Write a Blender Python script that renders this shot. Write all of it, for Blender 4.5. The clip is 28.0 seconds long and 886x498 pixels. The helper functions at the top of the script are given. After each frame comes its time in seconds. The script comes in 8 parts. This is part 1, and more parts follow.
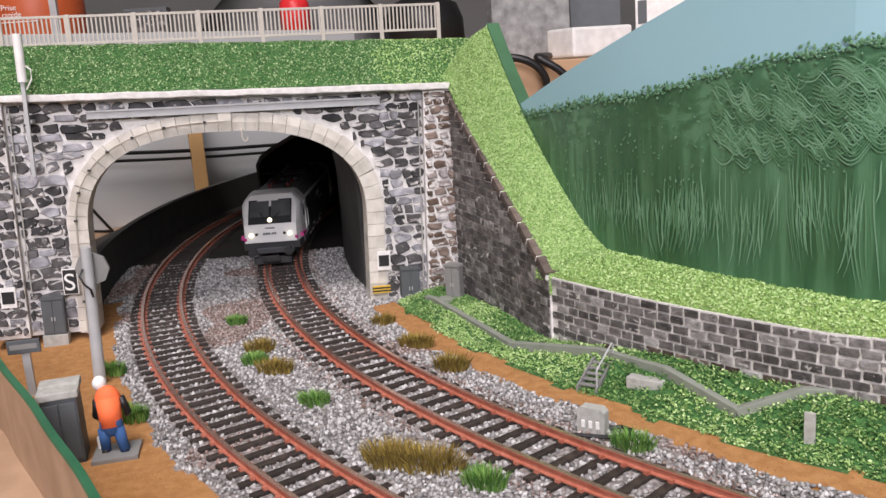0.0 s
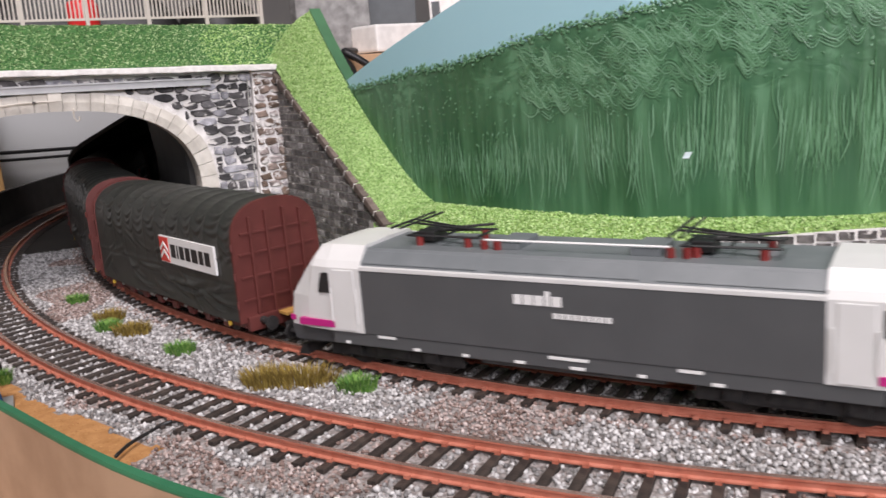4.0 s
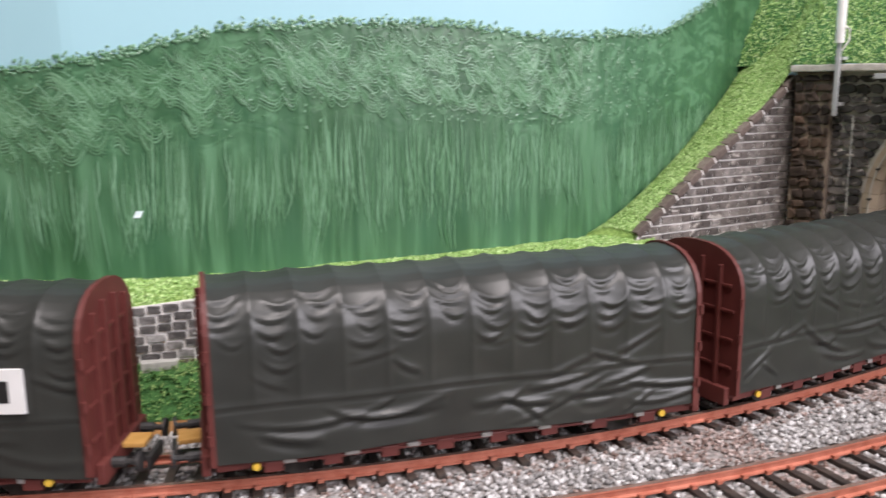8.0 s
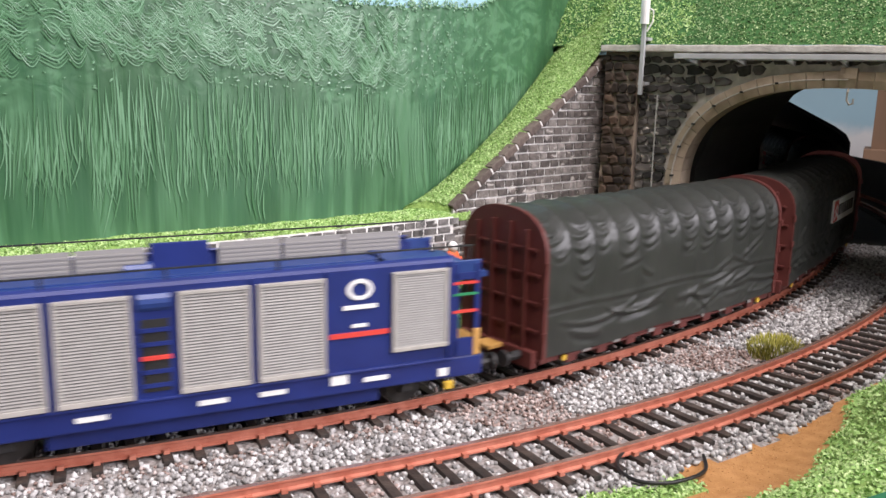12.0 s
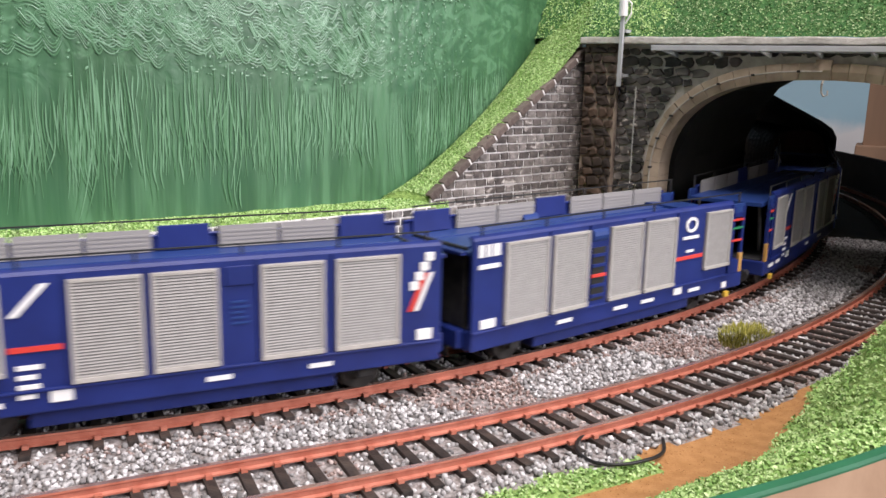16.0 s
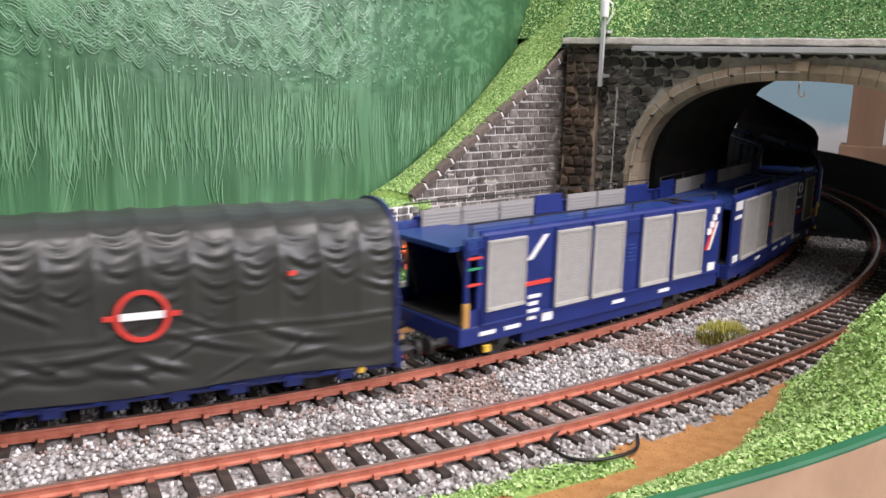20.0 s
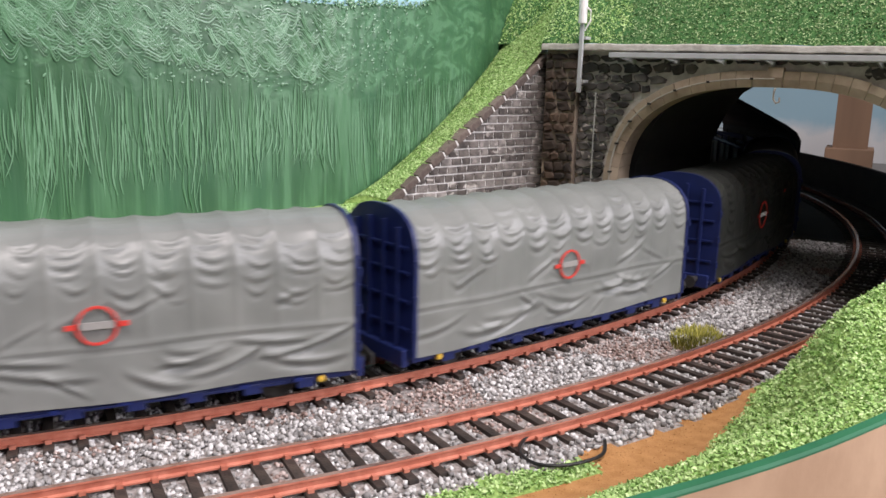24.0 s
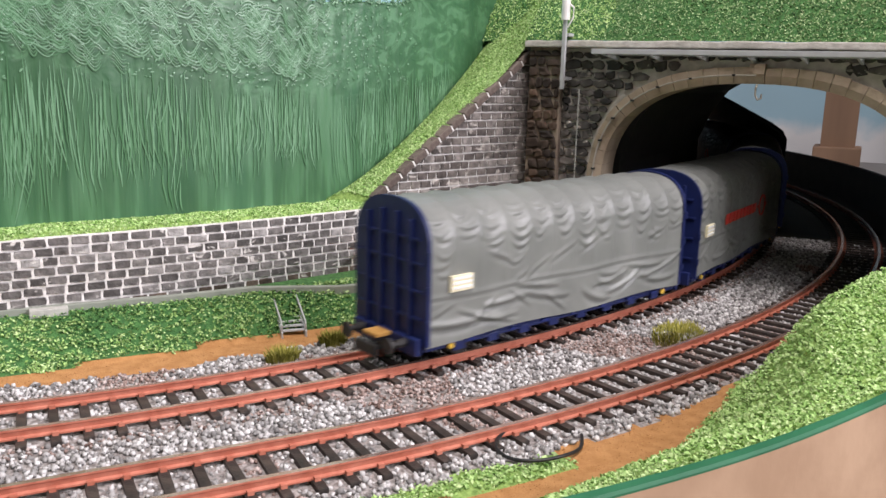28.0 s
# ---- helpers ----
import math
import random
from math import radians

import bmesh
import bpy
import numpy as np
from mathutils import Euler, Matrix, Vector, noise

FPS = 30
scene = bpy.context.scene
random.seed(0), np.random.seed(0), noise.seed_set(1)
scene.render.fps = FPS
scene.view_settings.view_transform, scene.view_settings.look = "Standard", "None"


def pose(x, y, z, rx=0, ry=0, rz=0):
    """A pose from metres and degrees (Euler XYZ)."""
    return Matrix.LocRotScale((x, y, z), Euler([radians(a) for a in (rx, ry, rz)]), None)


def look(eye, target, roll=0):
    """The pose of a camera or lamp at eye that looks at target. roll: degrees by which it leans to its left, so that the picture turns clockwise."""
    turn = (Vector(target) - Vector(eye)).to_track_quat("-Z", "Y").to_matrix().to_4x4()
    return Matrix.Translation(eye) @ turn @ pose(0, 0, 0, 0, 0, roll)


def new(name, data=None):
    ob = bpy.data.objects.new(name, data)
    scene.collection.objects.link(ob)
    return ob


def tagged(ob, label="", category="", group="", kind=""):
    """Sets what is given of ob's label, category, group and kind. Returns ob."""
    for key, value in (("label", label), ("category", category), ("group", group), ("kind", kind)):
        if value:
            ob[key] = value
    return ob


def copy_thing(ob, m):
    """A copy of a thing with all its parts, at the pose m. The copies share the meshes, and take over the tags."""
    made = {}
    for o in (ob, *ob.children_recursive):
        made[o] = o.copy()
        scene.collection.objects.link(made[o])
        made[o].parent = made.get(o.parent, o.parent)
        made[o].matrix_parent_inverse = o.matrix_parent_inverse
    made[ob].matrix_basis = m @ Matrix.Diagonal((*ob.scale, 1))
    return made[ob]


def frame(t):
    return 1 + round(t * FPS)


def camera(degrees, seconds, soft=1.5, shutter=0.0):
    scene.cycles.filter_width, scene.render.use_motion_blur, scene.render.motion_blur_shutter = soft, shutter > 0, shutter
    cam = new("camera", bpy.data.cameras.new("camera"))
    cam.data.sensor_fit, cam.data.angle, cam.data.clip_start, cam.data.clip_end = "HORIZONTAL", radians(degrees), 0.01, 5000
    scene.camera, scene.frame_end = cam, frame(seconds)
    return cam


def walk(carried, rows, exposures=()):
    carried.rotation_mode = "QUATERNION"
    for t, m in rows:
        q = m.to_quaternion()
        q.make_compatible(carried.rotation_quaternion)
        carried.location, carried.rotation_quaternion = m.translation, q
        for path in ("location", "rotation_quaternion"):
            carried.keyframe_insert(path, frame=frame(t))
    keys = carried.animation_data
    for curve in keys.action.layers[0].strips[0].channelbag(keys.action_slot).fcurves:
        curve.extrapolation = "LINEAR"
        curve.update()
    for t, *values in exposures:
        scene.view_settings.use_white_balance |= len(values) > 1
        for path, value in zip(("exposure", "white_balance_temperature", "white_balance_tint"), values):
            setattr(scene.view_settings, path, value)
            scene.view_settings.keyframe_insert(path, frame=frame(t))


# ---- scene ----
cam = camera(55.25, 28.0, soft=1.5, shutter=0.5)
# seconds, place, turn of the hand-held camera
PATH = [
    (0, 0.0188, 0.0131, 0.1074, 77.62, 4.05, -3.24),
    (0.5, 0.0191, 0.0128, 0.1069, 77.66, 4.05, -3.13),
    (1, 0.0182, 0.0131, 0.1062, 77.64, 3.96, -3.18),
    (1.5, 0.0164, 0.0144, 0.1061, 77.44, 3.98, -3.40),
    (2, 0.0118, 0.0121, 0.1049, 76.78, 3.90, -5.60),
    (2.5, 0.0078, 0.0042, 0.1012, 76.59, 4.22, -8.47),
    (4.5, -0.0103, -0.0275, 0.0911, 77.95, 4.04, -20.70),
    (5, -0.0126, -0.0293, 0.0899, 77.89, 3.33, -24.13),
    (5.5, -0.0149, -0.0294, 0.0915, 78.24, 2.71, -28.41),
    (6, -0.0135, -0.0283, 0.0918, 78.76, 2.37, -33.12),
    (6.5, -0.0099, -0.0334, 0.0909, 78.62, 2.09, -37.12),
    (7, -0.0093, -0.0321, 0.0938, 78.33, 1.53, -41.66),
    (7.5, -0.0081, -0.0207, 0.0951, 78.68, 1.02, -47.63),
    (8, -0.0004, -0.0173, 0.0977, 78.73, 0.62, -52.71),
    (8.5, 0.0073, -0.0234, 0.0986, 78.67, 0.20, -56.47),
    (9, 0.0126, -0.0322, 0.0988, 78.49, -0.23, -59.49),
    (9.5, 0.0191, -0.0306, 0.0930, 78.36, -0.67, -61.71),
    (10, 0.0200, -0.0268, 0.0893, 78.21, -0.93, -62.58),
    (10.5, 0.0192, -0.0266, 0.0894, 78.18, -1.09, -62.82),
    (11, 0.0179, -0.0264, 0.0889, 78.15, -1.14, -62.90),
    (11.5, 0.0143, -0.0244, 0.0896, 78.19, -1.15, -62.83),
    (13.5, 0.0095, -0.0280, 0.0891, 78.14, -1.22, -62.70),
    (14, 0.0105, -0.0288, 0.0889, 78.06, -1.27, -62.74),
    (14.5, 0.0098, -0.0279, 0.0874, 78.15, -1.27, -62.66),
    (15, 0.0106, -0.0292, 0.0879, 78.01, -1.36, -62.73),
    (15.5, 0.0123, -0.0324, 0.0868, 78.13, -1.38, -62.69),
    (16, 0.0131, -0.0344, 0.0872, 78.03, -1.36, -62.64),
    (16.5, 0.0142, -0.0350, 0.0864, 78.02, -1.39, -62.67),
    (17, 0.0148, -0.0351, 0.0862, 78.00, -1.43, -62.75),
    (17.5, 0.0148, -0.0363, 0.0858, 78.02, -1.42, -62.76),
    (18, 0.0144, -0.0355, 0.0859, 77.95, -1.39, -62.77),
    (18.5, 0.0130, -0.0356, 0.0863, 77.95, -1.36, -62.78),
    (19, 0.0123, -0.0369, 0.0870, 77.98, -1.39, -62.87),
    (19.5, 0.0128, -0.0385, 0.0875, 78.03, -1.40, -62.96),
    (20, 0.0126, -0.0383, 0.0876, 77.99, -1.49, -63.27),
    (20.5, 0.0120, -0.0391, 0.0883, 78.03, -1.53, -63.33),
    (21, 0.0120, -0.0403, 0.0891, 77.96, -1.47, -63.37),
    (21.5, 0.0131, -0.0411, 0.0891, 77.90, -1.45, -63.30),
    (23.5, 0.0128, -0.0438, 0.0899, 78.02, -1.44, -63.51),
    (24, 0.0137, -0.0445, 0.0900, 78.03, -1.51, -63.66),
    (24.5, 0.0140, -0.0452, 0.0898, 77.98, -1.52, -63.78),
    (25, 0.0138, -0.0456, 0.0895, 78.02, -1.50, -63.84),
    (25.5, 0.0138, -0.0463, 0.0893, 78.03, -1.49, -63.70),
    (26, 0.0135, -0.0462, 0.0889, 78.09, -1.50, -63.76),
    (26.5, 0.0138, -0.0462, 0.0896, 78.07, -1.53, -63.91),
    (27, 0.0140, -0.0464, 0.0898, 78.06, -1.52, -64.08),
    (27.5, 0.0158, -0.0474, 0.0885, 78.14, -1.51, -64.04),
    (28, 0.0160, -0.0480, 0.0886, 78.07, -1.53, -64.14),
]
walk(cam, [(t, pose(x, y, z, rx, ry, rz)) for t, x, y, z, rx, ry, rz in PATH], [(0.0, -0.08), (2.5, -0.06), (5.0, 0.02), (8.0, 0.26), (11.0, 0.38), (17.0, 0.35), (21.0, 0.36), (24.0, 0.24), (28.0, 0.22)])

# ---- light ----
world = bpy.data.worlds.new("world")
scene.world = world
world.use_nodes = True
world.node_tree.nodes["Background"].inputs[0].default_value = (0.88, 0.88, 1.0, 1)
world.node_tree.nodes["Background"].inputs[1].default_value = 0.25
scene.view_settings.exposure = 0.0


def area_lamp(name, eye, target, sx, sy, watts, colour):
    data = bpy.data.lights.new(name, "AREA")
    data.shape, data.size, data.size_y, data.energy, data.color = "RECTANGLE", sx, sy, watts, colour
    ob = new(name, data)
    ob.matrix_world = look(eye, target)
    return ob


# a ceiling panel over the layout and the daylight of the window behind the camera
area_lamp("ceiling_lamp", (-0.22, -0.32, 1.62), (0.20, 0.2, 0.0), 0.7, 0.6, 34, (1.0, 0.91, 0.92))
area_lamp("window_light", (0.22, -1.88, 0.90), (0.15, 0.15, 0.05), 1.4, 1.1, 66, (0.95, 0.90, 0.98))

# ---- materials ----


def mat(name, colour, rough=0.6, colour2=None, scale=200.0, detail=4.0, bump=0.0, bump_scale=None, metal=0.0, space="Object",
        island=0.0, piece=0.0, spec=0.5, stretch=(1, 1, 1), glow=0.0):
    """A surface with two-tone grain, relief, and a spread of tone from piece to piece."""
    m = bpy.data.materials.new(name)
    m.use_nodes = True
    nt = m.node_tree
    b = nt.nodes["Principled BSDF"]
    b.inputs["Roughness"].default_value = rough
    b.inputs["Metallic"].default_value = metal
    b.inputs["Specular IOR Level"].default_value = spec
    tc = nt.nodes.new("ShaderNodeTexCoord")
    mp = nt.nodes.new("ShaderNodeMapping")
    mp.inputs["Scale"].default_value = stretch
    if space == "World":
        nt.links.new(nt.nodes.new("ShaderNodeNewGeometry").outputs["Position"], mp.inputs[0])
    else:
        nt.links.new(tc.outputs[space], mp.inputs[0])
    nz = nt.nodes.new("ShaderNodeTexNoise")
    nz.inputs["Scale"].default_value, nz.inputs["Detail"].default_value = scale, detail
    nt.links.new(mp.outputs[0], nz.inputs["Vector"])
    rp = nt.nodes.new("ShaderNodeValToRGB")
    rp.color_ramp.elements[0].position, rp.color_ramp.elements[1].position = 0.35, 0.65
    c2 = colour2 or tuple(min(1, c * 1.25) for c in colour)
    rp.color_ramp.elements[0].color, rp.color_ramp.elements[1].color = (*colour, 1), (*c2, 1)
    nt.links.new(nz.outputs["Fac"], rp.inputs[0])
    out = rp.outputs[0]
    if island or piece:
        if island:
            src = nt.nodes.new("ShaderNodeNewGeometry").outputs["Random Per Island"]
        else:
            src = nt.nodes.new("ShaderNodeObjectInfo").outputs["Random"]
        mr = nt.nodes.new("ShaderNodeMapRange")
        k = island or piece
        mr.inputs[3].default_value, mr.inputs[4].default_value = 1 - k, 1 + k
        nt.links.new(src, mr.inputs[0])
        mx = nt.nodes.new("ShaderNodeVectorMath")
        mx.operation = "SCALE"
        nt.links.new(out, mx.inputs[0])
        nt.links.new(mr.outputs[0], mx.inputs["Scale"])
        out = mx.outputs[0]
    nt.links.new(out, b.inputs["Base Color"])
    if glow:
        b.inputs["Emission Color"].default_value = (*colour, 1)
        b.inputs["Emission Strength"].default_value = glow
    if bump:
        n2 = nt.nodes.new("ShaderNodeTexNoise")
        n2.inputs["Scale"].default_value, n2.inputs["Detail"].default_value = bump_scale or scale * 3, 3
        nt.links.new(mp.outputs[0], n2.inputs["Vector"])
        bp = nt.nodes.new("ShaderNodeBump")
        bp.inputs["Strength"].default_value, bp.inputs["Distance"].default_value = bump, 0.0006
        nt.links.new(n2.outputs["Fac"], bp.inputs["Height"])
        nt.links.new(bp.outputs[0], b.inputs["Normal"])
    return m


RAIL_RUST = mat("rusty rail paint", (0.38, 0.115, 0.07), 0.5, (0.48, 0.175, 0.115), 300, bump=0.2)
RAIL_STEEL = mat("worn rail head", (0.60, 0.36, 0.28), 0.25, (0.72, 0.52, 0.44), 400, metal=0.8)
SLEEPER = mat("dark sleeper plastic", (0.020, 0.015, 0.013), 0.65, (0.05, 0.038, 0.03), 500, bump=0.3, piece=0.3)
BALLAST = mat("ballast bed", (0.16, 0.14, 0.13), 0.95, (0.42, 0.39, 0.37), 700, bump=0.8)
SAND = mat("brown sand", (0.36, 0.17, 0.055), 0.95, (0.46, 0.235, 0.085), 260, bump=0.5, bump_scale=1800)
TURF = mat("green turf base", (0.16, 0.28, 0.06), 0.95, (0.34, 0.50, 0.14), 700, bump=0.8)
TURF_DARK = mat("darker turf base", (0.03, 0.10, 0.025), 0.95, (0.07, 0.19, 0.05), 600, bump=0.8)
MORTAR = mat("white mortar", (0.66, 0.64, 0.61), 0.9, (0.82, 0.80, 0.77), 300, bump=0.5)


def stones(name, tones, grain, wash=0.0, chalk=(0.62, 0.60, 0.57)):
    """Painted stones: one tone a stone, a brushed grain over it, and smears of mortar wash."""
    m = mat(name, (0.62, 0.62, 0.62), 0.85, (1.35, 1.35, 1.35), grain, bump=0.6, space="World")
    nt = m.node_tree
    b = nt.nodes["Principled BSDF"]
    info = nt.nodes.new("ShaderNodeObjectInfo")
    r = nt.nodes.new("ShaderNodeValToRGB")
    r.color_ramp.interpolation = "LINEAR"
    e = r.color_ramp.elements
    e[0].position, e[0].color = tones[0][0], (*tones[0][1], 1)
    e[1].position, e[1].color = tones[-1][0], (*tones[-1][1], 1)
    for p, c in tones[1:-1]:
        r.color_ramp.elements.new(p).color = (*c, 1)
    nt.links.new(info.outputs["Random"], r.inputs[0])
    mx = nt.nodes.new("ShaderNodeMix")
    mx.data_type, mx.blend_type = "RGBA", "MULTIPLY"
    mx.inputs[0].default_value = 1.0
    nt.links.new(r.outputs[0], mx.inputs[6])
    nt.links.new(b.inputs["Base Color"].links[0].from_socket, mx.inputs[7])
    out = mx.outputs[2]
    if wash:
        g = nt.nodes.new("ShaderNodeNewGeometry")
        mp2 = nt.nodes.new("ShaderNodeMapping")
        mp2.inputs["Scale"].default_value = (1, 1, 1.8)
        nt.links.new(g.outputs["Position"], mp2.inputs[0])
        n = nt.nodes.new("ShaderNodeTexNoise")
        n.inputs["Scale"].default_value, n.inputs["Detail"].default_value, n.inputs["Distortion"].default_value = 190, 5, 0.8
        nt.links.new(mp2.outputs[0], n.inputs["Vector"])
        r2 = nt.nodes.new("ShaderNodeValToRGB")
        r2.color_ramp.elements[0].position, r2.color_ramp.elements[1].position = 0.66 - wash, 0.74 - wash
        nt.links.new(n.outputs["Fac"], r2.inputs[0])
        m3 = nt.nodes.new("ShaderNodeMix")
        m3.data_type = "RGBA"
        nt.links.new(r2.outputs[0], m3.inputs[0])
        nt.links.new(out, m3.inputs[6])
        m3.inputs[7].default_value = (*chalk, 1)
        out = m3.outputs[2]
    nt.links.new(out, b.inputs["Base Color"])
    return m


RUBBLE = stones("grey rubble stone", ((0.0, (0.030, 0.030, 0.032)), (0.45, (0.075, 0.072, 0.072)), (0.74, (0.11, 0.105, 0.105)), (0.84, (0.28, 0.28, 0.30)), (1.0, (0.40, 0.40, 0.43))), 220, 0.08)
RUBBLE_DARK = stones("dark rubble stone", ((0.0, (0.026, 0.024, 0.022)), (0.6, (0.074, 0.068, 0.061)), (1.0, (0.15, 0.134, 0.12))), 220, 0.06, (0.52, 0.48, 0.42))
RUBBLE_BROWN = stones("brown rubble stone", ((0.0, (0.10, 0.07, 0.05)), (0.5, (0.17, 0.12, 0.09)), (0.8, (0.25, 0.20, 0.17)), (1.0, (0.45, 0.43, 0.44))), 220, 0.12)
STAINED = stones("brown stained stone", ((0.0, (0.022, 0.015, 0.011)), (0.6, (0.05, 0.033, 0.022)), (1.0, (0.11, 0.07, 0.045))), 120)
MORTAR_TAN = mat("beige mortar", (0.46, 0.43, 0.38), 0.9, (0.62, 0.59, 0.53), 300, bump=0.5)
MORTAR_STAIN = mat("brown stained mortar", (0.10, 0.072, 0.052), 0.9, (0.36, 0.29, 0.22), 90, bump=0.5, stretch=(1.5, 1.5, 0.5))
VOUSSOIR_TAN = mat("tan arch stone", (0.40, 0.31, 0.22), 0.85, (0.52, 0.42, 0.31), 150, bump=0.4, piece=0.12)
BRICKS = stones("dark brick stone", ((0.0, (0.060, 0.056, 0.053)), (0.6, (0.145, 0.136, 0.130)), (0.9, (0.22, 0.21, 0.20)), (1.0, (0.36, 0.35, 0.34))), 350, 0.04)
BRICKS_SOILED = stones("soiled brick stone", ((0.0, (0.05, 0.035, 0.026)), (0.7, (0.10, 0.075, 0.058)), (1.0, (0.17, 0.135, 0.11))), 350, 0.05)
BRICKS_PALE = stones("grey brown brick stone", ((0.0, (0.085, 0.072, 0.065)), (0.7, (0.16, 0.14, 0.125)), (1.0, (0.27, 0.245, 0.225))), 350, 0.05, (0.50, 0.46, 0.42))
VOUSSOIR = mat("pale arch stone", (0.52, 0.49, 0.43), 0.85, (0.68, 0.65, 0.58), 150, bump=0.4, piece=0.1)
COPING = mat("brown coping stone", (0.09, 0.065, 0.055), 0.85, (0.15, 0.12, 0.10), 300, bump=0.4, piece=0.3)


def hill_paint():
    """Thick green paint: upright strokes below, curling dabs above, by the board's own (along, up) map."""
    m = bpy.data.materials.new("painted hill")
    m.use_nodes = True
    nt = m.node_tree
    b = nt.nodes["Principled BSDF"]
    b.inputs["Roughness"].default_value = 0.36
    b.inputs["Specular IOR Level"].default_value = 0.85
    uv = nt.nodes.new("ShaderNodeUVMap")
    uv.uv_map = "board"

    def streaks(sx, sy, scale, detail, distort=0.0):
        mp = nt.nodes.new("ShaderNodeMapping")
        mp.inputs["Scale"].default_value = (sx, sy, 1)
        nt.links.new(uv.outputs[0], mp.inputs[0])
        n = nt.nodes.new("ShaderNodeTexNoise")
        n.inputs["Scale"].default_value, n.inputs["Detail"].default_value = scale, detail
        n.inputs["Distortion"].default_value = distort
        nt.links.new(mp.outputs[0], n.inputs["Vector"])
        return n.outputs["Fac"]

    fine, broad, big, dabs = streaks(240, 9, 1, 3, 0.4), streaks(60, 14, 1, 4, 1.2), streaks(26, 14, 1, 2), streaks(90, 110, 1, 2, 2.0)
    sep = nt.nodes.new("ShaderNodeSeparateXYZ")
    nt.links.new(uv.outputs[0], sep.inputs[0])
    up = nt.nodes.new("ShaderNodeMapRange")
    up.inputs[1].default_value, up.inputs[2].default_value = 0.096, 0.106
    wob = nt.nodes.new("ShaderNodeMath")
    wob.operation, wob.inputs[1].default_value = "MULTIPLY_ADD", 0.044
    nt.links.new(big, wob.inputs[0])
    nt.links.new(sep.outputs[1], wob.inputs[2])
    nt.links.new(wob.outputs[0], up.inputs[0])
    mixh = nt.nodes.new("ShaderNodeMix")
    mixh.data_type = "FLOAT"
    nt.links.new(up.outputs[0], mixh.inputs[0])
    nt.links.new(fine, mixh.inputs[2])
    nt.links.new(dabs, mixh.inputs[3])
    add = nt.nodes.new("ShaderNodeMath")
    add.operation, add.inputs[1].default_value = "MULTIPLY_ADD", 0.7
    nt.links.new(broad, add.inputs[0])
    nt.links.new(mixh.outputs[0], add.inputs[2])
    ramp = nt.nodes.new("ShaderNodeValToRGB")
    e = ramp.color_ramp.elements
    e[0].position, e[0].color = 0.62, (0.038, 0.124, 0.053, 1)
    e[1].position, e[1].color = 1.10, (0.096, 0.232, 0.113, 1)
    e2 = ramp.color_ramp.elements.new(0.86)
    e2.color = (0.055, 0.155, 0.068, 1)
    nt.links.new(add.outputs[0], ramp.inputs[0])
    dark = nt.nodes.new("ShaderNodeMix")
    dark.data_type, dark.blend_type = "RGBA", "MULTIPLY"
    dark.inputs[0].default_value = 1.0
    tone = nt.nodes.new("ShaderNodeValToRGB")
    tone.color_ramp.elements[0].position, tone.color_ramp.elements[0].color = 0.35, (0.70, 0.75, 0.70, 1)
    tone.color_ramp.elements[1].position, tone.color_ramp.elements[1].color = 0.65, (1.15, 1.1, 1.2, 1)
    nt.links.new(big, tone.inputs[0])
    nt.links.new(ramp.outputs[0], dark.inputs[6])
    nt.links.new(tone.outputs[0], dark.inputs[7])
    nt.links.new(dark.outputs[2], b.inputs["Base Color"])
    bp = nt.nodes.new("ShaderNodeBump")
    bp.inputs["Strength"].default_value, bp.inputs["Distance"].default_value = 0.35, 0.0006
    nt.links.new(add.outputs[0], bp.inputs["Height"])
    nt.links.new(bp.outputs[0], b.inputs["Normal"])
    return m


def chips(name, dark, mid, light):
    """Loose flock: a spread of greens from chip to chip."""
    m = bpy.data.materials.new(name)
    m.use_nodes = True
    nt = m.node_tree
    b = nt.nodes["Principled BSDF"]
    b.inputs["Roughness"].default_value = 0.9
    g = nt.nodes.new("ShaderNodeNewGeometry")
    r = nt.nodes.new("ShaderNodeValToRGB")
    r.color_ramp.elements[0].color, r.color_ramp.elements[1].color = (*dark, 1), (*light, 1)
    r.color_ramp.elements.new(0.5).color = (*mid, 1)
    nt.links.new(g.outputs["Random Per Island"], r.inputs[0])
    nt.links.new(r.outputs[0], b.inputs["Base Color"])
    return m


HILL = hill_paint()
FLOCK_LIGHT = chips("light green flock", (0.17, 0.32, 0.075), (0.36, 0.55, 0.18), (0.58, 0.73, 0.36))
FLOCK_DARK = chips("mid green flock", (0.04, 0.13, 0.03), (0.10, 0.25, 0.06), (0.34, 0.48, 0.17))
GRAINS = chips("grey ballast grains", (0.14, 0.135, 0.13), (0.37, 0.36, 0.35), (0.66, 0.65, 0.64))
SKY = mat("pale blue board", (0.33, 0.56, 0.62), 0.6, (0.36, 0.59, 0.65), 8, bump=0.05)
BOARD = mat("brown fibre board", (0.36, 0.23, 0.14), 0.85, (0.45, 0.30, 0.19), 60, bump=0.3)
EDGING = mat("green painted edge", (0.02, 0.12, 0.055), 0.5, (0.03, 0.16, 0.075), 60, bump=0.2)
# blackish brown that paints the shade inside the tunnels onto the floor
SHADED_FLOOR = mat("tunnel floor with painted shade", (0.022, 0.018, 0.015), 0.8, (0.035, 0.028, 0.022), 40, bump=0.2)
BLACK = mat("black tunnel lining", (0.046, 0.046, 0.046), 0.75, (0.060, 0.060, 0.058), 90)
TARP = mat("dark grey tarpaulin", (0.023, 0.025, 0.022), 0.42, (0.031, 0.033, 0.029), 60)
TARP_GREY = mat("grey tarpaulin", (0.155, 0.163, 0.152), 0.42, (0.20, 0.208, 0.194), 60)
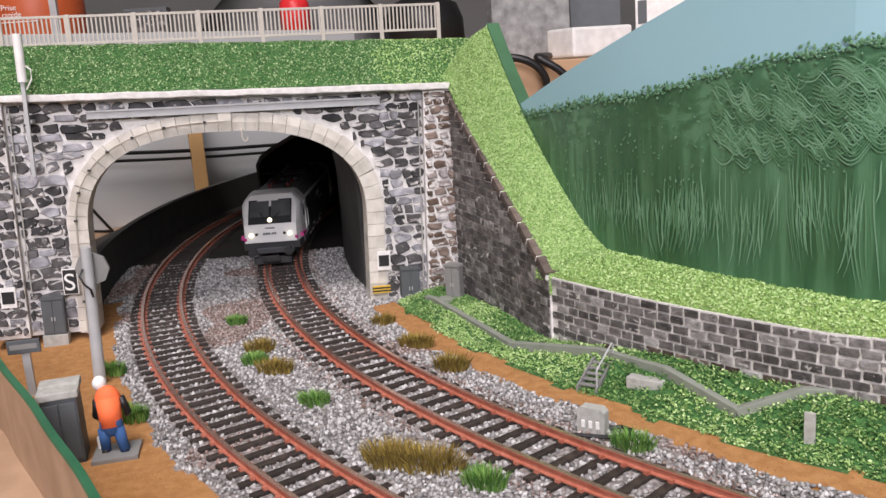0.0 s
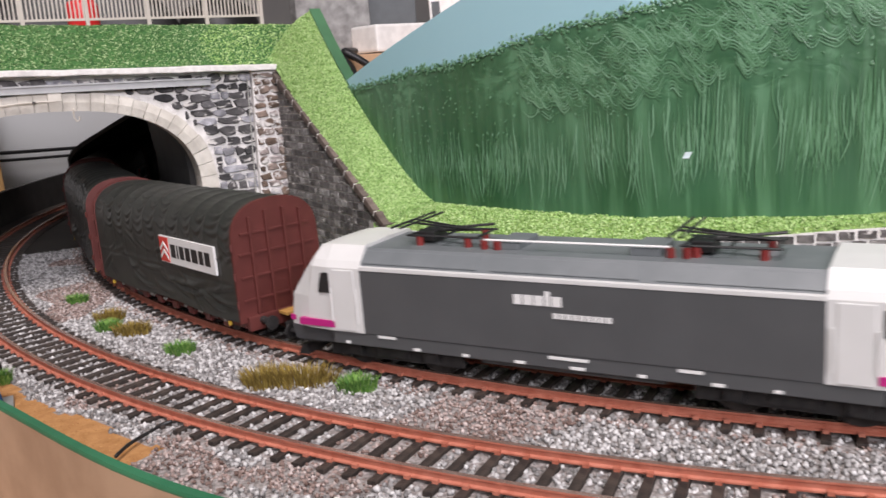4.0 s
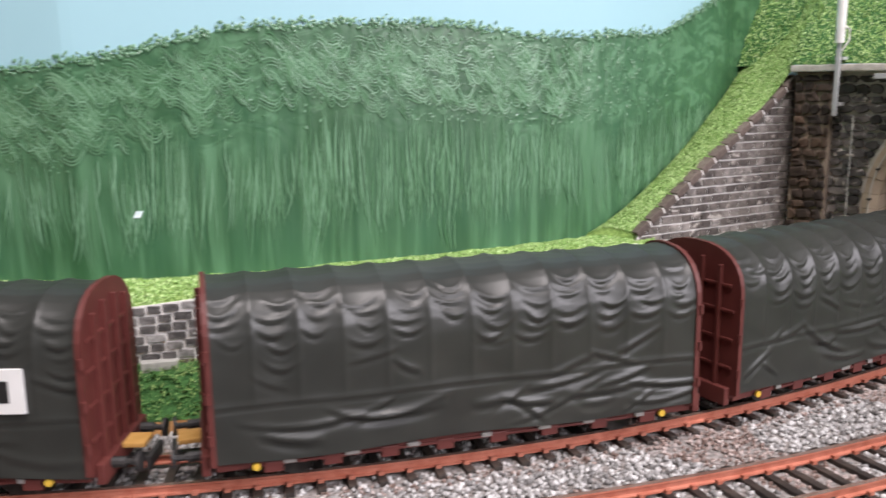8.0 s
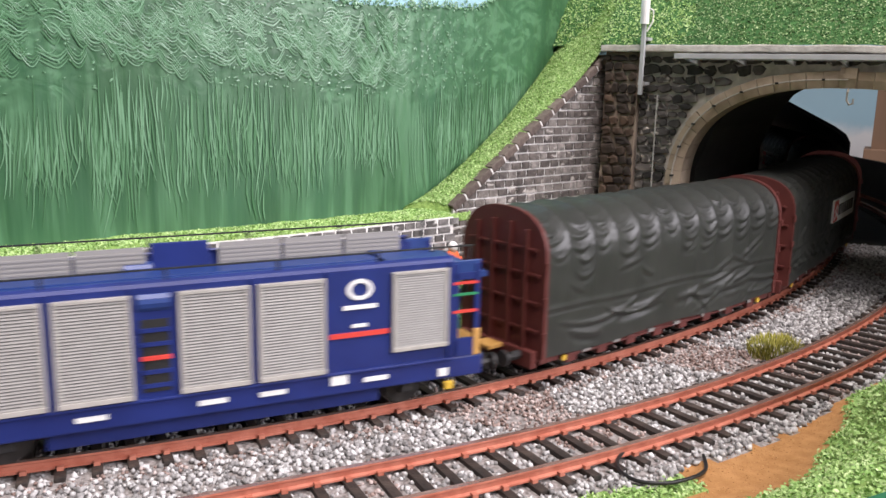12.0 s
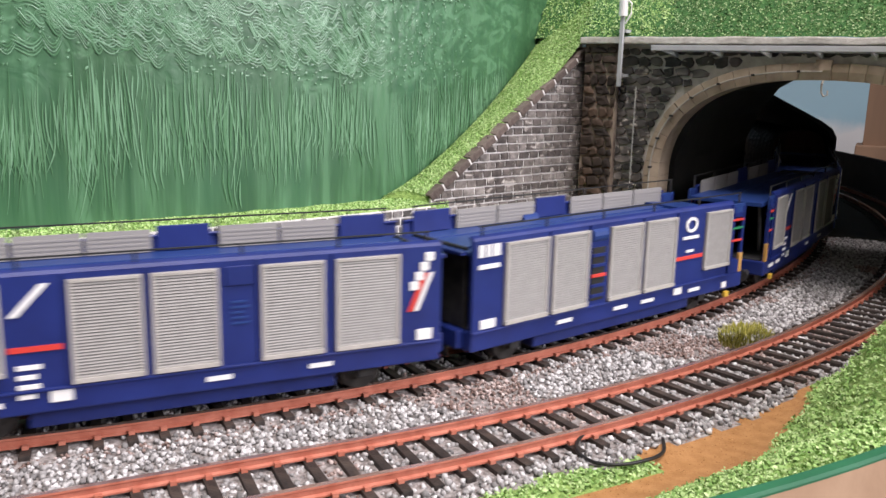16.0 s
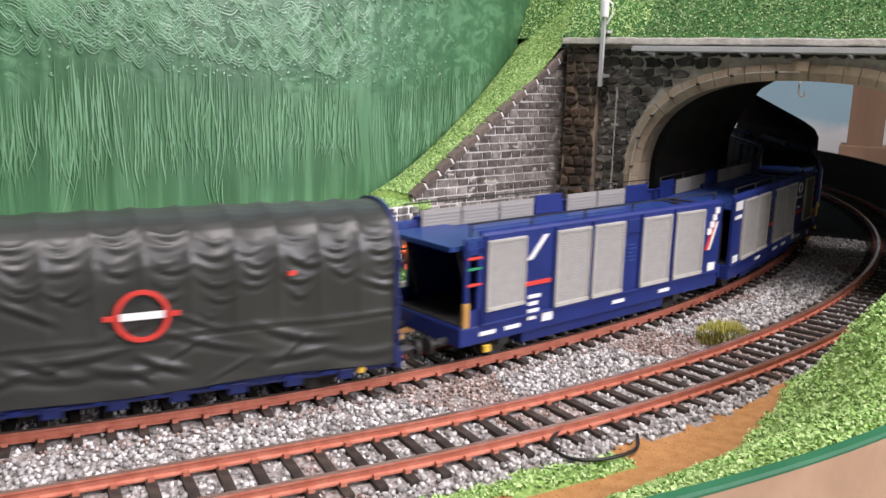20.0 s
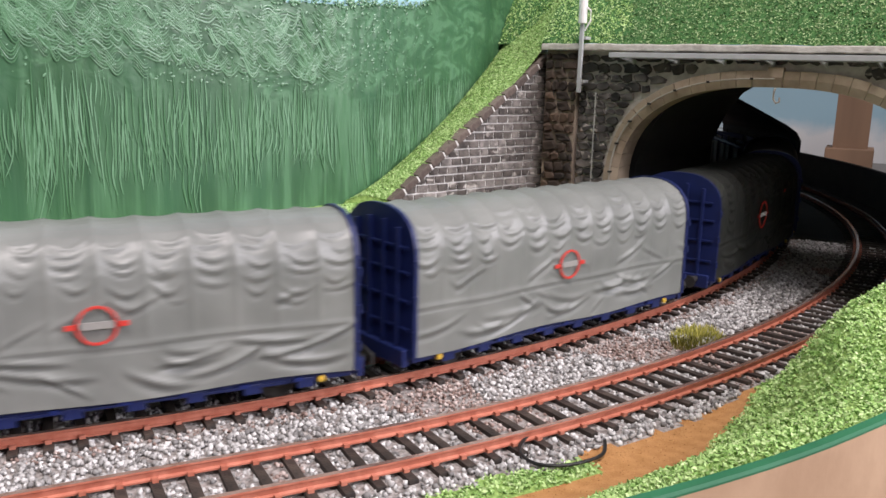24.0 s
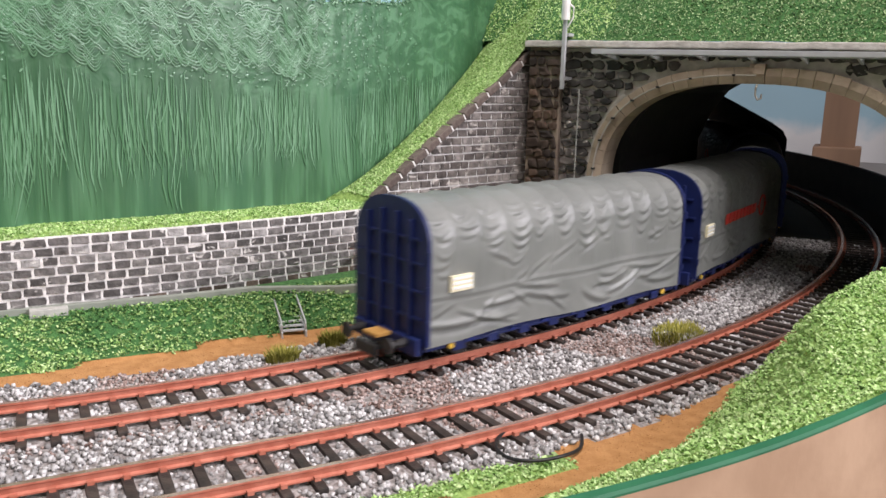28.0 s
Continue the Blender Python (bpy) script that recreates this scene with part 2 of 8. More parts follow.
RED_BROWN = mat("red brown wagon paint", (0.090, 0.018, 0.0145), 0.6, (0.116, 0.026, 0.021), 120)
NAVY = mat("dark blue wagon paint", (0.005, 0.0115, 0.070), 0.5, (0.0065, 0.015, 0.090), 120)
BLUE = mat("deep blue wagon paint", (0.008, 0.018, 0.118), 0.42, (0.011, 0.024, 0.148), 100)
GREY_PAINT = mat("loco dark grey", (0.075, 0.078, 0.08), 0.4, (0.085, 0.088, 0.09), 60)
WHITE_PAINT = mat("loco white", (0.62, 0.62, 0.60), 0.35, (0.67, 0.67, 0.65), 60)
DARK = mat("running gear black", (0.012, 0.012, 0.013), 0.6, (0.03, 0.028, 0.027), 400)
WALLPAINT = mat("room wall paint", (0.27, 0.265, 0.255), 0.9, (0.30, 0.295, 0.28), 4)

# ---- mesh helpers ----
CF, RF = Vector((0.5021, 0.56045)), 0.5603   # centre and radius of the inner track
C1, C2, RN = Vector((0.459, 0.5589)), Vector((0.5078, 0.5219)), 0.5796  # the outer track: two arcs joined by a short straight


def part(name, bm, material, parent=None, label="", smooth=False):
    me = bpy.data.meshes.new(name)
    bm.normal_update()
    bm.to_mesh(me)
    bm.free()
    for m in (material if isinstance(material, (list, tuple)) else [material]):
        me.materials.append(m)
    if smooth:
        me.polygons.foreach_set("use_smooth", [True] * len(me.polygons))
    ob = new(name, me)
    if parent:
        ob.parent = parent
    if label:
        ob["label"] = label
    return ob


def thing(name, label, category, group="", at=None, kind=""):
    ob = new(name)
    ob.empty_display_size = 0.01
    if at is not None:
        ob.matrix_world = at
    return tagged(ob, label, category, group, kind)


def box(bm, x0, x1, y0, y1, z0, z1, bevel=0.0, m=None, mi=0):
    vs = [bm.verts.new((x, y, z)) for z in (z0, z1) for y in (y0, y1) for x in (x0, x1)]
    fs = [bm.faces.new([vs[i] for i in q]) for q in ((0, 2, 3, 1), (4, 5, 7, 6), (0, 1, 5, 4), (2, 6, 7, 3), (0, 4, 6, 2), (1, 3, 7, 5))]
    if bevel:
        es = list({e for f in fs for e in f.edges})
        r = bmesh.ops.bevel(bm, geom=es, offset=bevel, segments=2, affect="EDGES", profile=0.6)
        vs, fs = list({v for f in r["faces"] for v in f.verts} | {v for v in vs if v.is_valid}), list(set(r["faces"]) | {f for f in fs if f.is_valid})
    for f in fs:
        f.material_index = mi
    if m is not None:
        bmesh.ops.transform(bm, matrix=m, verts=vs)
    return vs


def rod(bm, a, b, r, n=8, r2=None, mi=0):
    a, b = Vector(a), Vector(b)
    q = (b - a).to_track_quat("Z", "Y")
    ra, rb = [], []
    for i in range(n):
        w = Vector((math.cos(2 * math.pi * i / n), math.sin(2 * math.pi * i / n), 0))
        ra.append(bm.verts.new(a + q @ (w * r)))
        rb.append(bm.verts.new(b + q @ (w * (r if r2 is None else r2))))
    fs = [bm.faces.new((ra[i], ra[(i + 1) % n], rb[(i + 1) % n], rb[i])) for i in range(n)]
    fs += [bm.faces.new(ra[::-1]), bm.faces.new(rb)]
    for f in fs:
        f.material_index = mi


def tube(bm, pts, r, n=7):
    """A round tube along points."""
    pts = [Vector(p) for p in pts]
    rings = []
    for i, p in enumerate(pts):
        d = (pts[min(i + 1, len(pts) - 1)] - pts[max(i - 1, 0)]).normalized()
        q = d.to_track_quat("Z", "Y")
        rings.append([bm.verts.new(p + q @ Vector((math.cos(2 * math.pi * k / n) * r, math.sin(2 * math.pi * k / n) * r, 0))) for k in range(n)])
    for a, b in zip(rings, rings[1:]):
        for k in range(n):
            bm.faces.new((a[k], a[(k + 1) % n], b[(k + 1) % n], b[k]))
    bm.faces.new(rings[0][::-1])
    bm.faces.new(rings[-1])


def prism(bm, pts, y0, y1, mi=0):
    """A closed outline of (x, z) drawn out from y0 to y1."""
    a = [bm.verts.new((x, y0, z)) for x, z in pts]
    b = [bm.verts.new((x, y1, z)) for x, z in pts]
    n = len(pts)
    fs = [bm.faces.new(a), bm.faces.new(b[::-1])]
    fs += [bm.faces.new((a[i], b[i], b[(i + 1) % n], a[(i + 1) % n])) for i in range(n)]
    for f in fs:
        f.material_index = mi
    return a + b


def grid(bm, rows, closed=False, mi=0):
    vr = [[bm.verts.new(p) for p in row] for row in rows]
    for a, b in zip(vr, vr[1:]):
        for i in range(len(a) - 1):
            bm.faces.new((a[i], a[i + 1], b[i + 1], b[i])).material_index = mi
    return vr


def polar(r, th, z=0.0):
    return Vector((CF.x + r * math.cos(radians(th)), CF.y + r * math.sin(radians(th)), z))


def near_path(s, d=0.0):
    """A point of the outer track, s metres from the middle of its straight, d metres outwards, and its heading."""
    seg = C2 - C1
    half, u = seg.length / 2, seg.normalized()
    mid, out = (C1 + C2) / 2, Vector((u.y, -u.x))
    r = RN + d
    if abs(s) <= half:
        return mid + u * s + out * r, math.atan2(u.y, u.x)
    k = 1 if s > 0 else -1
    c = C2 if s > 0 else C1
    turn = (abs(s) - half) / RN * k
    a = math.atan2(out.y, out.x) + turn
    return c + Vector((math.cos(a), math.sin(a))) * r, math.atan2(u.y, u.x) + turn


# the inner track runs as an oval: the half circle in view, two straights behind, and a half circle at the back
AXIS, BACK = 226.8, 0.75
ARC = math.pi * RF


def far_path(s, d=0.0):
    """A point of the inner track, s metres along from the middle of the bend in view (s rises towards the far portal)."""
    total = 2 * ARC + 2 * BACK
    s = (s + ARC / 2) % total
    ax = Vector((math.cos(radians(AXIS)), math.sin(radians(AXIS))))
    back = CF - ax * BACK
    if s < ARC:
        a = radians(AXIS - 90) + s / RF
        return CF + Vector((math.cos(a), math.sin(a))) * (RF + d), a + math.pi / 2
    s -= ARC
    if s < BACK:
        a = radians(AXIS + 90)
        n = Vector((math.cos(a), math.sin(a)))
        return CF + n * (RF + d) - ax * s, a + math.pi / 2
    s -= BACK
    if s < ARC:
        a = radians(AXIS + 90) + s / RF
        return back + Vector((math.cos(a), math.sin(a))) * (RF + d), a + math.pi / 2
    s -= ARC
    a = radians(AXIS - 90)
    n = Vector((math.cos(a), math.sin(a)))
    return back + n * (RF + d) + ax * s, a + math.pi / 2


def s_of(th):
    return radians(th - AXIS) * RF


def sweep(bm, path, profile, s0, s1, n, mi=0, closed=True, caps=True):
    """Draws a profile of (outwards, up) along a path."""
    rings = []
    for i in range(n + 1):
        s = s0 + (s1 - s0) * i / n
        ring = []
        for d, z in profile:
            p, _ = path(s, d)
            ring.append(bm.verts.new((p.x, p.y, z)))
        rings.append(ring)
    k = len(profile)
    for a, b in zip(rings, rings[1:]):
        for j in range(k if closed else k - 1):
            bm.faces.new((a[j], b[j], b[(j + 1) % k], a[(j + 1) % k])).material_index = mi
    if closed and caps:
        bm.faces.new(rings[0][::-1]).material_index = mi
        bm.faces.new(rings[-1]).material_index = mi


def smoothstep(a, b, x):
    x = min(1, max(0, (x - a) / (b - a)))
    return x * x * (3 - 2 * x)

PALE_CHIP = mat("bare board", (0.62, 0.72, 0.74), 0.7)
# ---- the setting ----
random.seed(3)


def near_d(p):
    """Distance of a place outwards from the outer track, and its s."""
    seg = C2 - C1
    u = seg.normalized()
    q = Vector((p[0], p[1]))
    k = (q - C1).dot(u)
    c = C1 + u * min(max(k, 0), seg.length)
    out = Vector((u.y, -u.x))
    v = q - c
    if 0 <= k <= seg.length:
        return v.length - RN, k - seg.length / 2
    a = math.atan2(v.y, v.x) - math.atan2(out.y, out.x)
    a = (a + math.pi) % (2 * math.pi) - math.pi
    return v.length - RN, a * RN + (seg.length / 2 if a > 0 else -seg.length / 2)


def edge_d(s):
    return 0.053 + 0.011 * smoothstep(-0.22, -0.12, s) + 0.015 * smoothstep(-0.08, 0.1, s) + 0.007 * smoothstep(-0.25, -0.33, s) + 0.030 * smoothstep(-0.31, -0.40, s)


def bank_foot(th):
    """Height of the turf at the foot of the retaining wall."""
    return 0.0035 + 0.008 * smoothstep(208, 217, th)


def ground_z(x, y):
    v = Vector((x, y)) - CF
    r, th = v.length, math.degrees(math.atan2(v.y, v.x)) % 360
    d, s = near_d((x, y))
    z = bank_foot(th) * smoothstep(0.520, 0.499, r) if r < 0.523 else 0.0
    foot = 0.032 - 0.014 * smoothstep(0.10, 0.17, s)
    if d > foot and s < 0.5:
        top = edge_d(s) - (edge_d(s) - 0.045) * smoothstep(0.10, 0.17, s)
        rise = 0.004 + 0.0225 * smoothstep(-0.02, 0.10, s) + 0.009 * smoothstep(0.12, 0.20, s)
        z += rise * smoothstep(foot, top, d) * smoothstep(-0.05, 0.06, s) * smoothstep(0.385, 0.365, s)
    return z


SAND_END = -0.192


def zone(x, y):
    """0 ballast, 1 sand, 2 and 3 turf, 4 bare tunnel floor with its shade put into the colour."""
    v = Vector((x, y)) - CF
    r = v.length
    d, s = near_d((x, y))
    w = 0.0035 * noise.noise(Vector((x * 60, y * 60, 0))) + 0.0015 * noise.noise(Vector((x * 240, y * 240, 4)))
    th = math.degrees(math.atan2(v.y, v.x)) % 360
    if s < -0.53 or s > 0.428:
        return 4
    if r < 0.545:
        inner = 0.5205 + w - 0.004 * smoothstep(226, 240, th)
        if th < 198.6:
            return 0
        inner -= 0.002 * smoothstep(208, 200, th)
        return 3 if r < inner else 1 if r < 0.5315 + w else 0
    if d < 0.021 + w - 0.004 * smoothstep(0.12, 0.18, s) or abs(s) > 0.45 or s > 0.382:
        return 0
    if s > 0.0 and d > 0.040 + w + 0.007 * smoothstep(0.12, 0.04, s) - 0.022 * smoothstep(0.10, 0.18, s):
        return 2
    if 0.02 < s < 0.092 and d < 0.028 + w:
        return 2
    return 1 if s > 0.04 or s + w * 3 < SAND_END else 0


bm = bmesh.new()
cols = [i * 0.003 for i in range(-43, 1)]
cols = cols + [k / 30.0 for k in range(1, 31)]      # past the track: shares of the way to the board
rows = []
S0, S1 = -0.98, 0.86
NS = 460
for i in range(NS + 1):
    s = S0 + (S1 - S0) * i / NS
    row = []
    for k, c in enumerate(cols):
        d = c if k < 44 else c * (edge_d(s) + 0.002)
        p, _ = near_path(s, d)
        row.append((p.x, p.y, ground_z(p.x, p.y)))
    rows.append(row)
grid(bm, rows)
for f in bm.faces:
    c = f.calc_center_median()
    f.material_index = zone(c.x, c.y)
ground = part("ground", bm, [BALLAST, SAND, TURF, TURF_DARK, SHADED_FLOOR], smooth=True)
tagged(ground, "layout ground of grey ballast, brown sand and green turf", "ground", kind="structure")

# the table under the layout and the upright board along its front
bm = bmesh.new()
box(bm, -0.9, 2.4, 0.10, 2.4, -0.03, -0.006, 0.002)
table = tagged(part("table_top", bm, BOARD), "brown fibre board table top under the layout", "table", kind="structure")
for x, y in ((-0.85, 0.15), (2.30, 0.15), (-0.85, 2.30), (2.30, 2.30)):
    bm = bmesh.new()
    box(bm, x, x + 0.05, y, y + 0.05, -0.85, -0.03, 0.002)
    tagged(part("table_leg", bm, BOARD), "square brown leg under the table top", "table leg", kind="structure")
bm = bmesh.new()
rows = []
for i in range(61):
    s = -0.45 + 0.84 * i / 60
    a, _ = near_path(s, -0.11)
    b, _ = near_path(s, edge_d(s) - 0.0005)
    rows.append([(a.x, a.y, -0.0012), (a.x, a.y, -0.030), (b.x, b.y, -0.030), (b.x, b.y, -0.0012)])
grid(bm, rows)
tagged(part("layout_base", bm, BOARD), "brown base board under the railway ground", "board", kind="structure")
bm = bmesh.new()


def fascia_z(s):
    return 0.024 + 0.0025 * smoothstep(-0.02, 0.08, s) + 0.004 * smoothstep(0.05, 0.2, s)


rings = []
for i in range(121):
    s = -0.405 + 0.80 * i / 120
    d = edge_d(s)
    a, _ = near_path(s, d)
    b, _ = near_path(s, d + 0.0022)
    zt = fascia_z(s)
    rings.append([(a.x, a.y, -0.08), (a.x, a.y, zt - 0.0008), (a.x * 0.9 + b.x * 0.1, a.y * 0.9 + b.y * 0.1, zt), (b.x * 0.9 + a.x * 0.1, b.y * 0.9 + a.y * 0.1, zt), (b.x, b.y, zt - 0.0006), (b.x, b.y, zt - 0.0010), (b.x, b.y, -0.08)])
vr = grid(bm, rings)
for a, b in zip(vr, vr[1:]):
    bm.faces.new((a[6], a[0], b[0], b[6]))
for f in bm.faces:
    f.material_index = 1 if min(v.co.z for v in f.verts) > 0.0 else 0
board = tagged(part("front_board", bm, [BOARD, EDGING]), "brown fibre board front with a green painted top edge", "board", kind="structure")

# ---- tracks ----
RAIL_PROFILE = [(-0.0011, 0.0012), (-0.0011, 0.0016), (-0.0004, 0.0019), (-0.0004, 0.0029), (-0.0007, 0.0032), (-0.0007, 0.0037),
                (0.0007, 0.0037), (0.0007, 0.0032), (0.0004, 0.0029), (0.0004, 0.0019), (0.0011, 0.0016), (0.0011, 0.0012)]


def build_track(path, s0, s1, n, spacing, label, seed):
    rnd = random.Random(seed)
    t = thing("track", label, "track", "railway tracks", kind="structure")
    for off in (-0.0088, 0.0088):
        bm = bmesh.new()
        sweep(bm, path, [(d + off, z) for d, z in RAIL_PROFILE], s0, s1, n)
        for f in bm.faces:
            c = f.calc_center_median()
            f.material_index = 1 if c.z > 0.00365 else 0
        part("rail", bm, [RAIL_RUST, RAIL_STEEL], t)
    bm = bmesh.new()
    box(bm, -0.0012, 0.0012, -0.0145, 0.0145, -0.001, 0.0012, 0.0002)
    me = bpy.data.meshes.new("sleeper")
    bm.to_mesh(me)
    bm.free()
    me.materials.append(SLEEPER)
    bm = bmesh.new()
    for off in (-0.0088, 0.0088):
        for k in (-1, 1):
            box(bm, -0.0007, 0.0007, off + k * 0.0015 - 0.0006, off + k * 0.0015 + 0.0006, 0.0011, 0.0021, 0.0)
    clip = bpy.data.meshes.new("rail_chairs")
    bm.to_mesh(clip)
    bm.free()
    clip.materials.append(RAIL_RUST)
    k = int((s1 - s0) / spacing)
    for i in range(k):
        s = s0 + (i + 0.5) * spacing
        p, h = path(s)
        ob = new("sleeper", me)
        ob.parent = t
        ob.matrix_basis = pose(p.x, p.y, rnd.uniform(-0.0001, 0.0001), 0, 0, math.degrees(h) + rnd.uniform(-1, 1))
        ch = new("rail_chairs", clip)
        ch.parent = ob
    return t


build_track(near_path, -0.93, 0.80, 260, 0.0073, "model railway track with rust painted rails on dark sleepers", 1)
build_track(far_path, s_of(172), s_of(284), 180, 0.0073, "model railway track with rust painted rails on dark sleepers", 2)

# the hidden part of the oval lies on a plain bed
bm = bmesh.new()
total = 2 * ARC + 2 * BACK
sweep(bm, far_path, [(-0.016, -0.006), (-0.016, 0.0012), (0.016, 0.0012), (0.016, -0.006)], s_of(284), total + s_of(172), 300)
for off in (-0.0088, 0.0088):
    sweep(bm, far_path, [(d + off, z) for d, z in RAIL_PROFILE], s_of(284), total + s_of(172), 300, mi=1)
tagged(part("hidden_track", bm, [DARK, RAIL_RUST]), "plain track bed running on behind the scenery", "track", kind="structure")

# ---- portals and walls ----
def arch(half, z0, h, n, power=2.5, steps=40):
    """Outline of an opening, from its right foot over the crown to its left foot, as (u, z)."""
    pts = [(half, 0.0), (half, z0 * 0.33), (half, z0 * 0.66)]
    for i in range(steps + 1):
        a = math.pi * i / steps
        c, s = math.cos(a), math.sin(a)
        pts.append((half * math.copysign(abs(c) ** (2 / power), c), z0 + h * abs(s) ** (2 / power)))
    pts += [(-half, z0 * 0.66), (-half, z0 * 0.33), (-half, 0.0)]
    return pts


HALF, SPRING, RISE = 0.0605, 0.044, 0.0412


def stone_meshes(name, material, n, rnd, rough, proud, crown=0.72, off=0.25):
    """Some rough blocks of unit size, to be scaled to each stone."""
    out = []
    for i in range(n):
        bm = bmesh.new()
        vs = []
        k = 8
        for ring, (sc, y) in enumerate(((1.0, 0.0), (0.97, -0.55), (crown, -1.0))):
            row = []
            for j in range(k):
                a = 2 * math.pi * (j + off) / k
                cx, cz = math.cos(a), math.sin(a)
                q = max(abs(cx), abs(cz))
                cx, cz = cx / q * 0.5, cz / q * 0.5
                row.append((cx, cz))
            vs.append([(x * sc, y, z * sc) for x, z in row])
        jit = [(rnd.uniform(-rough, rough), rnd.uniform(-rough, rough)) for _ in range(k)]
        rings = [[bm.verts.new((p[0] + jit[j][0], p[1] * (1 + rnd.uniform(-0.2, 0.2)), p[2] + jit[j][1])) for j, p in enumerate(row)] for row in vs]
        for a, b in zip(rings, rings[1:]):
            for j in range(k):
                bm.faces.new((a[j], a[(j + 1) % k], b[(j + 1) % k], b[j]))
        bm.faces.new(rings[-1])
        bm.normal_update()
        bmesh.ops.recalc_face_normals(bm, faces=bm.faces)
        me = bpy.data.meshes.new(name)
        bm.to_mesh(me)
        bm.free()
        me.materials.append(material)
        out.append(me)
    return out


def lay(me, name, parent, u, z, w, h, proud, y=0.0, roll=0.0):
    ob = new(name, me)
    ob.parent = parent
    ob.matrix_basis = Matrix.LocRotScale((u, y, z), Euler((0, radians(roll), 0)), (w, proud, h))
    return ob


rs = random.Random(11)
RUBBLE_SET = stone_meshes("stone", RUBBLE, 16, rs, 0.13, 1, 0.84)
DARK_SET = stone_meshes("stone", RUBBLE_DARK, 16, rs, 0.12, 1, 0.84)
BROWN_SET = stone_meshes("stone", RUBBLE_BROWN, 12, rs, 0.12, 1)
STAIN_SET = stone_meshes("stone", STAINED, 12, rs, 0.12, 1)
PALE_BRICK_SET = stone_meshes("brick", BRICKS_PALE, 8, rs, 0.035, 1, 0.9, 0.0)
SOILED_SET = stone_meshes("brick", BRICKS_SOILED, 6, rs, 0.035, 1, 0.9, 0.0)
BRICK_SET = stone_meshes("brick", BRICKS, 8, rs, 0.035, 1, 0.9, 0.0)


def courses(u0, u1, z0, z1, hmin, hmax, wmin, wmax, rnd):
    """Stones in uneven rows: centre and size of each."""
    out = []
    z = z0
    while z < z1 - hmin * 0.5:
        h = min(rnd.uniform(hmin, hmax), z1 - z)
        u = u0 - rnd.uniform(0, wmin)
        while u < u1:
            w = rnd.uniform(wmin, wmax)
            a, b = max(u, u0), min(u + w, u1)
            if b - a > wmin * 0.45:
                hh = h * rnd.uniform(0.8, 1.0)
                out.append(((a + b) / 2, z + h / 2 + rnd.uniform(-1, 1) * h * 0.06, b - a, hh))
            u += w
        z += h
    return out


def opening_at(z, extra, rise=RISE):
    """Half width of the opening with its ring at the height z."""
    if z <= SPRING:
        return HALF + extra
    k = (z - SPRING) / (rise + extra)
    return (HALF + extra) * (1 - k ** 2.5) ** (1 / 2.5) if k < 1 else 0.0


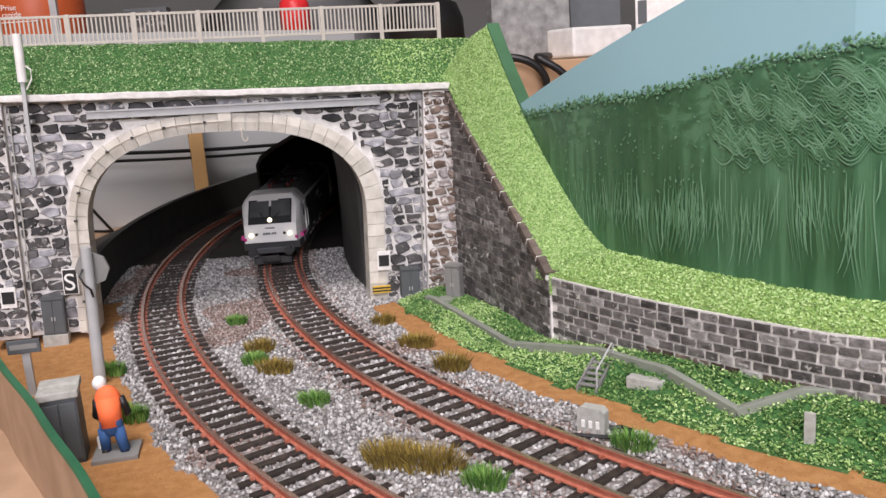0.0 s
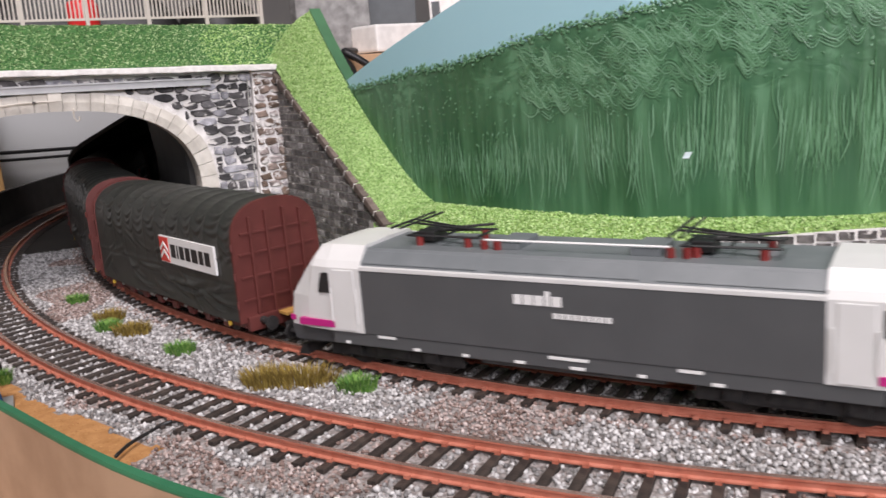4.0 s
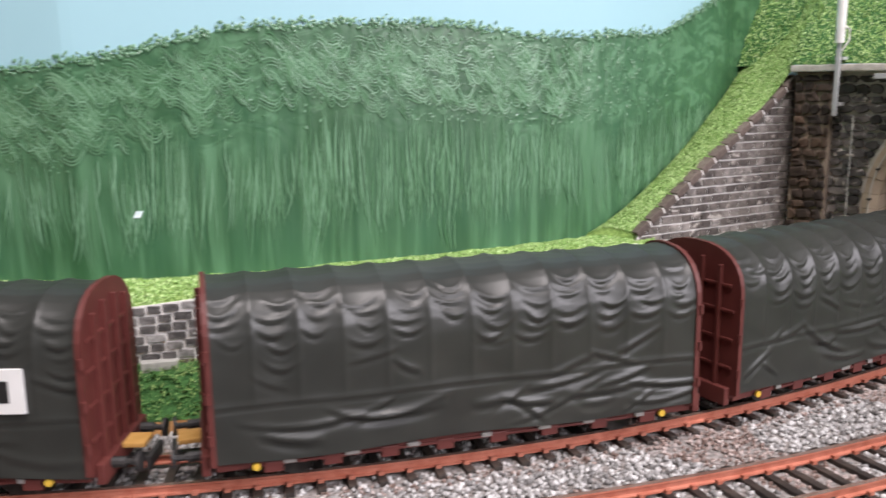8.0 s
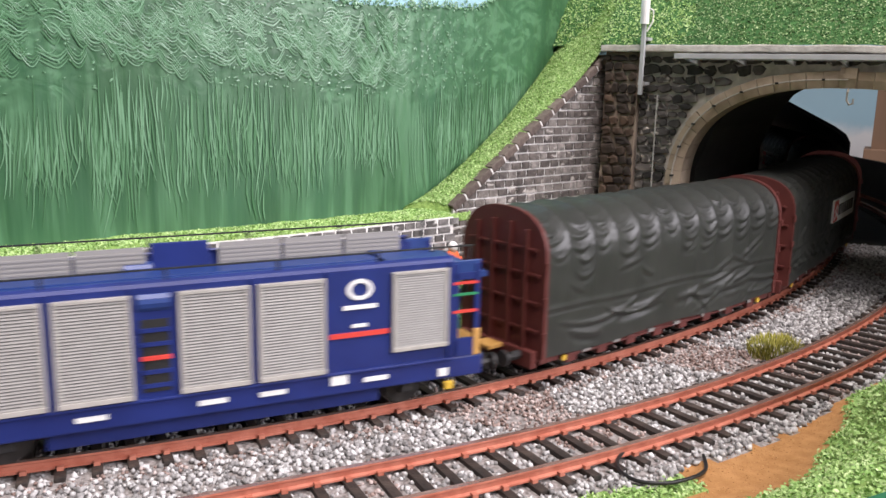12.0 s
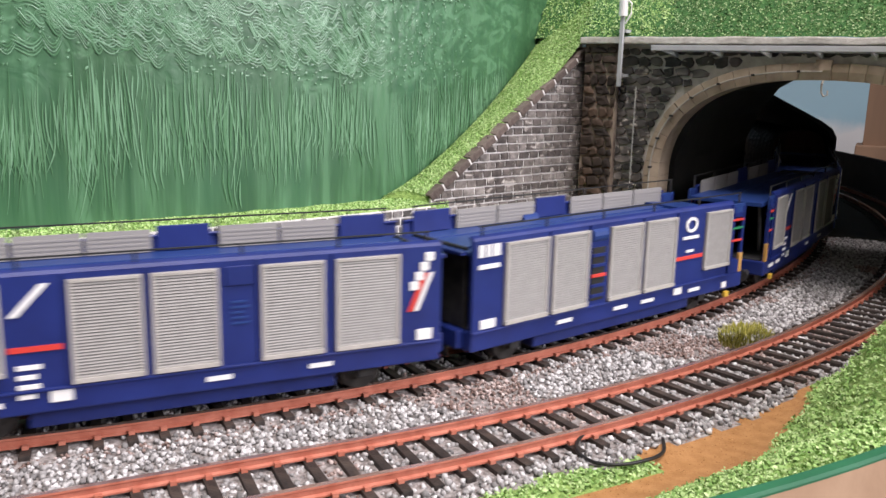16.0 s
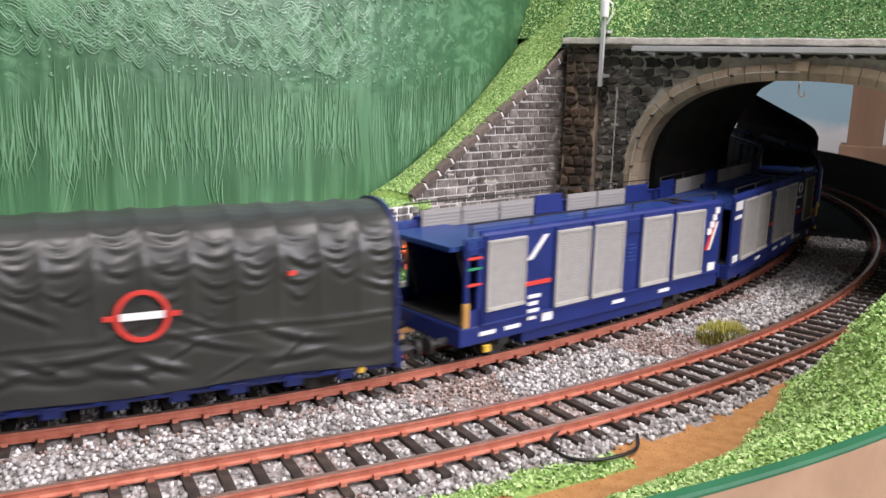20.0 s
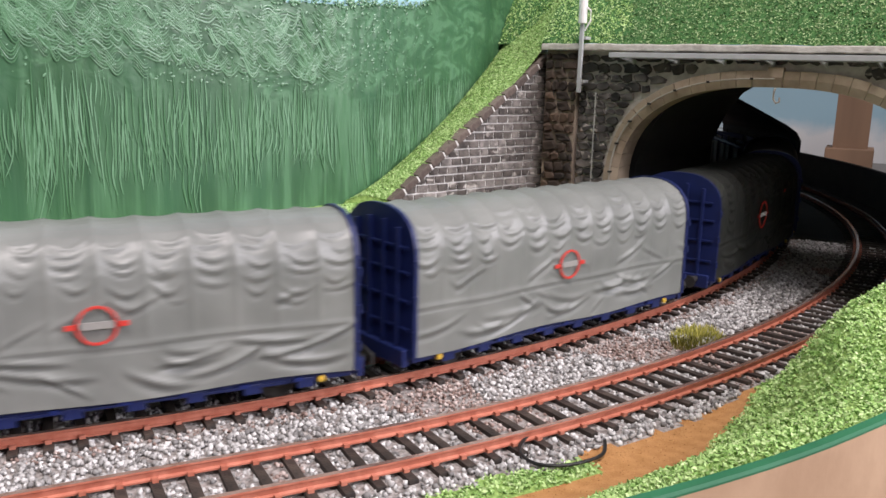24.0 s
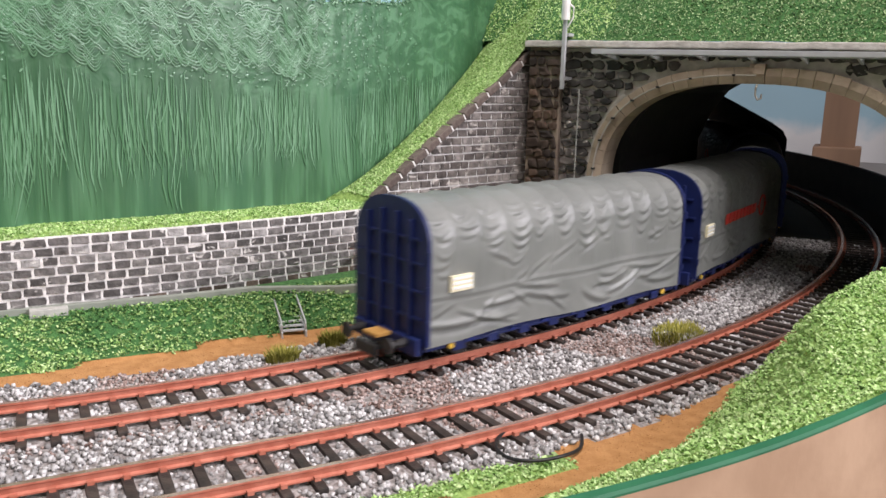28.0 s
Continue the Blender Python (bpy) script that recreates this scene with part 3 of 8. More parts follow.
def build_portal(name, label, m, seed, sets, mortar, ringstone, wide, tall=(0.0036, 0.0060), ring=0.0090, rise=RISE, off=0.0):
    """sets: facing stones, then those of the two pilasters; the opening stands off from the middle."""
    rnd = random.Random(seed)
    t = thing(name, label, "tunnel portal", "tunnel portals", at=m, kind="structure")
    top, side = 0.1005, 0.0880
    # the wall with its opening, as a thick slab
    bm = bmesh.new()
    outline = [(u + off, z) for u, z in arch(HALF + 0.001, SPRING, rise + 0.001, 0)]
    inner = [p for p in outline if p[1] >= SPRING - 1e-6]
    for y in (0.0, 0.012):
        grid(bm, [[(u, y, z), (u, y, top)] for u, z in inner])
        for k in (-1, 1):
            grid(bm, [[(off + k * (HALF + 0.001), y, 0.0), (off + k * (HALF + 0.001), y, SPRING), (off + k * (HALF + 0.001), y, top)], [(k * 0.1040, y, 0.0), (k * 0.1040, y, SPRING), (k * 0.1040, y, top)]])
    grid(bm, [[(u, y, z) for u, z in outline] for y in (0.0, 0.012)])
    grid(bm, [[(-0.1040, y, 0.0), (-0.1040, y, top), (0.1040, y, top), (0.1040, y, 0.0)] for y in (0.0, 0.012)])
    bmesh.ops.remove_doubles(bm, verts=bm.verts, dist=1e-6)
    bmesh.ops.recalc_face_normals(bm, faces=bm.faces)
    wall = part("wall", bm, mortar[0], t)
    # pilasters
    for k in (-1, 1):
        bm = bmesh.new()
        box(bm, k * 0.0957 - 0.0075, k * 0.0957 + 0.0075, -0.004, -0.0002, 0.0, top, 0.0005)
        pl = part("pilaster", bm, mortar[1] if k < 0 else mortar[0], t)
        pset = sets[1] if k < 0 else sets[2]
        for u, z, w, h in courses(-0.0072, 0.0072, 0.0015, top - 0.001, 0.0034, 0.0052, 0.0035, 0.0085, rnd):
            lay(rnd.choice(pset), "stone", pl, k * 0.0957 + u, z, w * 0.94, h * 0.94, 0.0011, -0.004)
    # arch ring of pale blocks
    blocks = 45
    pts = [(u + off, z) for u, z in arch(HALF, SPRING, rise, 0, steps=60)]
    lens = [0.0]
    for p, q in zip(pts, pts[1:]):
        lens.append(lens[-1] + math.hypot(q[0] - p[0], q[1] - p[1]))

    def along(l):
        for i in range(len(lens) - 1):
            if lens[i + 1] >= l:
                f = (l - lens[i]) / max(1e-9, lens[i + 1] - lens[i])
                p, q = pts[i], pts[i + 1]
                d = Vector((q[0] - p[0], q[1] - p[1])).normalized()
                return Vector((p[0] + (q[0] - p[0]) * f, p[1] + (q[1] - p[1]) * f)), Vector((d.y, -d.x))
        return Vector(pts[-1]), Vector((-1, 0))

    for i in range(blocks):
        l0, l1 = lens[-1] * i / blocks, lens[-1] * (i + 1) / blocks
        bm = bmesh.new()
        thick = ring * (1.18 if i == blocks // 2 else rnd.uniform(0.94, 1.04))
        face = -0.0026 - rnd.uniform(0, 0.0004) - (0.0012 if i == blocks // 2 else 0)
        g = 0.0001
        cols_ = []
        for l in (l0 + g, (l0 + l1) / 2, l1 - g):
            p, nrm = along(l)
            q = p + nrm * thick
            mid = p + nrm * thick * 0.5
            cols_.append([(p.x, 0.0119, p.y), (p.x, face * 0.75, p.y), (mid.x, face, mid.y), (q.x, face * 0.8, q.y), (q.x, -0.0001, q.y)])
        vr = grid(bm, cols_)
        bm.faces.new(vr[0][::-1])
        bm.faces.new(vr[-1])
        bmesh.ops.recalc_face_normals(bm, faces=bm.faces)
        part("arch_stone", bm, ringstone, t)
    # rubble facing
    for u, z, w, h in courses(-side - off, side - off, 0.0015, top - 0.001, tall[0], tall[1], wide[0], wide[1], rnd):
        lim = max(opening_at(z - h / 2, ring + 0.0006, rise), opening_at(z + h * 0.2, ring + 0.0006, rise))
        a, b = u - w / 2, u + w / 2
        if a < 0 < b and lim > 0:
            continue
        if b <= 0 and b > -lim:
            b = -lim
        elif a >= 0 and a < lim:
            a = lim
        if b - a < 0.0016:
            continue
        lay(rnd.choice(sets[0]), "stone", wall, (a + b) / 2 + off, z, (b - a) * rnd.uniform(0.90, 1.0), h * rnd.uniform(0.88, 1.06), 0.0012, 0, rnd.uniform(-4, 4))
    # coping along the top
    bm = bmesh.new()
    box(bm, -0.1048, 0.1048, -0.0065, 0.0125, top, top + 0.0028, 0.0005)
    bmesh.ops.subdivide_edges(bm, edges=[e for e in bm.edges if abs((e.verts[0].co - e.verts[1].co).x) > 0.1], cuts=40)
    for v in bm.verts:
        v.co.z += 0.0006 * noise.noise(v.co * 120)
        v.co.y += 0.0006 * noise.noise(v.co * 90 + Vector((5, 0, 0)))
    part("coping", bm, mortar[0], t, "whitish rendered coping")
    return t


ANG_A, ANG_B = 10.0, -96.0
UA = Vector((math.cos(radians(ANG_A)), math.sin(radians(ANG_A))))
OA = Vector((-0.0657, 0.3910)) + UA * 0.0047
MA = pose(OA.x, OA.y, 0, 0, 0, ANG_A) @ pose(0, 0, 0, 0, 2.6, 0)
UB = Vector((math.cos(radians(ANG_B)), math.sin(radians(ANG_B))))
OB = Vector((0.3734, 0.0415)) + UB * 0.0615
MB = pose(OB.x, OB.y, -0.001, 0, 0, ANG_B)
portal_a = build_portal("tunnel_portal", "rubble stone tunnel portal with a pale arch ring", MA, 21, (RUBBLE_SET, RUBBLE_SET, BROWN_SET), (MORTAR, MORTAR), VOUSSOIR, (0.0044, 0.0120), (0.0034, 0.0056), 0.0080)
portal_b = build_portal("tunnel_portal", "dark rubble stone tunnel portal with a cream arch ring", MB, 22, (DARK_SET, STAIN_SET, DARK_SET), (MORTAR_TAN, MORTAR_STAIN), VOUSSOIR_TAN, (0.0036, 0.0088), (0.0030, 0.0048), 0.0064, 0.0436, -0.0074)


def build_wing(name, a, za, b, zb, foot_a, foot_b, seed, face, label, bricks):
    """A sloping wing wall from the portal (a, top za) down to its tip (b, top zb)."""
    rnd = random.Random(seed)
    a, b = Vector(a), Vector(b)
    L = (b - a).length
    ang = math.degrees(math.atan2((b - a).y, (b - a).x))
    m = pose(a.x, a.y, 0, 0, 0, ang)
    t = thing(name, label, "wing wall", "wing walls", at=m, kind="structure")
    bm = bmesh.new()
    k = face
    prism(bm, [(0, foot_a - 0.012), (L, foot_b - 0.012), (L, zb), (0, za)], 0.0, k * 0.008)
    bmesh.ops.recalc_face_normals(bm, faces=bm.faces)
    w = part("wall", bm, MORTAR, t)
    z, row = min(foot_a, foot_b), 0
    while z < max(za, zb):
        h = 0.0034
        u = -0.004 * rnd.random()
        while u < L:
            wd = rnd.uniform(0.0044, 0.0064)
            u1 = min(u + wd, L)
            u0 = max(u, 0)
            top_here = za + (zb - za) * ((u0 + u1) / 2 / L) + 0.0012
            foot = foot_a + (foot_b - foot_a) * ((u0 + u1) / 2 / L)
            if z + h < top_here + 0.001 and z + h > foot and u1 - u0 > 0.0012:
                ob = lay(rnd.choice(bricks), "brick", w, (u0 + u1) / 2, z + h / 2, (u1 - u0) * 0.93, h * 0.86, -k * 0.0009)
                ob.matrix_basis = Matrix.LocRotScale(((u0 + u1) / 2, 0, z + h / 2), None, ((u1 - u0) * 0.93, k * 0.0005, h * 0.84))
            u += wd
        z += h
        row += 1
    bm = bmesh.new()
    prism(bm, [(0, za - 0.001), (L, zb - 0.001), (L, zb + 0.0018), (0, za + 0.0018)], -k * 0.0014, k * 0.0104)
    bmesh.ops.recalc_face_normals(bm, faces=bm.faces)
    part("coping_bed", bm, MORTAR, t)
    # coping blocks stepping down the slope
    n = 13
    sl = math.degrees(math.atan2(zb - za, L))
    step = math.hypot(L, zb - za) / n
    bm = bmesh.new()
    box(bm, -step * 0.45, step * 0.45, -0.0062, 0.0062, -0.0008, 0.0022, 0.0004)
    me = bpy.data.meshes.new("coping_stone")
    bm.to_mesh(me)
    bm.free()
    me.materials.append(COPING)
    for i in range(n):
        f = (i + 0.5) / n
        ob = new("coping_stone", me)
        ob.parent = t
        ob.matrix_basis = pose(L * f, k * 0.0045, za + (zb - za) * f, 0, -sl + rnd.uniform(-2, 2), 0)
    return t


PA_END = OA + UA * 0.1040
wing_a = build_wing("wing_wall", PA_END, 0.095, (0.0688, 0.3095), 0.0288, 0.0, 0.0035, 31, 1, "dark brick wing wall with stepped brown coping", BRICK_SET)
wing_b = build_wing("wing_wall", (0.3800, 0.0850), 0.0965, (0.3000, 0.1190), 0.0375, 0.0, 0.0115, 32, -1, "grey brick wing wall with stepped brown coping", PALE_BRICK_SET)

# ---- retaining wall along the bend ----


def RW(th):
    return 0.500 - 0.013 * smoothstep(224, 246, th)



def wall_top(th):
    return 0.0287 + 0.0065 * smoothstep(221, 232, th)


bm = bmesh.new()
rings = []
for i in range(91):
    th = 210.0 + (245.4 - 210.0) * i / 90
    rings.append([polar(RW(th), th, -0.01), polar(RW(th), th, wall_top(th)), polar(RW(th) - 0.006, th, wall_top(th)), polar(RW(th) - 0.006, th, -0.01)])
grid(bm, rings)
retaining = tagged(part("retaining_wall", bm, MORTAR), "long retaining wall of grey bricks with white joints", "retaining wall", kind="structure")
rnd = random.Random(41)
for row in range(10):
    th = 210.1 + (0.32 if row % 2 else 0)
    while th < 245.2:
        w = rnd.uniform(0.0046, 0.0068)
        dth = math.degrees(w / RW(th))
        mid = th + dth / 2
        top, foot = wall_top(mid), bank_foot(mid) - 0.002
        h = 0.00305
        z = top - (row + 0.55) * h
        if z > foot - h / 2:
            soiled = z < foot + h * (1.0 + 1.2 * noise.noise(Vector((mid * 0.9, 1, 0)))) and rnd.random() < 0.85
            ob = new("brick", rnd.choice(SOILED_SET if soiled else BRICK_SET))
            ob.parent = retaining
            p = polar(RW(mid), mid, z)
            ob.matrix_basis = Matrix.LocRotScale(p, Euler((0, 0, radians(mid + 90))), (w * 0.88, 0.0005, h * 0.77))
        th += dth

# ---- backdrop: a bent board with a painted hill ----


def RB(th):
    return 0.487 - 0.0008 * abs(th - 222)



def skyline(th):
    z = float(np.interp(th, (196, 204.7, 207.6, 211.5, 217.8, 222.3, 227.9, 231.5, 238, 244, 248.7, 252.5, 258, 264), (0.0845, 0.0852, 0.0868, 0.0908, 0.0988, 0.1052, 0.1136, 0.1172, 0.1150, 0.1123, 0.1156, 0.1275, 0.138, 0.148)))
    z += 0.0008 * math.sin(radians(th * 40))
    return z


bm = bmesh.new()
rows = []
for i in range(181):
    th = 196 + 74 * i / 180
    top = 0.0920 + 0.00278 * (th - 205.1)
    top = min(top, 0.26)
    rows.append([polar(RB(th), th, 0.0), polar(RB(th), th, max(top, 0.03)), polar(RB(th) - 0.004, th, max(top, 0.03)), polar(RB(th) - 0.004, th, 0.0)])
grid(bm, rows)
backdrop = tagged(part("backdrop_board", bm, SKY), "bent board painted pale blue as sky", "backdrop", kind="structure")
bm = bmesh.new()
rows = []
NU, NV = 460, 60
for i in range(NU + 1):
    th = 199 + 64 * i / NU
    ragged = 0.0016 * noise.noise(Vector((th * 2.3, 0, 0))) + 0.0013 * abs(noise.noise(Vector((th * 7, 2, 0)))) + 0.0010 * noise.noise(Vector((th * 19, 4, 0)))
    zt = skyline(th) + ragged
    rows.append([polar(RB(th) + 0.0004 + 0.0003 * noise.noise(Vector((th * 8, j * 0.12, 3))), th, 0.02 + (zt - 0.02) * j / NV) for j in range(NV + 1)])
vr = grid(bm, rows)
lay_uv = bm.loops.layers.uv.new("board")
for f in bm.faces:
    for lp in f.loops:
        c = lp.vert.co
        a = math.atan2(c.y - CF.y, c.x - CF.x) % (2 * math.pi)
        lp[lay_uv].uv = (a * 0.48, c.z)
hill = tagged(part("painted_hill", bm, HILL, smooth=True), "wooded hill brushed in thick green paint on the board", "painting", kind="structure")
# bristle ridges that stand proud: upright strokes below, curls above, small dabs along the tree tops
rnd = random.Random(61)
vs, fs = [], []


def ridge(th, z, line, wide, high):
    """A thin ridge of paint along (across, up) offsets from a place on the board."""
    n0, n = len(vs), len(line)
    for k, (u, w) in enumerate(line):
        a, b = line[max(k - 1, 0)], line[min(k + 1, n - 1)]
        dx, dz = b[0] - a[0], b[1] - a[1]
        q = math.hypot(dx, dz) or 1e-9
        nx, nz = -dz / q, dx / q
        t = 1 - abs(2 * k / (n - 1) - 1) ** 3
        t2 = th + math.degrees(u / 0.48)
        r = RB(t2) + 0.00075
        for side, up in ((-1, 0.0), (0, high * t), (1, 0.0)):
            e = wide * (0.25 + 0.75 * t) * side
            t3 = th + math.degrees((u + nx * e) / 0.48)
            vs.append(polar(r + up, t3, z + w + nz * e))
    for k in range(n - 1):
        for c in range(2):
            q = n0 + k * 3 + c
            fs.append((q, q + 1, q + 4, q + 3))


for i in range(250):
    th = rnd.uniform(203.0, 258.0)
    zt = skyline(th) - rnd.uniform(0.022, 0.036)
    zb = rnd.uniform(0.036, 0.050)
    L = min(rnd.uniform(0.014, 0.050), zt - zb)
    if L < 0.006:
        continue
    z = rnd.uniform(zb, zt - L)
    lean, hook = rnd.uniform(-0.05, 0.05), rnd.gauss(0, 0.0022)
    gap = rnd.uniform(0.0010, 0.0022)
    for k in range(rnd.randint(2, 8)):
        f0, f1 = rnd.uniform(0, 0.30), rnd.uniform(0.65, 1.0)
        line = []
        for q in range(9):
            f = f0 + (f1 - f0) * q / 8
            line.append((k * gap + lean * f * L + hook * (1 - f) ** 3 + 0.0003 * math.sin(f * 7 + k), f * L))
        ridge(th, z, line, rnd.uniform(0.00012, 0.00028), rnd.uniform(0.00002, 0.00007))
# combed waves that slant down across the tree tops, and short dabs towards the far end
for i in range(460):
    th = rnd.uniform(217.0, 244.0)
    z = skyline(th) - 0.004 - 0.022 * rnd.random() ** 1.2
    if z < 0.048:
        continue
    L, slope, bend, ph = rnd.uniform(0.004, 0.010), rnd.uniform(-0.60, 0.10), rnd.uniform(0.0008, 0.0026), rnd.uniform(0, 3)
    for k in range(rnd.randint(2, 5)):
        line = [(L * q / 9 - L / 2, slope * (L * q / 9 - L / 2) - k * 0.0011 + bend * math.sin(ph + 4.4 * q / 9) + 0.9 * L * max(0.0, q / 9 - 0.65) ** 1.3) for q in range(10)]
        if max(z + w for _, w in line) > skyline(th) - 0.001:
            continue
        ridge(th, z, line, rnd.uniform(0.00012, 0.00030), rnd.uniform(0.00003, 0.00009))
for i in range(1100):
    th = rnd.gauss(rnd.choice((236.5, 240.0, 243.5, 246.5)), 1.0) if i % 3 == 0 else rnd.uniform(226.0, 250.0) if i % 3 == 1 else rnd.uniform(203.0, 222.0)
    z = skyline(th) - 0.003 - 0.030 * rnd.random()
    ang, L = rnd.gauss(0.6, 0.6), rnd.uniform(0.0006, 0.0016)
    ridge(th, z, [(math.cos(ang) * L * q / 3, math.sin(ang) * L * q / 3) for q in range(4)], rnd.uniform(0.00018, 0.00036), 0.00012)
for i in range(1700):
    th = rnd.uniform(202.0, 258.5)
    z = skyline(th) + rnd.gauss(0.0, 0.0010)
    ang, L = rnd.gauss(1.0, 0.7), rnd.uniform(0.0006, 0.0018)
    ridge(th, z, [(math.cos(ang) * L * q / 3, math.sin(ang) * L * q / 3) for q in range(4)], rnd.uniform(0.00025, 0.0006), 0.0003)
me = bpy.data.meshes.new("paint_ridges")
me.from_pydata(vs, [], fs)
PAINT_DABS = chips("green paint ridges", (0.072, 0.186, 0.086), (0.108, 0.240, 0.124), (0.19, 0.36, 0.22))
PAINT_DABS.node_tree.nodes["Principled BSDF"].inputs["Roughness"].default_value = 0.28
PAINT_DABS.node_tree.nodes["Principled BSDF"].inputs["Specular IOR Level"].default_value = 0.8
me.materials.append(PAINT_DABS)
me.polygons.foreach_set("use_smooth", [True] * len(me.polygons))
dabs = new("paint_ridges", me)
dabs.parent = hill
dabs["kind"] = "stuff"
bm = bmesh.new()
box(bm, -0.0012, 0.0010, -0.0002, 0.0004, -0.0011, 0.0010)
for v in bm.verts:
    v.co.x += 0.5 * v.co.z
chip = part("paint_chip", bm, PALE_CHIP, hill, "bare pale chip in the paint")
chip.matrix_world = Matrix.Translation(polar(RB(224.1) + 0.0008, 224.1, 0.0568)) @ pose(0, 0, 0, 0, 0, 224.1 - 270)

# ---- turf between walls and backdrop ----
def ledge_back(th):
    """Height of the turf where it meets the board."""
    return max(0.0362 - 0.00005 * (th - 210), wall_top(th) + 0.0008)


bm = bmesh.new()
rows = []
for i in range(60):
    th = 209 + 37.5 * i / 59
    rows.append([polar(RW(th) - 0.0005, th, wall_top(th) - 0.002), polar(RW(th) - 0.001, th, wall_top(th) + 0.001), polar((RW(th) + RB(th)) / 2, th, (wall_top(th) + ledge_back(th)) / 2 + 0.0016), polar(RB(th), th, ledge_back(th) + 0.0008 * noise.noise(Vector((th, 0, 0))))])
grid(bm, rows)
tagged(part("turf_ledge", bm, TURF, smooth=True), "light green turf on the ledge above the retaining wall", "turf", kind="structure")


def turf_flank(name, a, za, b, zb, th_b, th_a, z_end, swing=0.8, bow=1.35, over=0):
    """Turf that climbs behind a wing wall, from its coping to the painted board."""
    bm = bmesh.new()
    a, b = Vector(a), Vector(b)
    rows = []
    for i in range(31 + over):
        f = i / 30
        p = b + (a - b) * f
        z = zb + (za - zb) * f + 0.0055 * f ** 8
        th = th_b + (th_a - th_b) * f ** swing
        q = polar(RB(th), th, 0.0365 + (z_end - 0.0365) * f ** bow)
        rows.append([Vector((p.x, p.y, z + 0.001)).lerp(q, k / 6) + Vector((0, 0, 0.003 * math.sin(math.pi * k / 6))) for k in range(7)])
    rows.insert(0, [p - Vector((0, 0, 0.008)) for p in rows[0]])
    grid(bm, rows)
    return tagged(part(name, bm, TURF, smooth=True), "light green turf slope climbing behind the wing wall", "turf", kind="structure")


turf_flank("turf_slope", PA_END, 0.096, (0.0688, 0.3095), 0.0288, 210.8, 200.2, 0.122, 0.95, 1.15)
turf_flank("turf_slope", (0.3800, 0.0850), 0.0975, (0.3000, 0.1190), 0.0375, 244.0, 260.8, 0.1285, 1.0, 1.25, 5)


def turf_top(m, name, depth, rise, u0=-0.16, u1=0.125):
    bm = bmesh.new()
    rows = []
    for i in range(41):
        u = u0 + (u1 - u0) * i / 40
        row = []
        for k in range(9):
            f = k / 8
            y0 = 0.010 if u < -0.108 and u0 > -0.15 or u > 0.110 and u1 < 0.15 else -0.004
            row.append((u, y0 + (depth - y0 - 0.004) * f, 0.1033 + rise * (f ** 0.9) + 0.0008 * noise.noise(Vector((u * 80, f * 3, 1)))))
        row.append((u, depth + 0.04, 0.1033 + rise))
        rows.append(row)
    grid(bm, rows)
    ob = part(name, bm, TURF_DARK, smooth=True)
    ob.matrix_world = m
    return tagged(ob, "green turf bank on top of the tunnel portal", "turf", kind="structure")


turf_top(MA, "turf_bank", 0.02, 0.02, -0.16, 0.125)
turf_top(MB, "turf_bank", 0.05, 0.05, -0.135, 0.16)

# ---- tunnels: black walls and roof behind the portals ----


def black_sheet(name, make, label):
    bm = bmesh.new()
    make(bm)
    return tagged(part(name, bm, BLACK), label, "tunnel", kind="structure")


# a low wall along the outside of the bend, and a high one with a roof along the inside
black_sheet("tunnel_wall_outer", lambda bm: sweep(bm, near_path, [(0.030, -0.006), (0.030, 0.0240), (0.034, 0.0240), (0.034, -0.006)], -0.97, -0.438, 60), "low black wall along the tunnel track")
black_sheet("tunnel_wall_outer", lambda bm: sweep(bm, near_path, [(0.030, -0.006), (0.030, 0.0260), (0.034, 0.0260), (0.034, -0.006)], 0.372, 0.85, 60), "low black wall along the tunnel track")
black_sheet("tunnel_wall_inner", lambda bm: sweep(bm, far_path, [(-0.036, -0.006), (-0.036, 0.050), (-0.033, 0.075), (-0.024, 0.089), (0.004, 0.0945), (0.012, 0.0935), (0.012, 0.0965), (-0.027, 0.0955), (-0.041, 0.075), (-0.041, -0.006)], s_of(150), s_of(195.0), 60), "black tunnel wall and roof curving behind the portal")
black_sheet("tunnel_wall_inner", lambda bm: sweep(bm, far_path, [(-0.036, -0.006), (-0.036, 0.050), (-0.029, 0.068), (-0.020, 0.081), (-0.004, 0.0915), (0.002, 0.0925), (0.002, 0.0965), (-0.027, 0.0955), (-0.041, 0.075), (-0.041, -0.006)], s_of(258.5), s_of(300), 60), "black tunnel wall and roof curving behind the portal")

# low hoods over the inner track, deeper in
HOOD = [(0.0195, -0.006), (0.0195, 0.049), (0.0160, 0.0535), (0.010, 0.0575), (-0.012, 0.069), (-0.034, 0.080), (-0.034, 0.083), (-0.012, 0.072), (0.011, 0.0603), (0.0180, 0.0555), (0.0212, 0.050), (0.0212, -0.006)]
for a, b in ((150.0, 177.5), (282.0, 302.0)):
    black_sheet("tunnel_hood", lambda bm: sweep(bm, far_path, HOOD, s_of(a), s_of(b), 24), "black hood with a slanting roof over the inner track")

# ---- the room ----
bm = bmesh.new()
box(bm, -2.0, 3.0, -2.0, 3.0, -0.85, 1.7)
bmesh.ops.reverse_faces(bm, faces=bm.faces)
tagged(part("room_walls", bm, WALLPAINT), "plain pale walls and ceiling of the hobby room", "room", kind="structure")

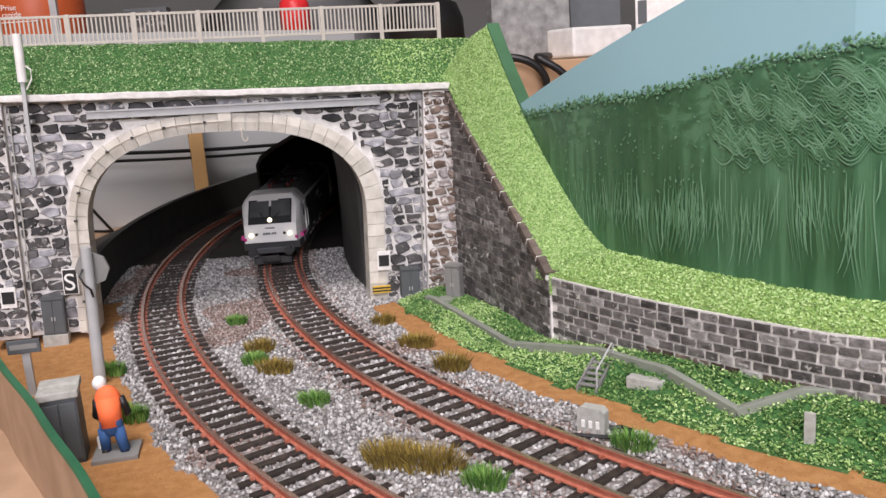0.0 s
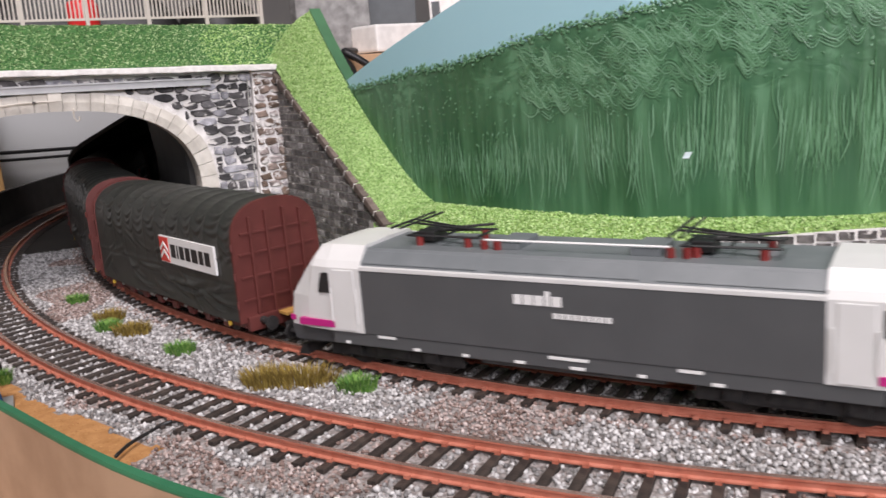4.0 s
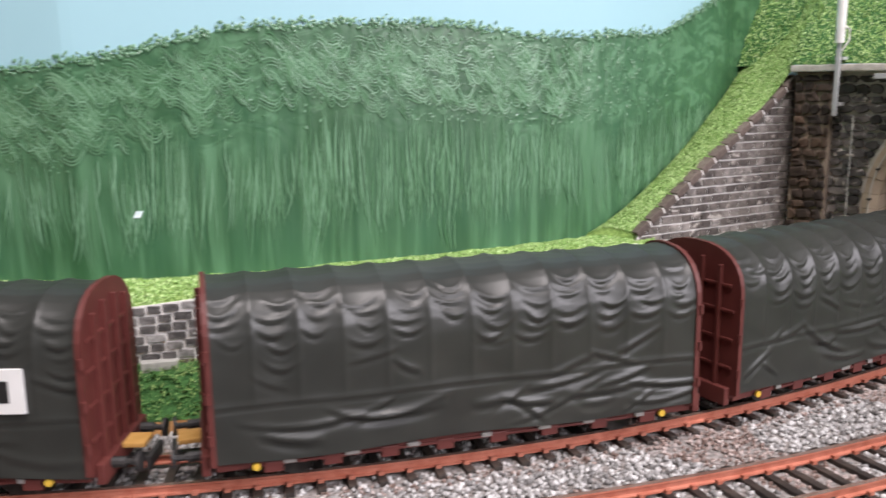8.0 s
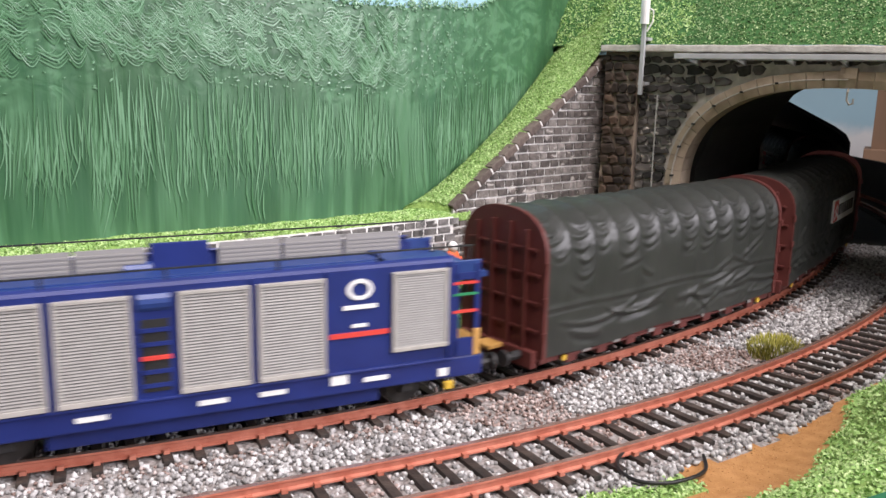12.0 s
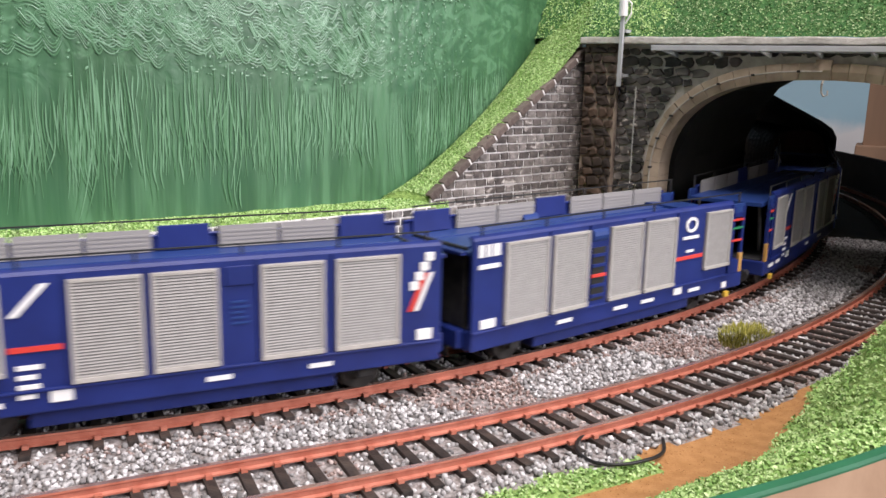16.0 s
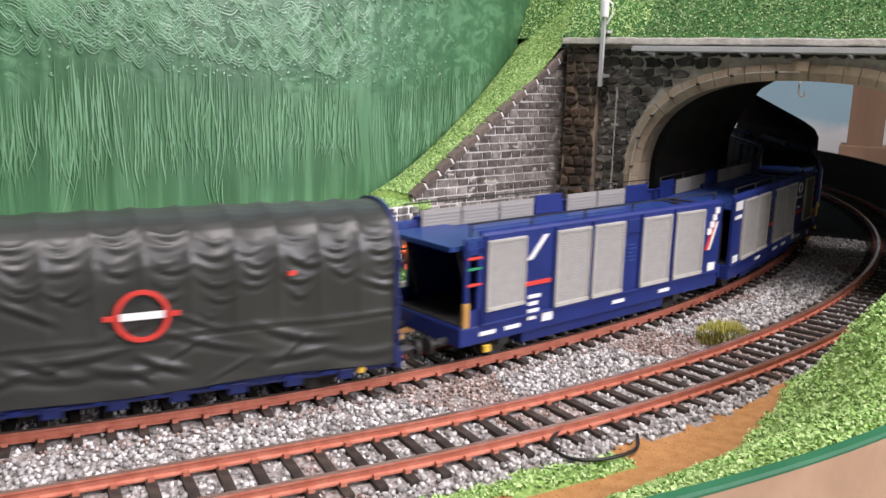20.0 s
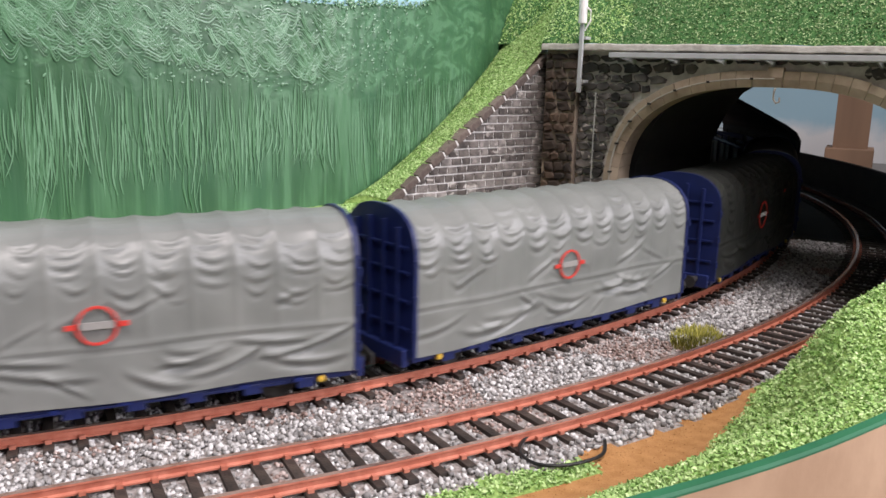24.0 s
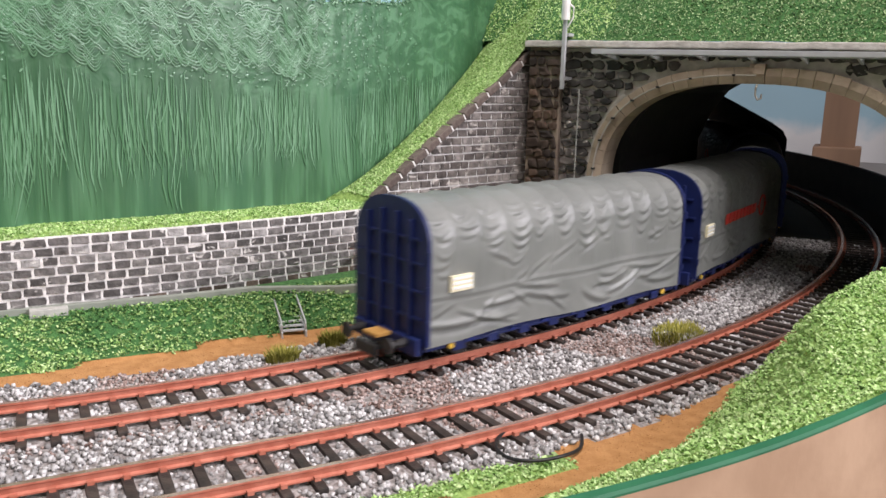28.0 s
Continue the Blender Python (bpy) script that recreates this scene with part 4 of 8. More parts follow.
# ---- the train ----
MESH_GREY = mat("grey louvre mesh", (0.255, 0.246, 0.23), 0.5, (0.30, 0.29, 0.272), 500)
PALE = mat("white lettering", (0.72, 0.72, 0.70), 0.5, (0.78, 0.78, 0.76), 100)
RED = mat("signal red", (0.55, 0.04, 0.03), 0.5, (0.62, 0.06, 0.045), 100)
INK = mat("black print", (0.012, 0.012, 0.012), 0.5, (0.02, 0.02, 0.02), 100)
YELLOW = mat("yellow paint", (0.60, 0.38, 0.04), 0.5, (0.68, 0.45, 0.06), 100)
OCHRE = mat("ochre plastic", (0.42, 0.22, 0.05), 0.6, (0.50, 0.28, 0.08), 300)
PINK = mat("magenta stripe", (0.42, 0.015, 0.17), 0.45, (0.48, 0.02, 0.20), 60)
ROOF_GREY = mat("loco roof grey", (0.13, 0.145, 0.15), 0.5, (0.155, 0.17, 0.175), 120)
SKIRT = mat("loco skirt grey", (0.045, 0.047, 0.05), 0.5, (0.055, 0.057, 0.06), 120)
GLASS_DARK = mat("dark cab glass", (0.05, 0.054, 0.056), 0.22, (0.065, 0.07, 0.072), 30, spec=0.3)
GLASS_GREY = mat("grey cab glass", (0.10, 0.105, 0.107), 0.22, (0.15, 0.155, 0.157), 90, spec=0.3)
LAMP_ON = mat("lit headlamp", (1.0, 0.86, 0.62), 0.3, (1.0, 0.88, 0.66), 30, glow=4.0)
TAIL_ON = mat("lit tail lamp", (0.7, 0.05, 0.04), 0.3, (0.75, 0.06, 0.05), 30, glow=0.7)
WHEEL = mat("blackened wheel", (0.02, 0.018, 0.017), 0.5, (0.05, 0.045, 0.042), 300, metal=0.4)
INSULATOR = mat("red brown insulator", (0.17, 0.018, 0.016), 0.4, (0.22, 0.03, 0.025), 100)
BLUE_TOP = mat("lighter blue deck paint", (0.013, 0.037, 0.155), 0.4, (0.018, 0.046, 0.185), 150)
P_MARK = mat("green marking paint", (0.02, 0.20, 0.08), 0.5, (0.03, 0.25, 0.10), 150)
GOLD = mat("cream placard", (0.72, 0.66, 0.45), 0.6, (0.78, 0.72, 0.52), 200)


def one(name, material, parent, make, label="", smooth=False, m=None):
    bm = bmesh.new()
    make(bm)
    if name in ("print_bar", "data_panel", "slogan_bar", "deck_brace", "base_rail", "lower_arm", "upper_arm", "contact_bar", "insulator"):
        return each(name, bm, material, parent, label, m)
    return part(name, bm, material, parent, label, smooth)


def each(name, bm, material, parent, label="", m=None):
    """Every loose piece of the mesh as a part of its own."""
    bm.verts.ensure_lookup_table()
    done, last = set(), None
    for v in list(bm.verts):
        if v in done:
            continue
        stack, isle = [v], []
        done.add(v)
        while stack:
            q = stack.pop()
            isle.append(q)
            for e in q.link_edges:
                o = e.other_vert(q)
                if o not in done:
                    done.add(o)
                    stack.append(o)
        b2 = bmesh.new()
        at = {q: b2.verts.new(q.co) for q in isle}
        for f in {f for q in isle for f in q.link_faces}:
            b2.faces.new([at[q] for q in f.verts])
        last = part(name, b2, material, parent, label)
        if m is not None:
            last.matrix_basis = m
    bm.free()
    return last


def shared(name, me, parent, m):
    ob = new(name, me)
    ob.parent = parent
    ob.matrix_basis = m
    return ob


def mesh_of(name, material, make, smooth=False):
    bm = bmesh.new()
    make(bm)
    bm.normal_update()
    me = bpy.data.meshes.new(name)
    bm.to_mesh(me)
    bm.free()
    me.materials.append(material)
    if smooth:
        me.polygons.foreach_set("use_smooth", [True] * len(me.polygons))
    return me


def wheelset_shape(bm):
    for k in (-1, 1):
        rod(bm, (0, k * 0.0072, 0), (0, k * 0.0095, 0), 0.0056, 20)
        rod(bm, (0, k * 0.0066, 0), (0, k * 0.0074, 0), 0.0064, 20)
    rod(bm, (0, -0.0070, 0), (0, 0.0070, 0), 0.0012, 8)


WHEELSET = mesh_of("wheelset", WHEEL, wheelset_shape)
BUFFER = mesh_of("buffer", DARK, lambda bm: (rod(bm, (0, 0, 0), (0.0035, 0, 0), 0.0013, 10), rod(bm, (0.0035, 0, 0), (0.0062, 0, 0), 0.0008, 8), rod(bm, (0.0060, 0, 0), (0.0068, 0, 0), 0.0024, 14)))
COUPLING = mesh_of("coupling", DARK, lambda bm: (box(bm, -0.004, 0.008, -0.0012, 0.0012, -0.0008, 0.0006, 0.0002), box(bm, 0.007, 0.0082, -0.005, 0.005, -0.0012, 0.0022, 0.0003)))


def axle_guard(bm):
    prism(bm, [(-0.0065, 0.0040), (-0.0030, -0.0005), (0.0030, -0.0005), (0.0065, 0.0040)], -0.0008, 0.0008)
    box(bm, -0.0020, 0.0020, -0.0018, 0.0008, -0.0015, 0.0018, 0.0003)
    box(bm, -0.0075, 0.0075, -0.0012, 0.0004, 0.0024, 0.0034, 0.0002)


GUARD = mesh_of("axle_guard", DARK, axle_guard)

# outline of the hooped covers, from one foot over the top to the other: (y, z)
FOOT = 0.0114
COVER = []
for i in range(41):
    f = i / 40
    if f < 0.3:
        COVER.append((-0.0168 + 0.0002 * f, FOOT + (0.0385 - FOOT) * f / 0.3))
    elif f <= 0.7:
        a = math.pi * (f - 0.3) / 0.4
        COVER.append((-0.0167 * math.copysign(abs(math.cos(a)) ** 0.8, math.cos(a)), 0.0385 + 0.0140 * math.sin(a) ** 0.85))
    else:
        COVER.append((0.0168 - 0.0002 * (1 - f), FOOT + (0.0385 - FOOT) * (1 - f) / 0.3))


def cover_mesh(name, material, length, seed):
    """A tarpaulin over twelve hoops: swags under the shoulder, slanting creases, a seam, and slack folds along the foot."""
    rnd = random.Random(seed)
    nx, nv, bays = 216, 160, 12
    bay = length / bays
    pts = np.array(COVER)
    acc = np.concatenate(([0], np.cumsum(np.hypot(*np.diff(pts, axis=0).T))))
    l = np.linspace(0, acc[-1], nv + 1)
    sec = np.stack([np.interp(l, acc, pts[:, 0]), np.interp(l, acc, pts[:, 1])], axis=1)
    tan = np.gradient(sec, axis=0)
    nrm = np.stack([-tan[:, 1], tan[:, 0]], axis=1)
    nrm /= np.linalg.norm(nrm, axis=1)[:, None]
    x = np.linspace(-length / 2, length / 2, nx + 1)
    X, V = np.meshgrid(x, np.minimum(l, acc[-1] - l), indexing="ij")
    side = np.where(l < acc[-1] / 2, 0, 1)[None, :]
    u = ((X + length / 2) / bay) % 1.0
    drape = 4 * u * (1 - u)

    def step(lo, hi, v):
        q = np.clip((v - lo) / (hi - lo), 0, 1)
        return q * q * (3 - 2 * q)

    d = -0.00034 * drape * step(0.026, 0.034, V) - 0.00018 * drape * step(0.012, 0.016, V)

    def fold(k, x0, half, v0, sag, tilt, w, high):
        """One crease: a soft ridge that hangs in a bow, with a dip under it."""
        q = (X - x0) / half
        win = np.clip(1 - q * q, 0, 1) * (side == k)
        dv = V - (v0 - sag * (1 - q * q) + tilt * (X - x0))
        return high * win * (np.exp(-(dv / w) ** 2) - 0.75 * np.exp(-((dv + 1.7 * w) / (1.1 * w)) ** 2))

    for k in (0, 1):
        for i in range(bays):
            xm = -length / 2 + (i + 0.5) * bay
            lean = rnd.uniform(-0.12, 0.12)
            v0 = rnd.uniform(0.0365, 0.0415)
            for j in range(rnd.choice((4, 5, 5, 6))):
                d += fold(k, xm + rnd.uniform(-0.0014, 0.0014), bay * rnd.uniform(0.32, 0.54), v0, rnd.uniform(0.0014, 0.0036), lean + rnd.uniform(-0.10, 0.10), rnd.uniform(0.00042, 0.00075), rnd.uniform(0.00035, 0.00080) * (1 - 0.07 * j))
                v0 -= rnd.uniform(0.0022, 0.0042)
            for j in range(rnd.choice((0, 0, 1, 1))):
                d += fold(k, xm + rnd.uniform(-0.005, 0.005), rnd.uniform(0.0035, 0.0085), rnd.uniform(0.0150, 0.0235), rnd.uniform(-0.0006, 0.0010), rnd.choice((-1, 1)) * rnd.uniform(0.2, 0.55), rnd.uniform(0.0005, 0.0009), rnd.uniform(0.00028, 0.00060))
        for i in range(15):
            xm = rnd.uniform(-length / 2 + 0.006, length / 2 - 0.006)
            d += fold(k, xm, rnd.uniform(0.006, 0.016), rnd.uniform(0.0050, 0.0125), rnd.uniform(0.0004, 0.0028), rnd.gauss(0, 0.18), rnd.uniform(0.0006, 0.0011), rnd.uniform(0.0004, 0.0009))
        for i in range(5):
            xm = rnd.uniform(-length / 2 + 0.006, length / 2 - 0.006)
            d += fold(k, xm, rnd.uniform(0.003, 0.007), rnd.uniform(0.003, 0.011), 0.0, rnd.choice((-1, 1)) * rnd.uniform(0.3, 0.7), rnd.uniform(0.0005, 0.0009), rnd.uniform(0.0003, 0.0007))
    # the seam low on the side, the ribs of the hoops, and unevenness of the cloth
    seam = V - 0.0128 - 0.0003 * np.sin(X * 130 + seed)
    d -= 0.00030 * np.exp(-(seam / 0.0004) ** 2) - 0.00022 * np.exp(-((seam - 0.0009) / 0.0006) ** 2)
    d += 0.00010 * (1 - drape) ** 6 * step(0.013, 0.018, V)
    soft = np.array([[0.00020 * noise.noise(Vector((px * 110, q * 130, seed))) + 0.00022 * noise.noise(Vector((px * 38, q * 60, seed + 7))) for q in l] for px in x])
    d = (d + soft) * step(-0.0006, 0.0022, V) * np.clip(np.minimum(np.arange(nx + 1), nx - np.arange(nx + 1)) / 5 + 0.15, 0, 1)[:, None]
    # the hem hangs a little uneven
    drop = 0.0005 * np.sin(X * 95 + seed) * step(0.004, 0.0, V)
    co = np.stack([X, sec[None, :, 0] + nrm[None, :, 0] * d, sec[None, :, 1] + nrm[None, :, 1] * d + drop], axis=2)
    idx = np.arange((nx + 1) * (nv + 1)).reshape(nx + 1, nv + 1)
    quads = np.stack([idx[:-1, :-1], idx[1:, :-1], idx[1:, 1:], idx[:-1, 1:]], axis=2).reshape(-1, 4)
    me = bpy.data.meshes.new(name)
    me.from_pydata(co.reshape(-1, 3).tolist(), [], quads.tolist())
    me.materials.append(material)
    me.polygons.foreach_set("use_smooth", [True] * len(me.polygons))
    return me


W_LEN = 0.1260


def end_wall_shape(bm):
    out = [(y * 1.022, z + (0.0005 if z > 0.03 else 0)) for y, z in COVER]
    a = [bm.verts.new((0, y, z)) for y, z in out]
    b = [bm.verts.new((0.0013, y, z)) for y, z in out]
    n = len(out)
    bm.faces.new(a)
    bm.faces.new(b[::-1])
    for i in range(n):
        bm.faces.new((a[i], b[i], b[(i + 1) % n], a[(i + 1) % n]))
    bmesh.ops.recalc_face_normals(bm, faces=bm.faces)
    return


def end_rib_shape(bm):
    box(bm, 0.0012, 0.0026, -0.0006, 0.0006, FOOT, 0.0490, 0.0002)


def end_bar_shape(bm):
    box(bm, 0.0012, 0.0019, -0.0150, 0.0150, -0.0004, 0.0004, 0.0001)


WAGON_MESHES = {}


def wagon_meshes(colour):
    if colour.name not in WAGON_MESHES:
        WAGON_MESHES[colour.name] = dict(
            wall=mesh_of("end_wall", colour, end_wall_shape), rib=mesh_of("rib", colour, end_rib_shape), bar=mesh_of("cross_bar", colour, end_bar_shape),
            hinge=mesh_of("hinge", colour, lambda bm: rod(bm, (0, 0, -0.0012), (0, 0, 0.0012), 0.0006, 6)),
            sill=mesh_of("sole_bar", colour, lambda bm: (box(bm, -W_LEN / 2 + 0.001, W_LEN / 2 - 0.001, -0.0008, 0.0008, 0.0092, 0.0114, 0.0003), box(bm, -W_LEN / 2 + 0.02, W_LEN / 2 - 0.02, -0.0013, -0.0006, 0.0094, 0.0101, 0.0001))),
            step=mesh_of("side_bracket", colour, lambda bm: box(bm, -0.0022, 0.0022, -0.0008, 0.0008, -0.0020, 0.0008, 0.0003)),
            floor=mesh_of("floor", colour, lambda bm: box(bm, -W_LEN / 2, W_LEN / 2, -0.0150, 0.0150, 0.0102, 0.0118, 0.0003)),
            head=mesh_of("buffer_beam", colour, lambda bm: box(bm, -0.001, 0.001, -0.0150, 0.0150, 0.0085, 0.0135, 0.0003)))
    return WAGON_MESHES[colour.name]


COVERS = {(kind, k): cover_mesh("tarpaulin", TARP if kind == "dark" else TARP_GREY, W_LEN, seed) for kind, k, seed in (("dark", 0, 1), ("dark", 1, 2), ("dark", 2, 5), ("grey", 0, 3), ("grey", 1, 4), ("grey", 2, 6))}
PATCH = 0.0174  # how far out the prints sit on the cover's side


def print_bars(bm, x, z, widths, h, gap, y=-PATCH, slant=0.0):
    """Plain bars in place of lettering."""
    for w in widths:
        vs = box(bm, x, x + w, y - 0.00012, y + 0.00012, z, z + h)
        for v in vs:
            v.co.x += slant * (v.co.z - z)
        x += w + gap


def ring(bm, x, z, r, w, y=-PATCH, n=36, sq=1.0):
    a, b, c, d = [], [], [], []
    for i in range(n):
        t = 2 * math.pi * i / n
        for L, rr, yy in ((a, r, y - 0.00015), (b, r - w, y - 0.00015), (c, r, y + 0.0002), (d, r - w, y + 0.0002)):
            L.append(bm.verts.new((x + rr * math.cos(t) * sq, yy, z + rr * math.sin(t))))
    for i in range(n):
        j = (i + 1) % n
        bm.faces.new((a[i], a[j], b[j], b[i]))
        bm.faces.new((a[i], c[i], c[j], a[j]))
        bm.faces.new((b[i], b[j], d[j], d[i]))


def build_wagon(frame_colour, cover, variant, mark, front_coupled, rear_coupled, label, seed):
    rnd = random.Random(seed)
    t = thing("covered_wagon", label, "wagon", "covered wagons")
    mm = wagon_meshes(frame_colour)
    L = W_LEN
    shared("tarpaulin", COVERS[(cover, variant)], t, Matrix())
    shared("floor", mm["floor"], t, Matrix())
    for k in (-1, 1):
        w = shared("end_wall", mm["wall"], t, pose(k * (L / 2 - 0.0012), 0, 0, 0, 0, 0 if k > 0 else 180))
        for y in (-0.010, -0.0035, 0.0035, 0.010):
            shared("rib", mm["rib"], w, Matrix.LocRotScale((0, y, 0), None, (1, 1, 1 if abs(y) < 0.005 else 0.97)))
        for z in (0.019, 0.027, 0.035, 0.042):
            shared("cross_bar", mm["bar"], w, Matrix.LocRotScale((0, 0, z), None, (1, 1 if z < 0.04 else 0.92, 1)))
        for z in (0.018, 0.028, 0.038):
            shared("hinge", mm["hinge"], w, pose(0.0012, -0.0172 if k > 0 else 0.0172, z))
        s = shared("sole_bar", mm["sill"], t, pose(0, k * 0.0144, 0, 0, 0, 0 if k < 0 else 180))
        for i in range(8):
            x = -L / 2 + 0.014 + i * (L - 0.028) / 7
            shared("side_bracket", mm["step"], s, pose(x, -0.0006, 0.0098))
        # data panels on the bars below the cover
        bm = bmesh.new()
        for i in range(7):
            x = -L / 2 + 0.018 + i * (L - 0.036) / 6 + rnd.uniform(-0.003, 0.003)
            box(bm, x, x + rnd.uniform(0.0015, 0.004), -0.0016, -0.0006, 0.0098, 0.0108)
        each("data_panel", bm, MESH_GREY if frame_colour is RED_BROWN else BLUE, s, "small pale data panel")
        shared("buffer_beam", mm["head"], t, pose(k * (L / 2 + 0.0012), 0, 0))
        shared("coupling", COUPLING, t, pose(k * (L / 2 + 0.001), 0, 0.0085, 0, 0, 0 if k > 0 else 180))
        coupled_close = front_coupled if k > 0 else rear_coupled
        if not coupled_close:
            for y in (-0.0100, 0.0100):
                shared("buffer", BUFFER, t, pose(k * (L / 2 + 0.002), y, 0.0118, 0, 0, 0 if k > 0 else 180))
            one("crossing_plate", OCHRE, t, lambda bm: box(bm, min(k * (L / 2 + 0.001), k * (L / 2 + 0.0075)), max(k * (L / 2 + 0.001), k * (L / 2 + 0.0075)), -0.0034, 0.0034, 0.0122, 0.0134, 0.0003), "ochre shunter's plate")
        for y in (-0.0110, 0.0110):
            shared("axle_guard", GUARD, t, pose(k * (L / 2 - 0.020), y, 0.0094, 0, 0, 0 if y < 0 else 180))
        shared("wheelset", WHEELSET, t, pose(k * (L / 2 - 0.020), 0, 0.0037 + 0.0056))
        one("brake_handle", YELLOW, t, lambda bm: rod(bm, (k * (L / 2 - 0.010), -0.0158, 0.0100), (k * (L / 2 - 0.010), -0.0166, 0.0100), 0.0009, 10), "yellow round brake handle")
    for y in (-1, 1):
        side = pose(0.0013, 0, 0) if y < 0 else pose(0, 0, 0, 0, 0, 180)
        if mark == "badge":
            p = one("placard", PALE, t, lambda bm: box(bm, 0.0045, 0.0490, -PATCH - 0.0003, -PATCH + 0.0006, 0.0270, 0.0372), "white advertising placard with a red square")
            p.matrix_basis = side
            q = one("emblem_square", RED, p, lambda bm: box(bm, 0.0050, 0.0125, -PATCH - 0.0005, -PATCH + 0.0002, 0.0274, 0.0368))
            def chevrons(bm):
                for z in (0.0295, 0.0325):
                    for s in (-1, 1):
                        vs = box(bm, 0.0, 0.0034, -PATCH - 0.0007, -PATCH - 0.0002, 0.0, 0.0012)
                        for v in vs:
                            v.co.z += z - v.co.x * -0.0 + (0.0034 - v.co.x) * 0.8 - 0.0012
                            v.co.x = 0.00875 + s * v.co.x
            one("emblem_shape", PALE, p, chevrons)
            one("print_bar", INK, p, lambda bm: print_bars(bm, 0.0142, 0.0296, (0.0040, 0.0010, 0.0036, 0.0038, 0.0046, 0.0034, 0.0040), 0.0050, 0.0012, -PATCH - 0.0003), "black lettering as plain bars")
        if mark in ("ring", "ring_small", "ring_text"):
            x0, r, wd = {"ring": (-0.002, 0.0062, 0.0011), "ring_small": (-0.002, 0.0047, 0.0006), "ring_text": (0.0250, 0.0050, 0.0008)}[mark]
            p = one("ring_emblem", RED, t, lambda bm: (ring(bm, x0, 0.0305, r, wd), [box(bm, x0 + k * (r + 0.0008) - 0.0014, x0 + k * (r + 0.0008) + 0.0014, -PATCH - 0.00015, -PATCH + 0.0002, 0.0299, 0.0311) for k in (-1, 1)]), "red ring emblem")
            p.matrix_basis = side
            if mark != "ring_text":
                one("print_bar", MESH_GREY if cover == "grey" else PALE, p, lambda bm: box(bm, x0 - r * 0.78, x0 + r * 0.78, -PATCH - 0.0002, -PATCH + 0.0001, 0.0297, 0.0314))
        if mark == "ring_text":
            one("print_bar", RED, t, lambda bm: print_bars(bm, -0.0312, 0.0285, (0.0040, 0.0042, 0.0040, 0.0042, 0.0040, 0.0036, 0.0036, 0.0040, 0.0042), 0.0042, 0.0012), "red lettering as plain bars", m=side)
        if cover == "grey" and mark in ("ring_text", "plain"):
            p = one("document_card", GOLD, t, lambda bm: box(bm, -0.0560, -0.0475, -PATCH - 0.0003, -PATCH + 0.0006, 0.0265, 0.0312), "cream document card")
            p.matrix_basis = side
            one("print_bar", PALE, p, lambda bm: [box(bm, -0.0555, -0.0480, -PATCH - 0.0005, -PATCH - 0.0002, 0.0272 + i * 0.0014, 0.0279 + i * 0.0014) for i in range(3)])
        if mark == "ring" and y < 0:
            one("warning_mark", RED, t, lambda bm: box(bm, 0.0335, 0.0355, -PATCH - 0.0002, -PATCH + 0.0002, 0.0372, 0.0384))
    return t


# ---- blue car carriers ----
PANEL_FRAME = mat("beige panel frame", (0.36, 0.345, 0.315), 0.45, (0.42, 0.40, 0.37), 300)
SLAT_SHADE = mat("louvre backing with painted shade", (0.17, 0.166, 0.156), 0.7, (0.20, 0.195, 0.184), 300)


def louvre_mesh(w=0.0165, h=0.0246):
    """A framed panel of fine slats, facing -y, its lower left corner at the origin, with a wider lip below."""
    bm = bmesh.new()
    t = 0.0008
    for x0, x1, z0, z1, y in ((0, w, 0, t * 1.5, -0.0010), (0, w, h - t, h, -0.0007), (0, t, t * 1.5, h - t, -0.0007), (w - t, w, t * 1.5, h - t, -0.0007)):
        box(bm, x0, x1, y, 0.0004, z0, z1, 0.0001)
    # backing in a darker grey, which paints the shade between the slats
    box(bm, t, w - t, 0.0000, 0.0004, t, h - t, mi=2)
    n = 30
    for i in range(n):
        z = t * 1.5 + (h - 2.5 * t) * (i + 0.15) / n
        vs = box(bm, t, w - t, -0.0005, 0.0000, z, z + (h - 2.5 * t) / n * 0.62, mi=1)
        for v in vs:
            v.co.y += 0.0002 if v.co.z > z + 0.0002 else 0.0
    me = bpy.data.meshes.new("louvre_panel")
    bm.normal_update()
    bm.to_mesh(me)
    bm.free()
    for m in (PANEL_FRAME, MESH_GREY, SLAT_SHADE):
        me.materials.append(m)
    return me


LOUVRE = louvre_mesh()
FENCE_PANEL = mesh_of("railing_panel", MESH_GREY, lambda bm: (box(bm, 0, 1.0, -0.0003, 0.0003, 0.0, 0.0058), [box(bm, 0.04, 0.96, -0.0005, 0.0005, 0.0008 + i * 0.0011, 0.0013 + i * 0.0011) for i in range(4)]))
POST = mesh_of("railing_post", DARK, lambda bm: rod(bm, (0, 0, 0), (0, 0, 0.0085), 0.00035, 6))
X_LEN, Y_LEN = 0.1335, 0.1272


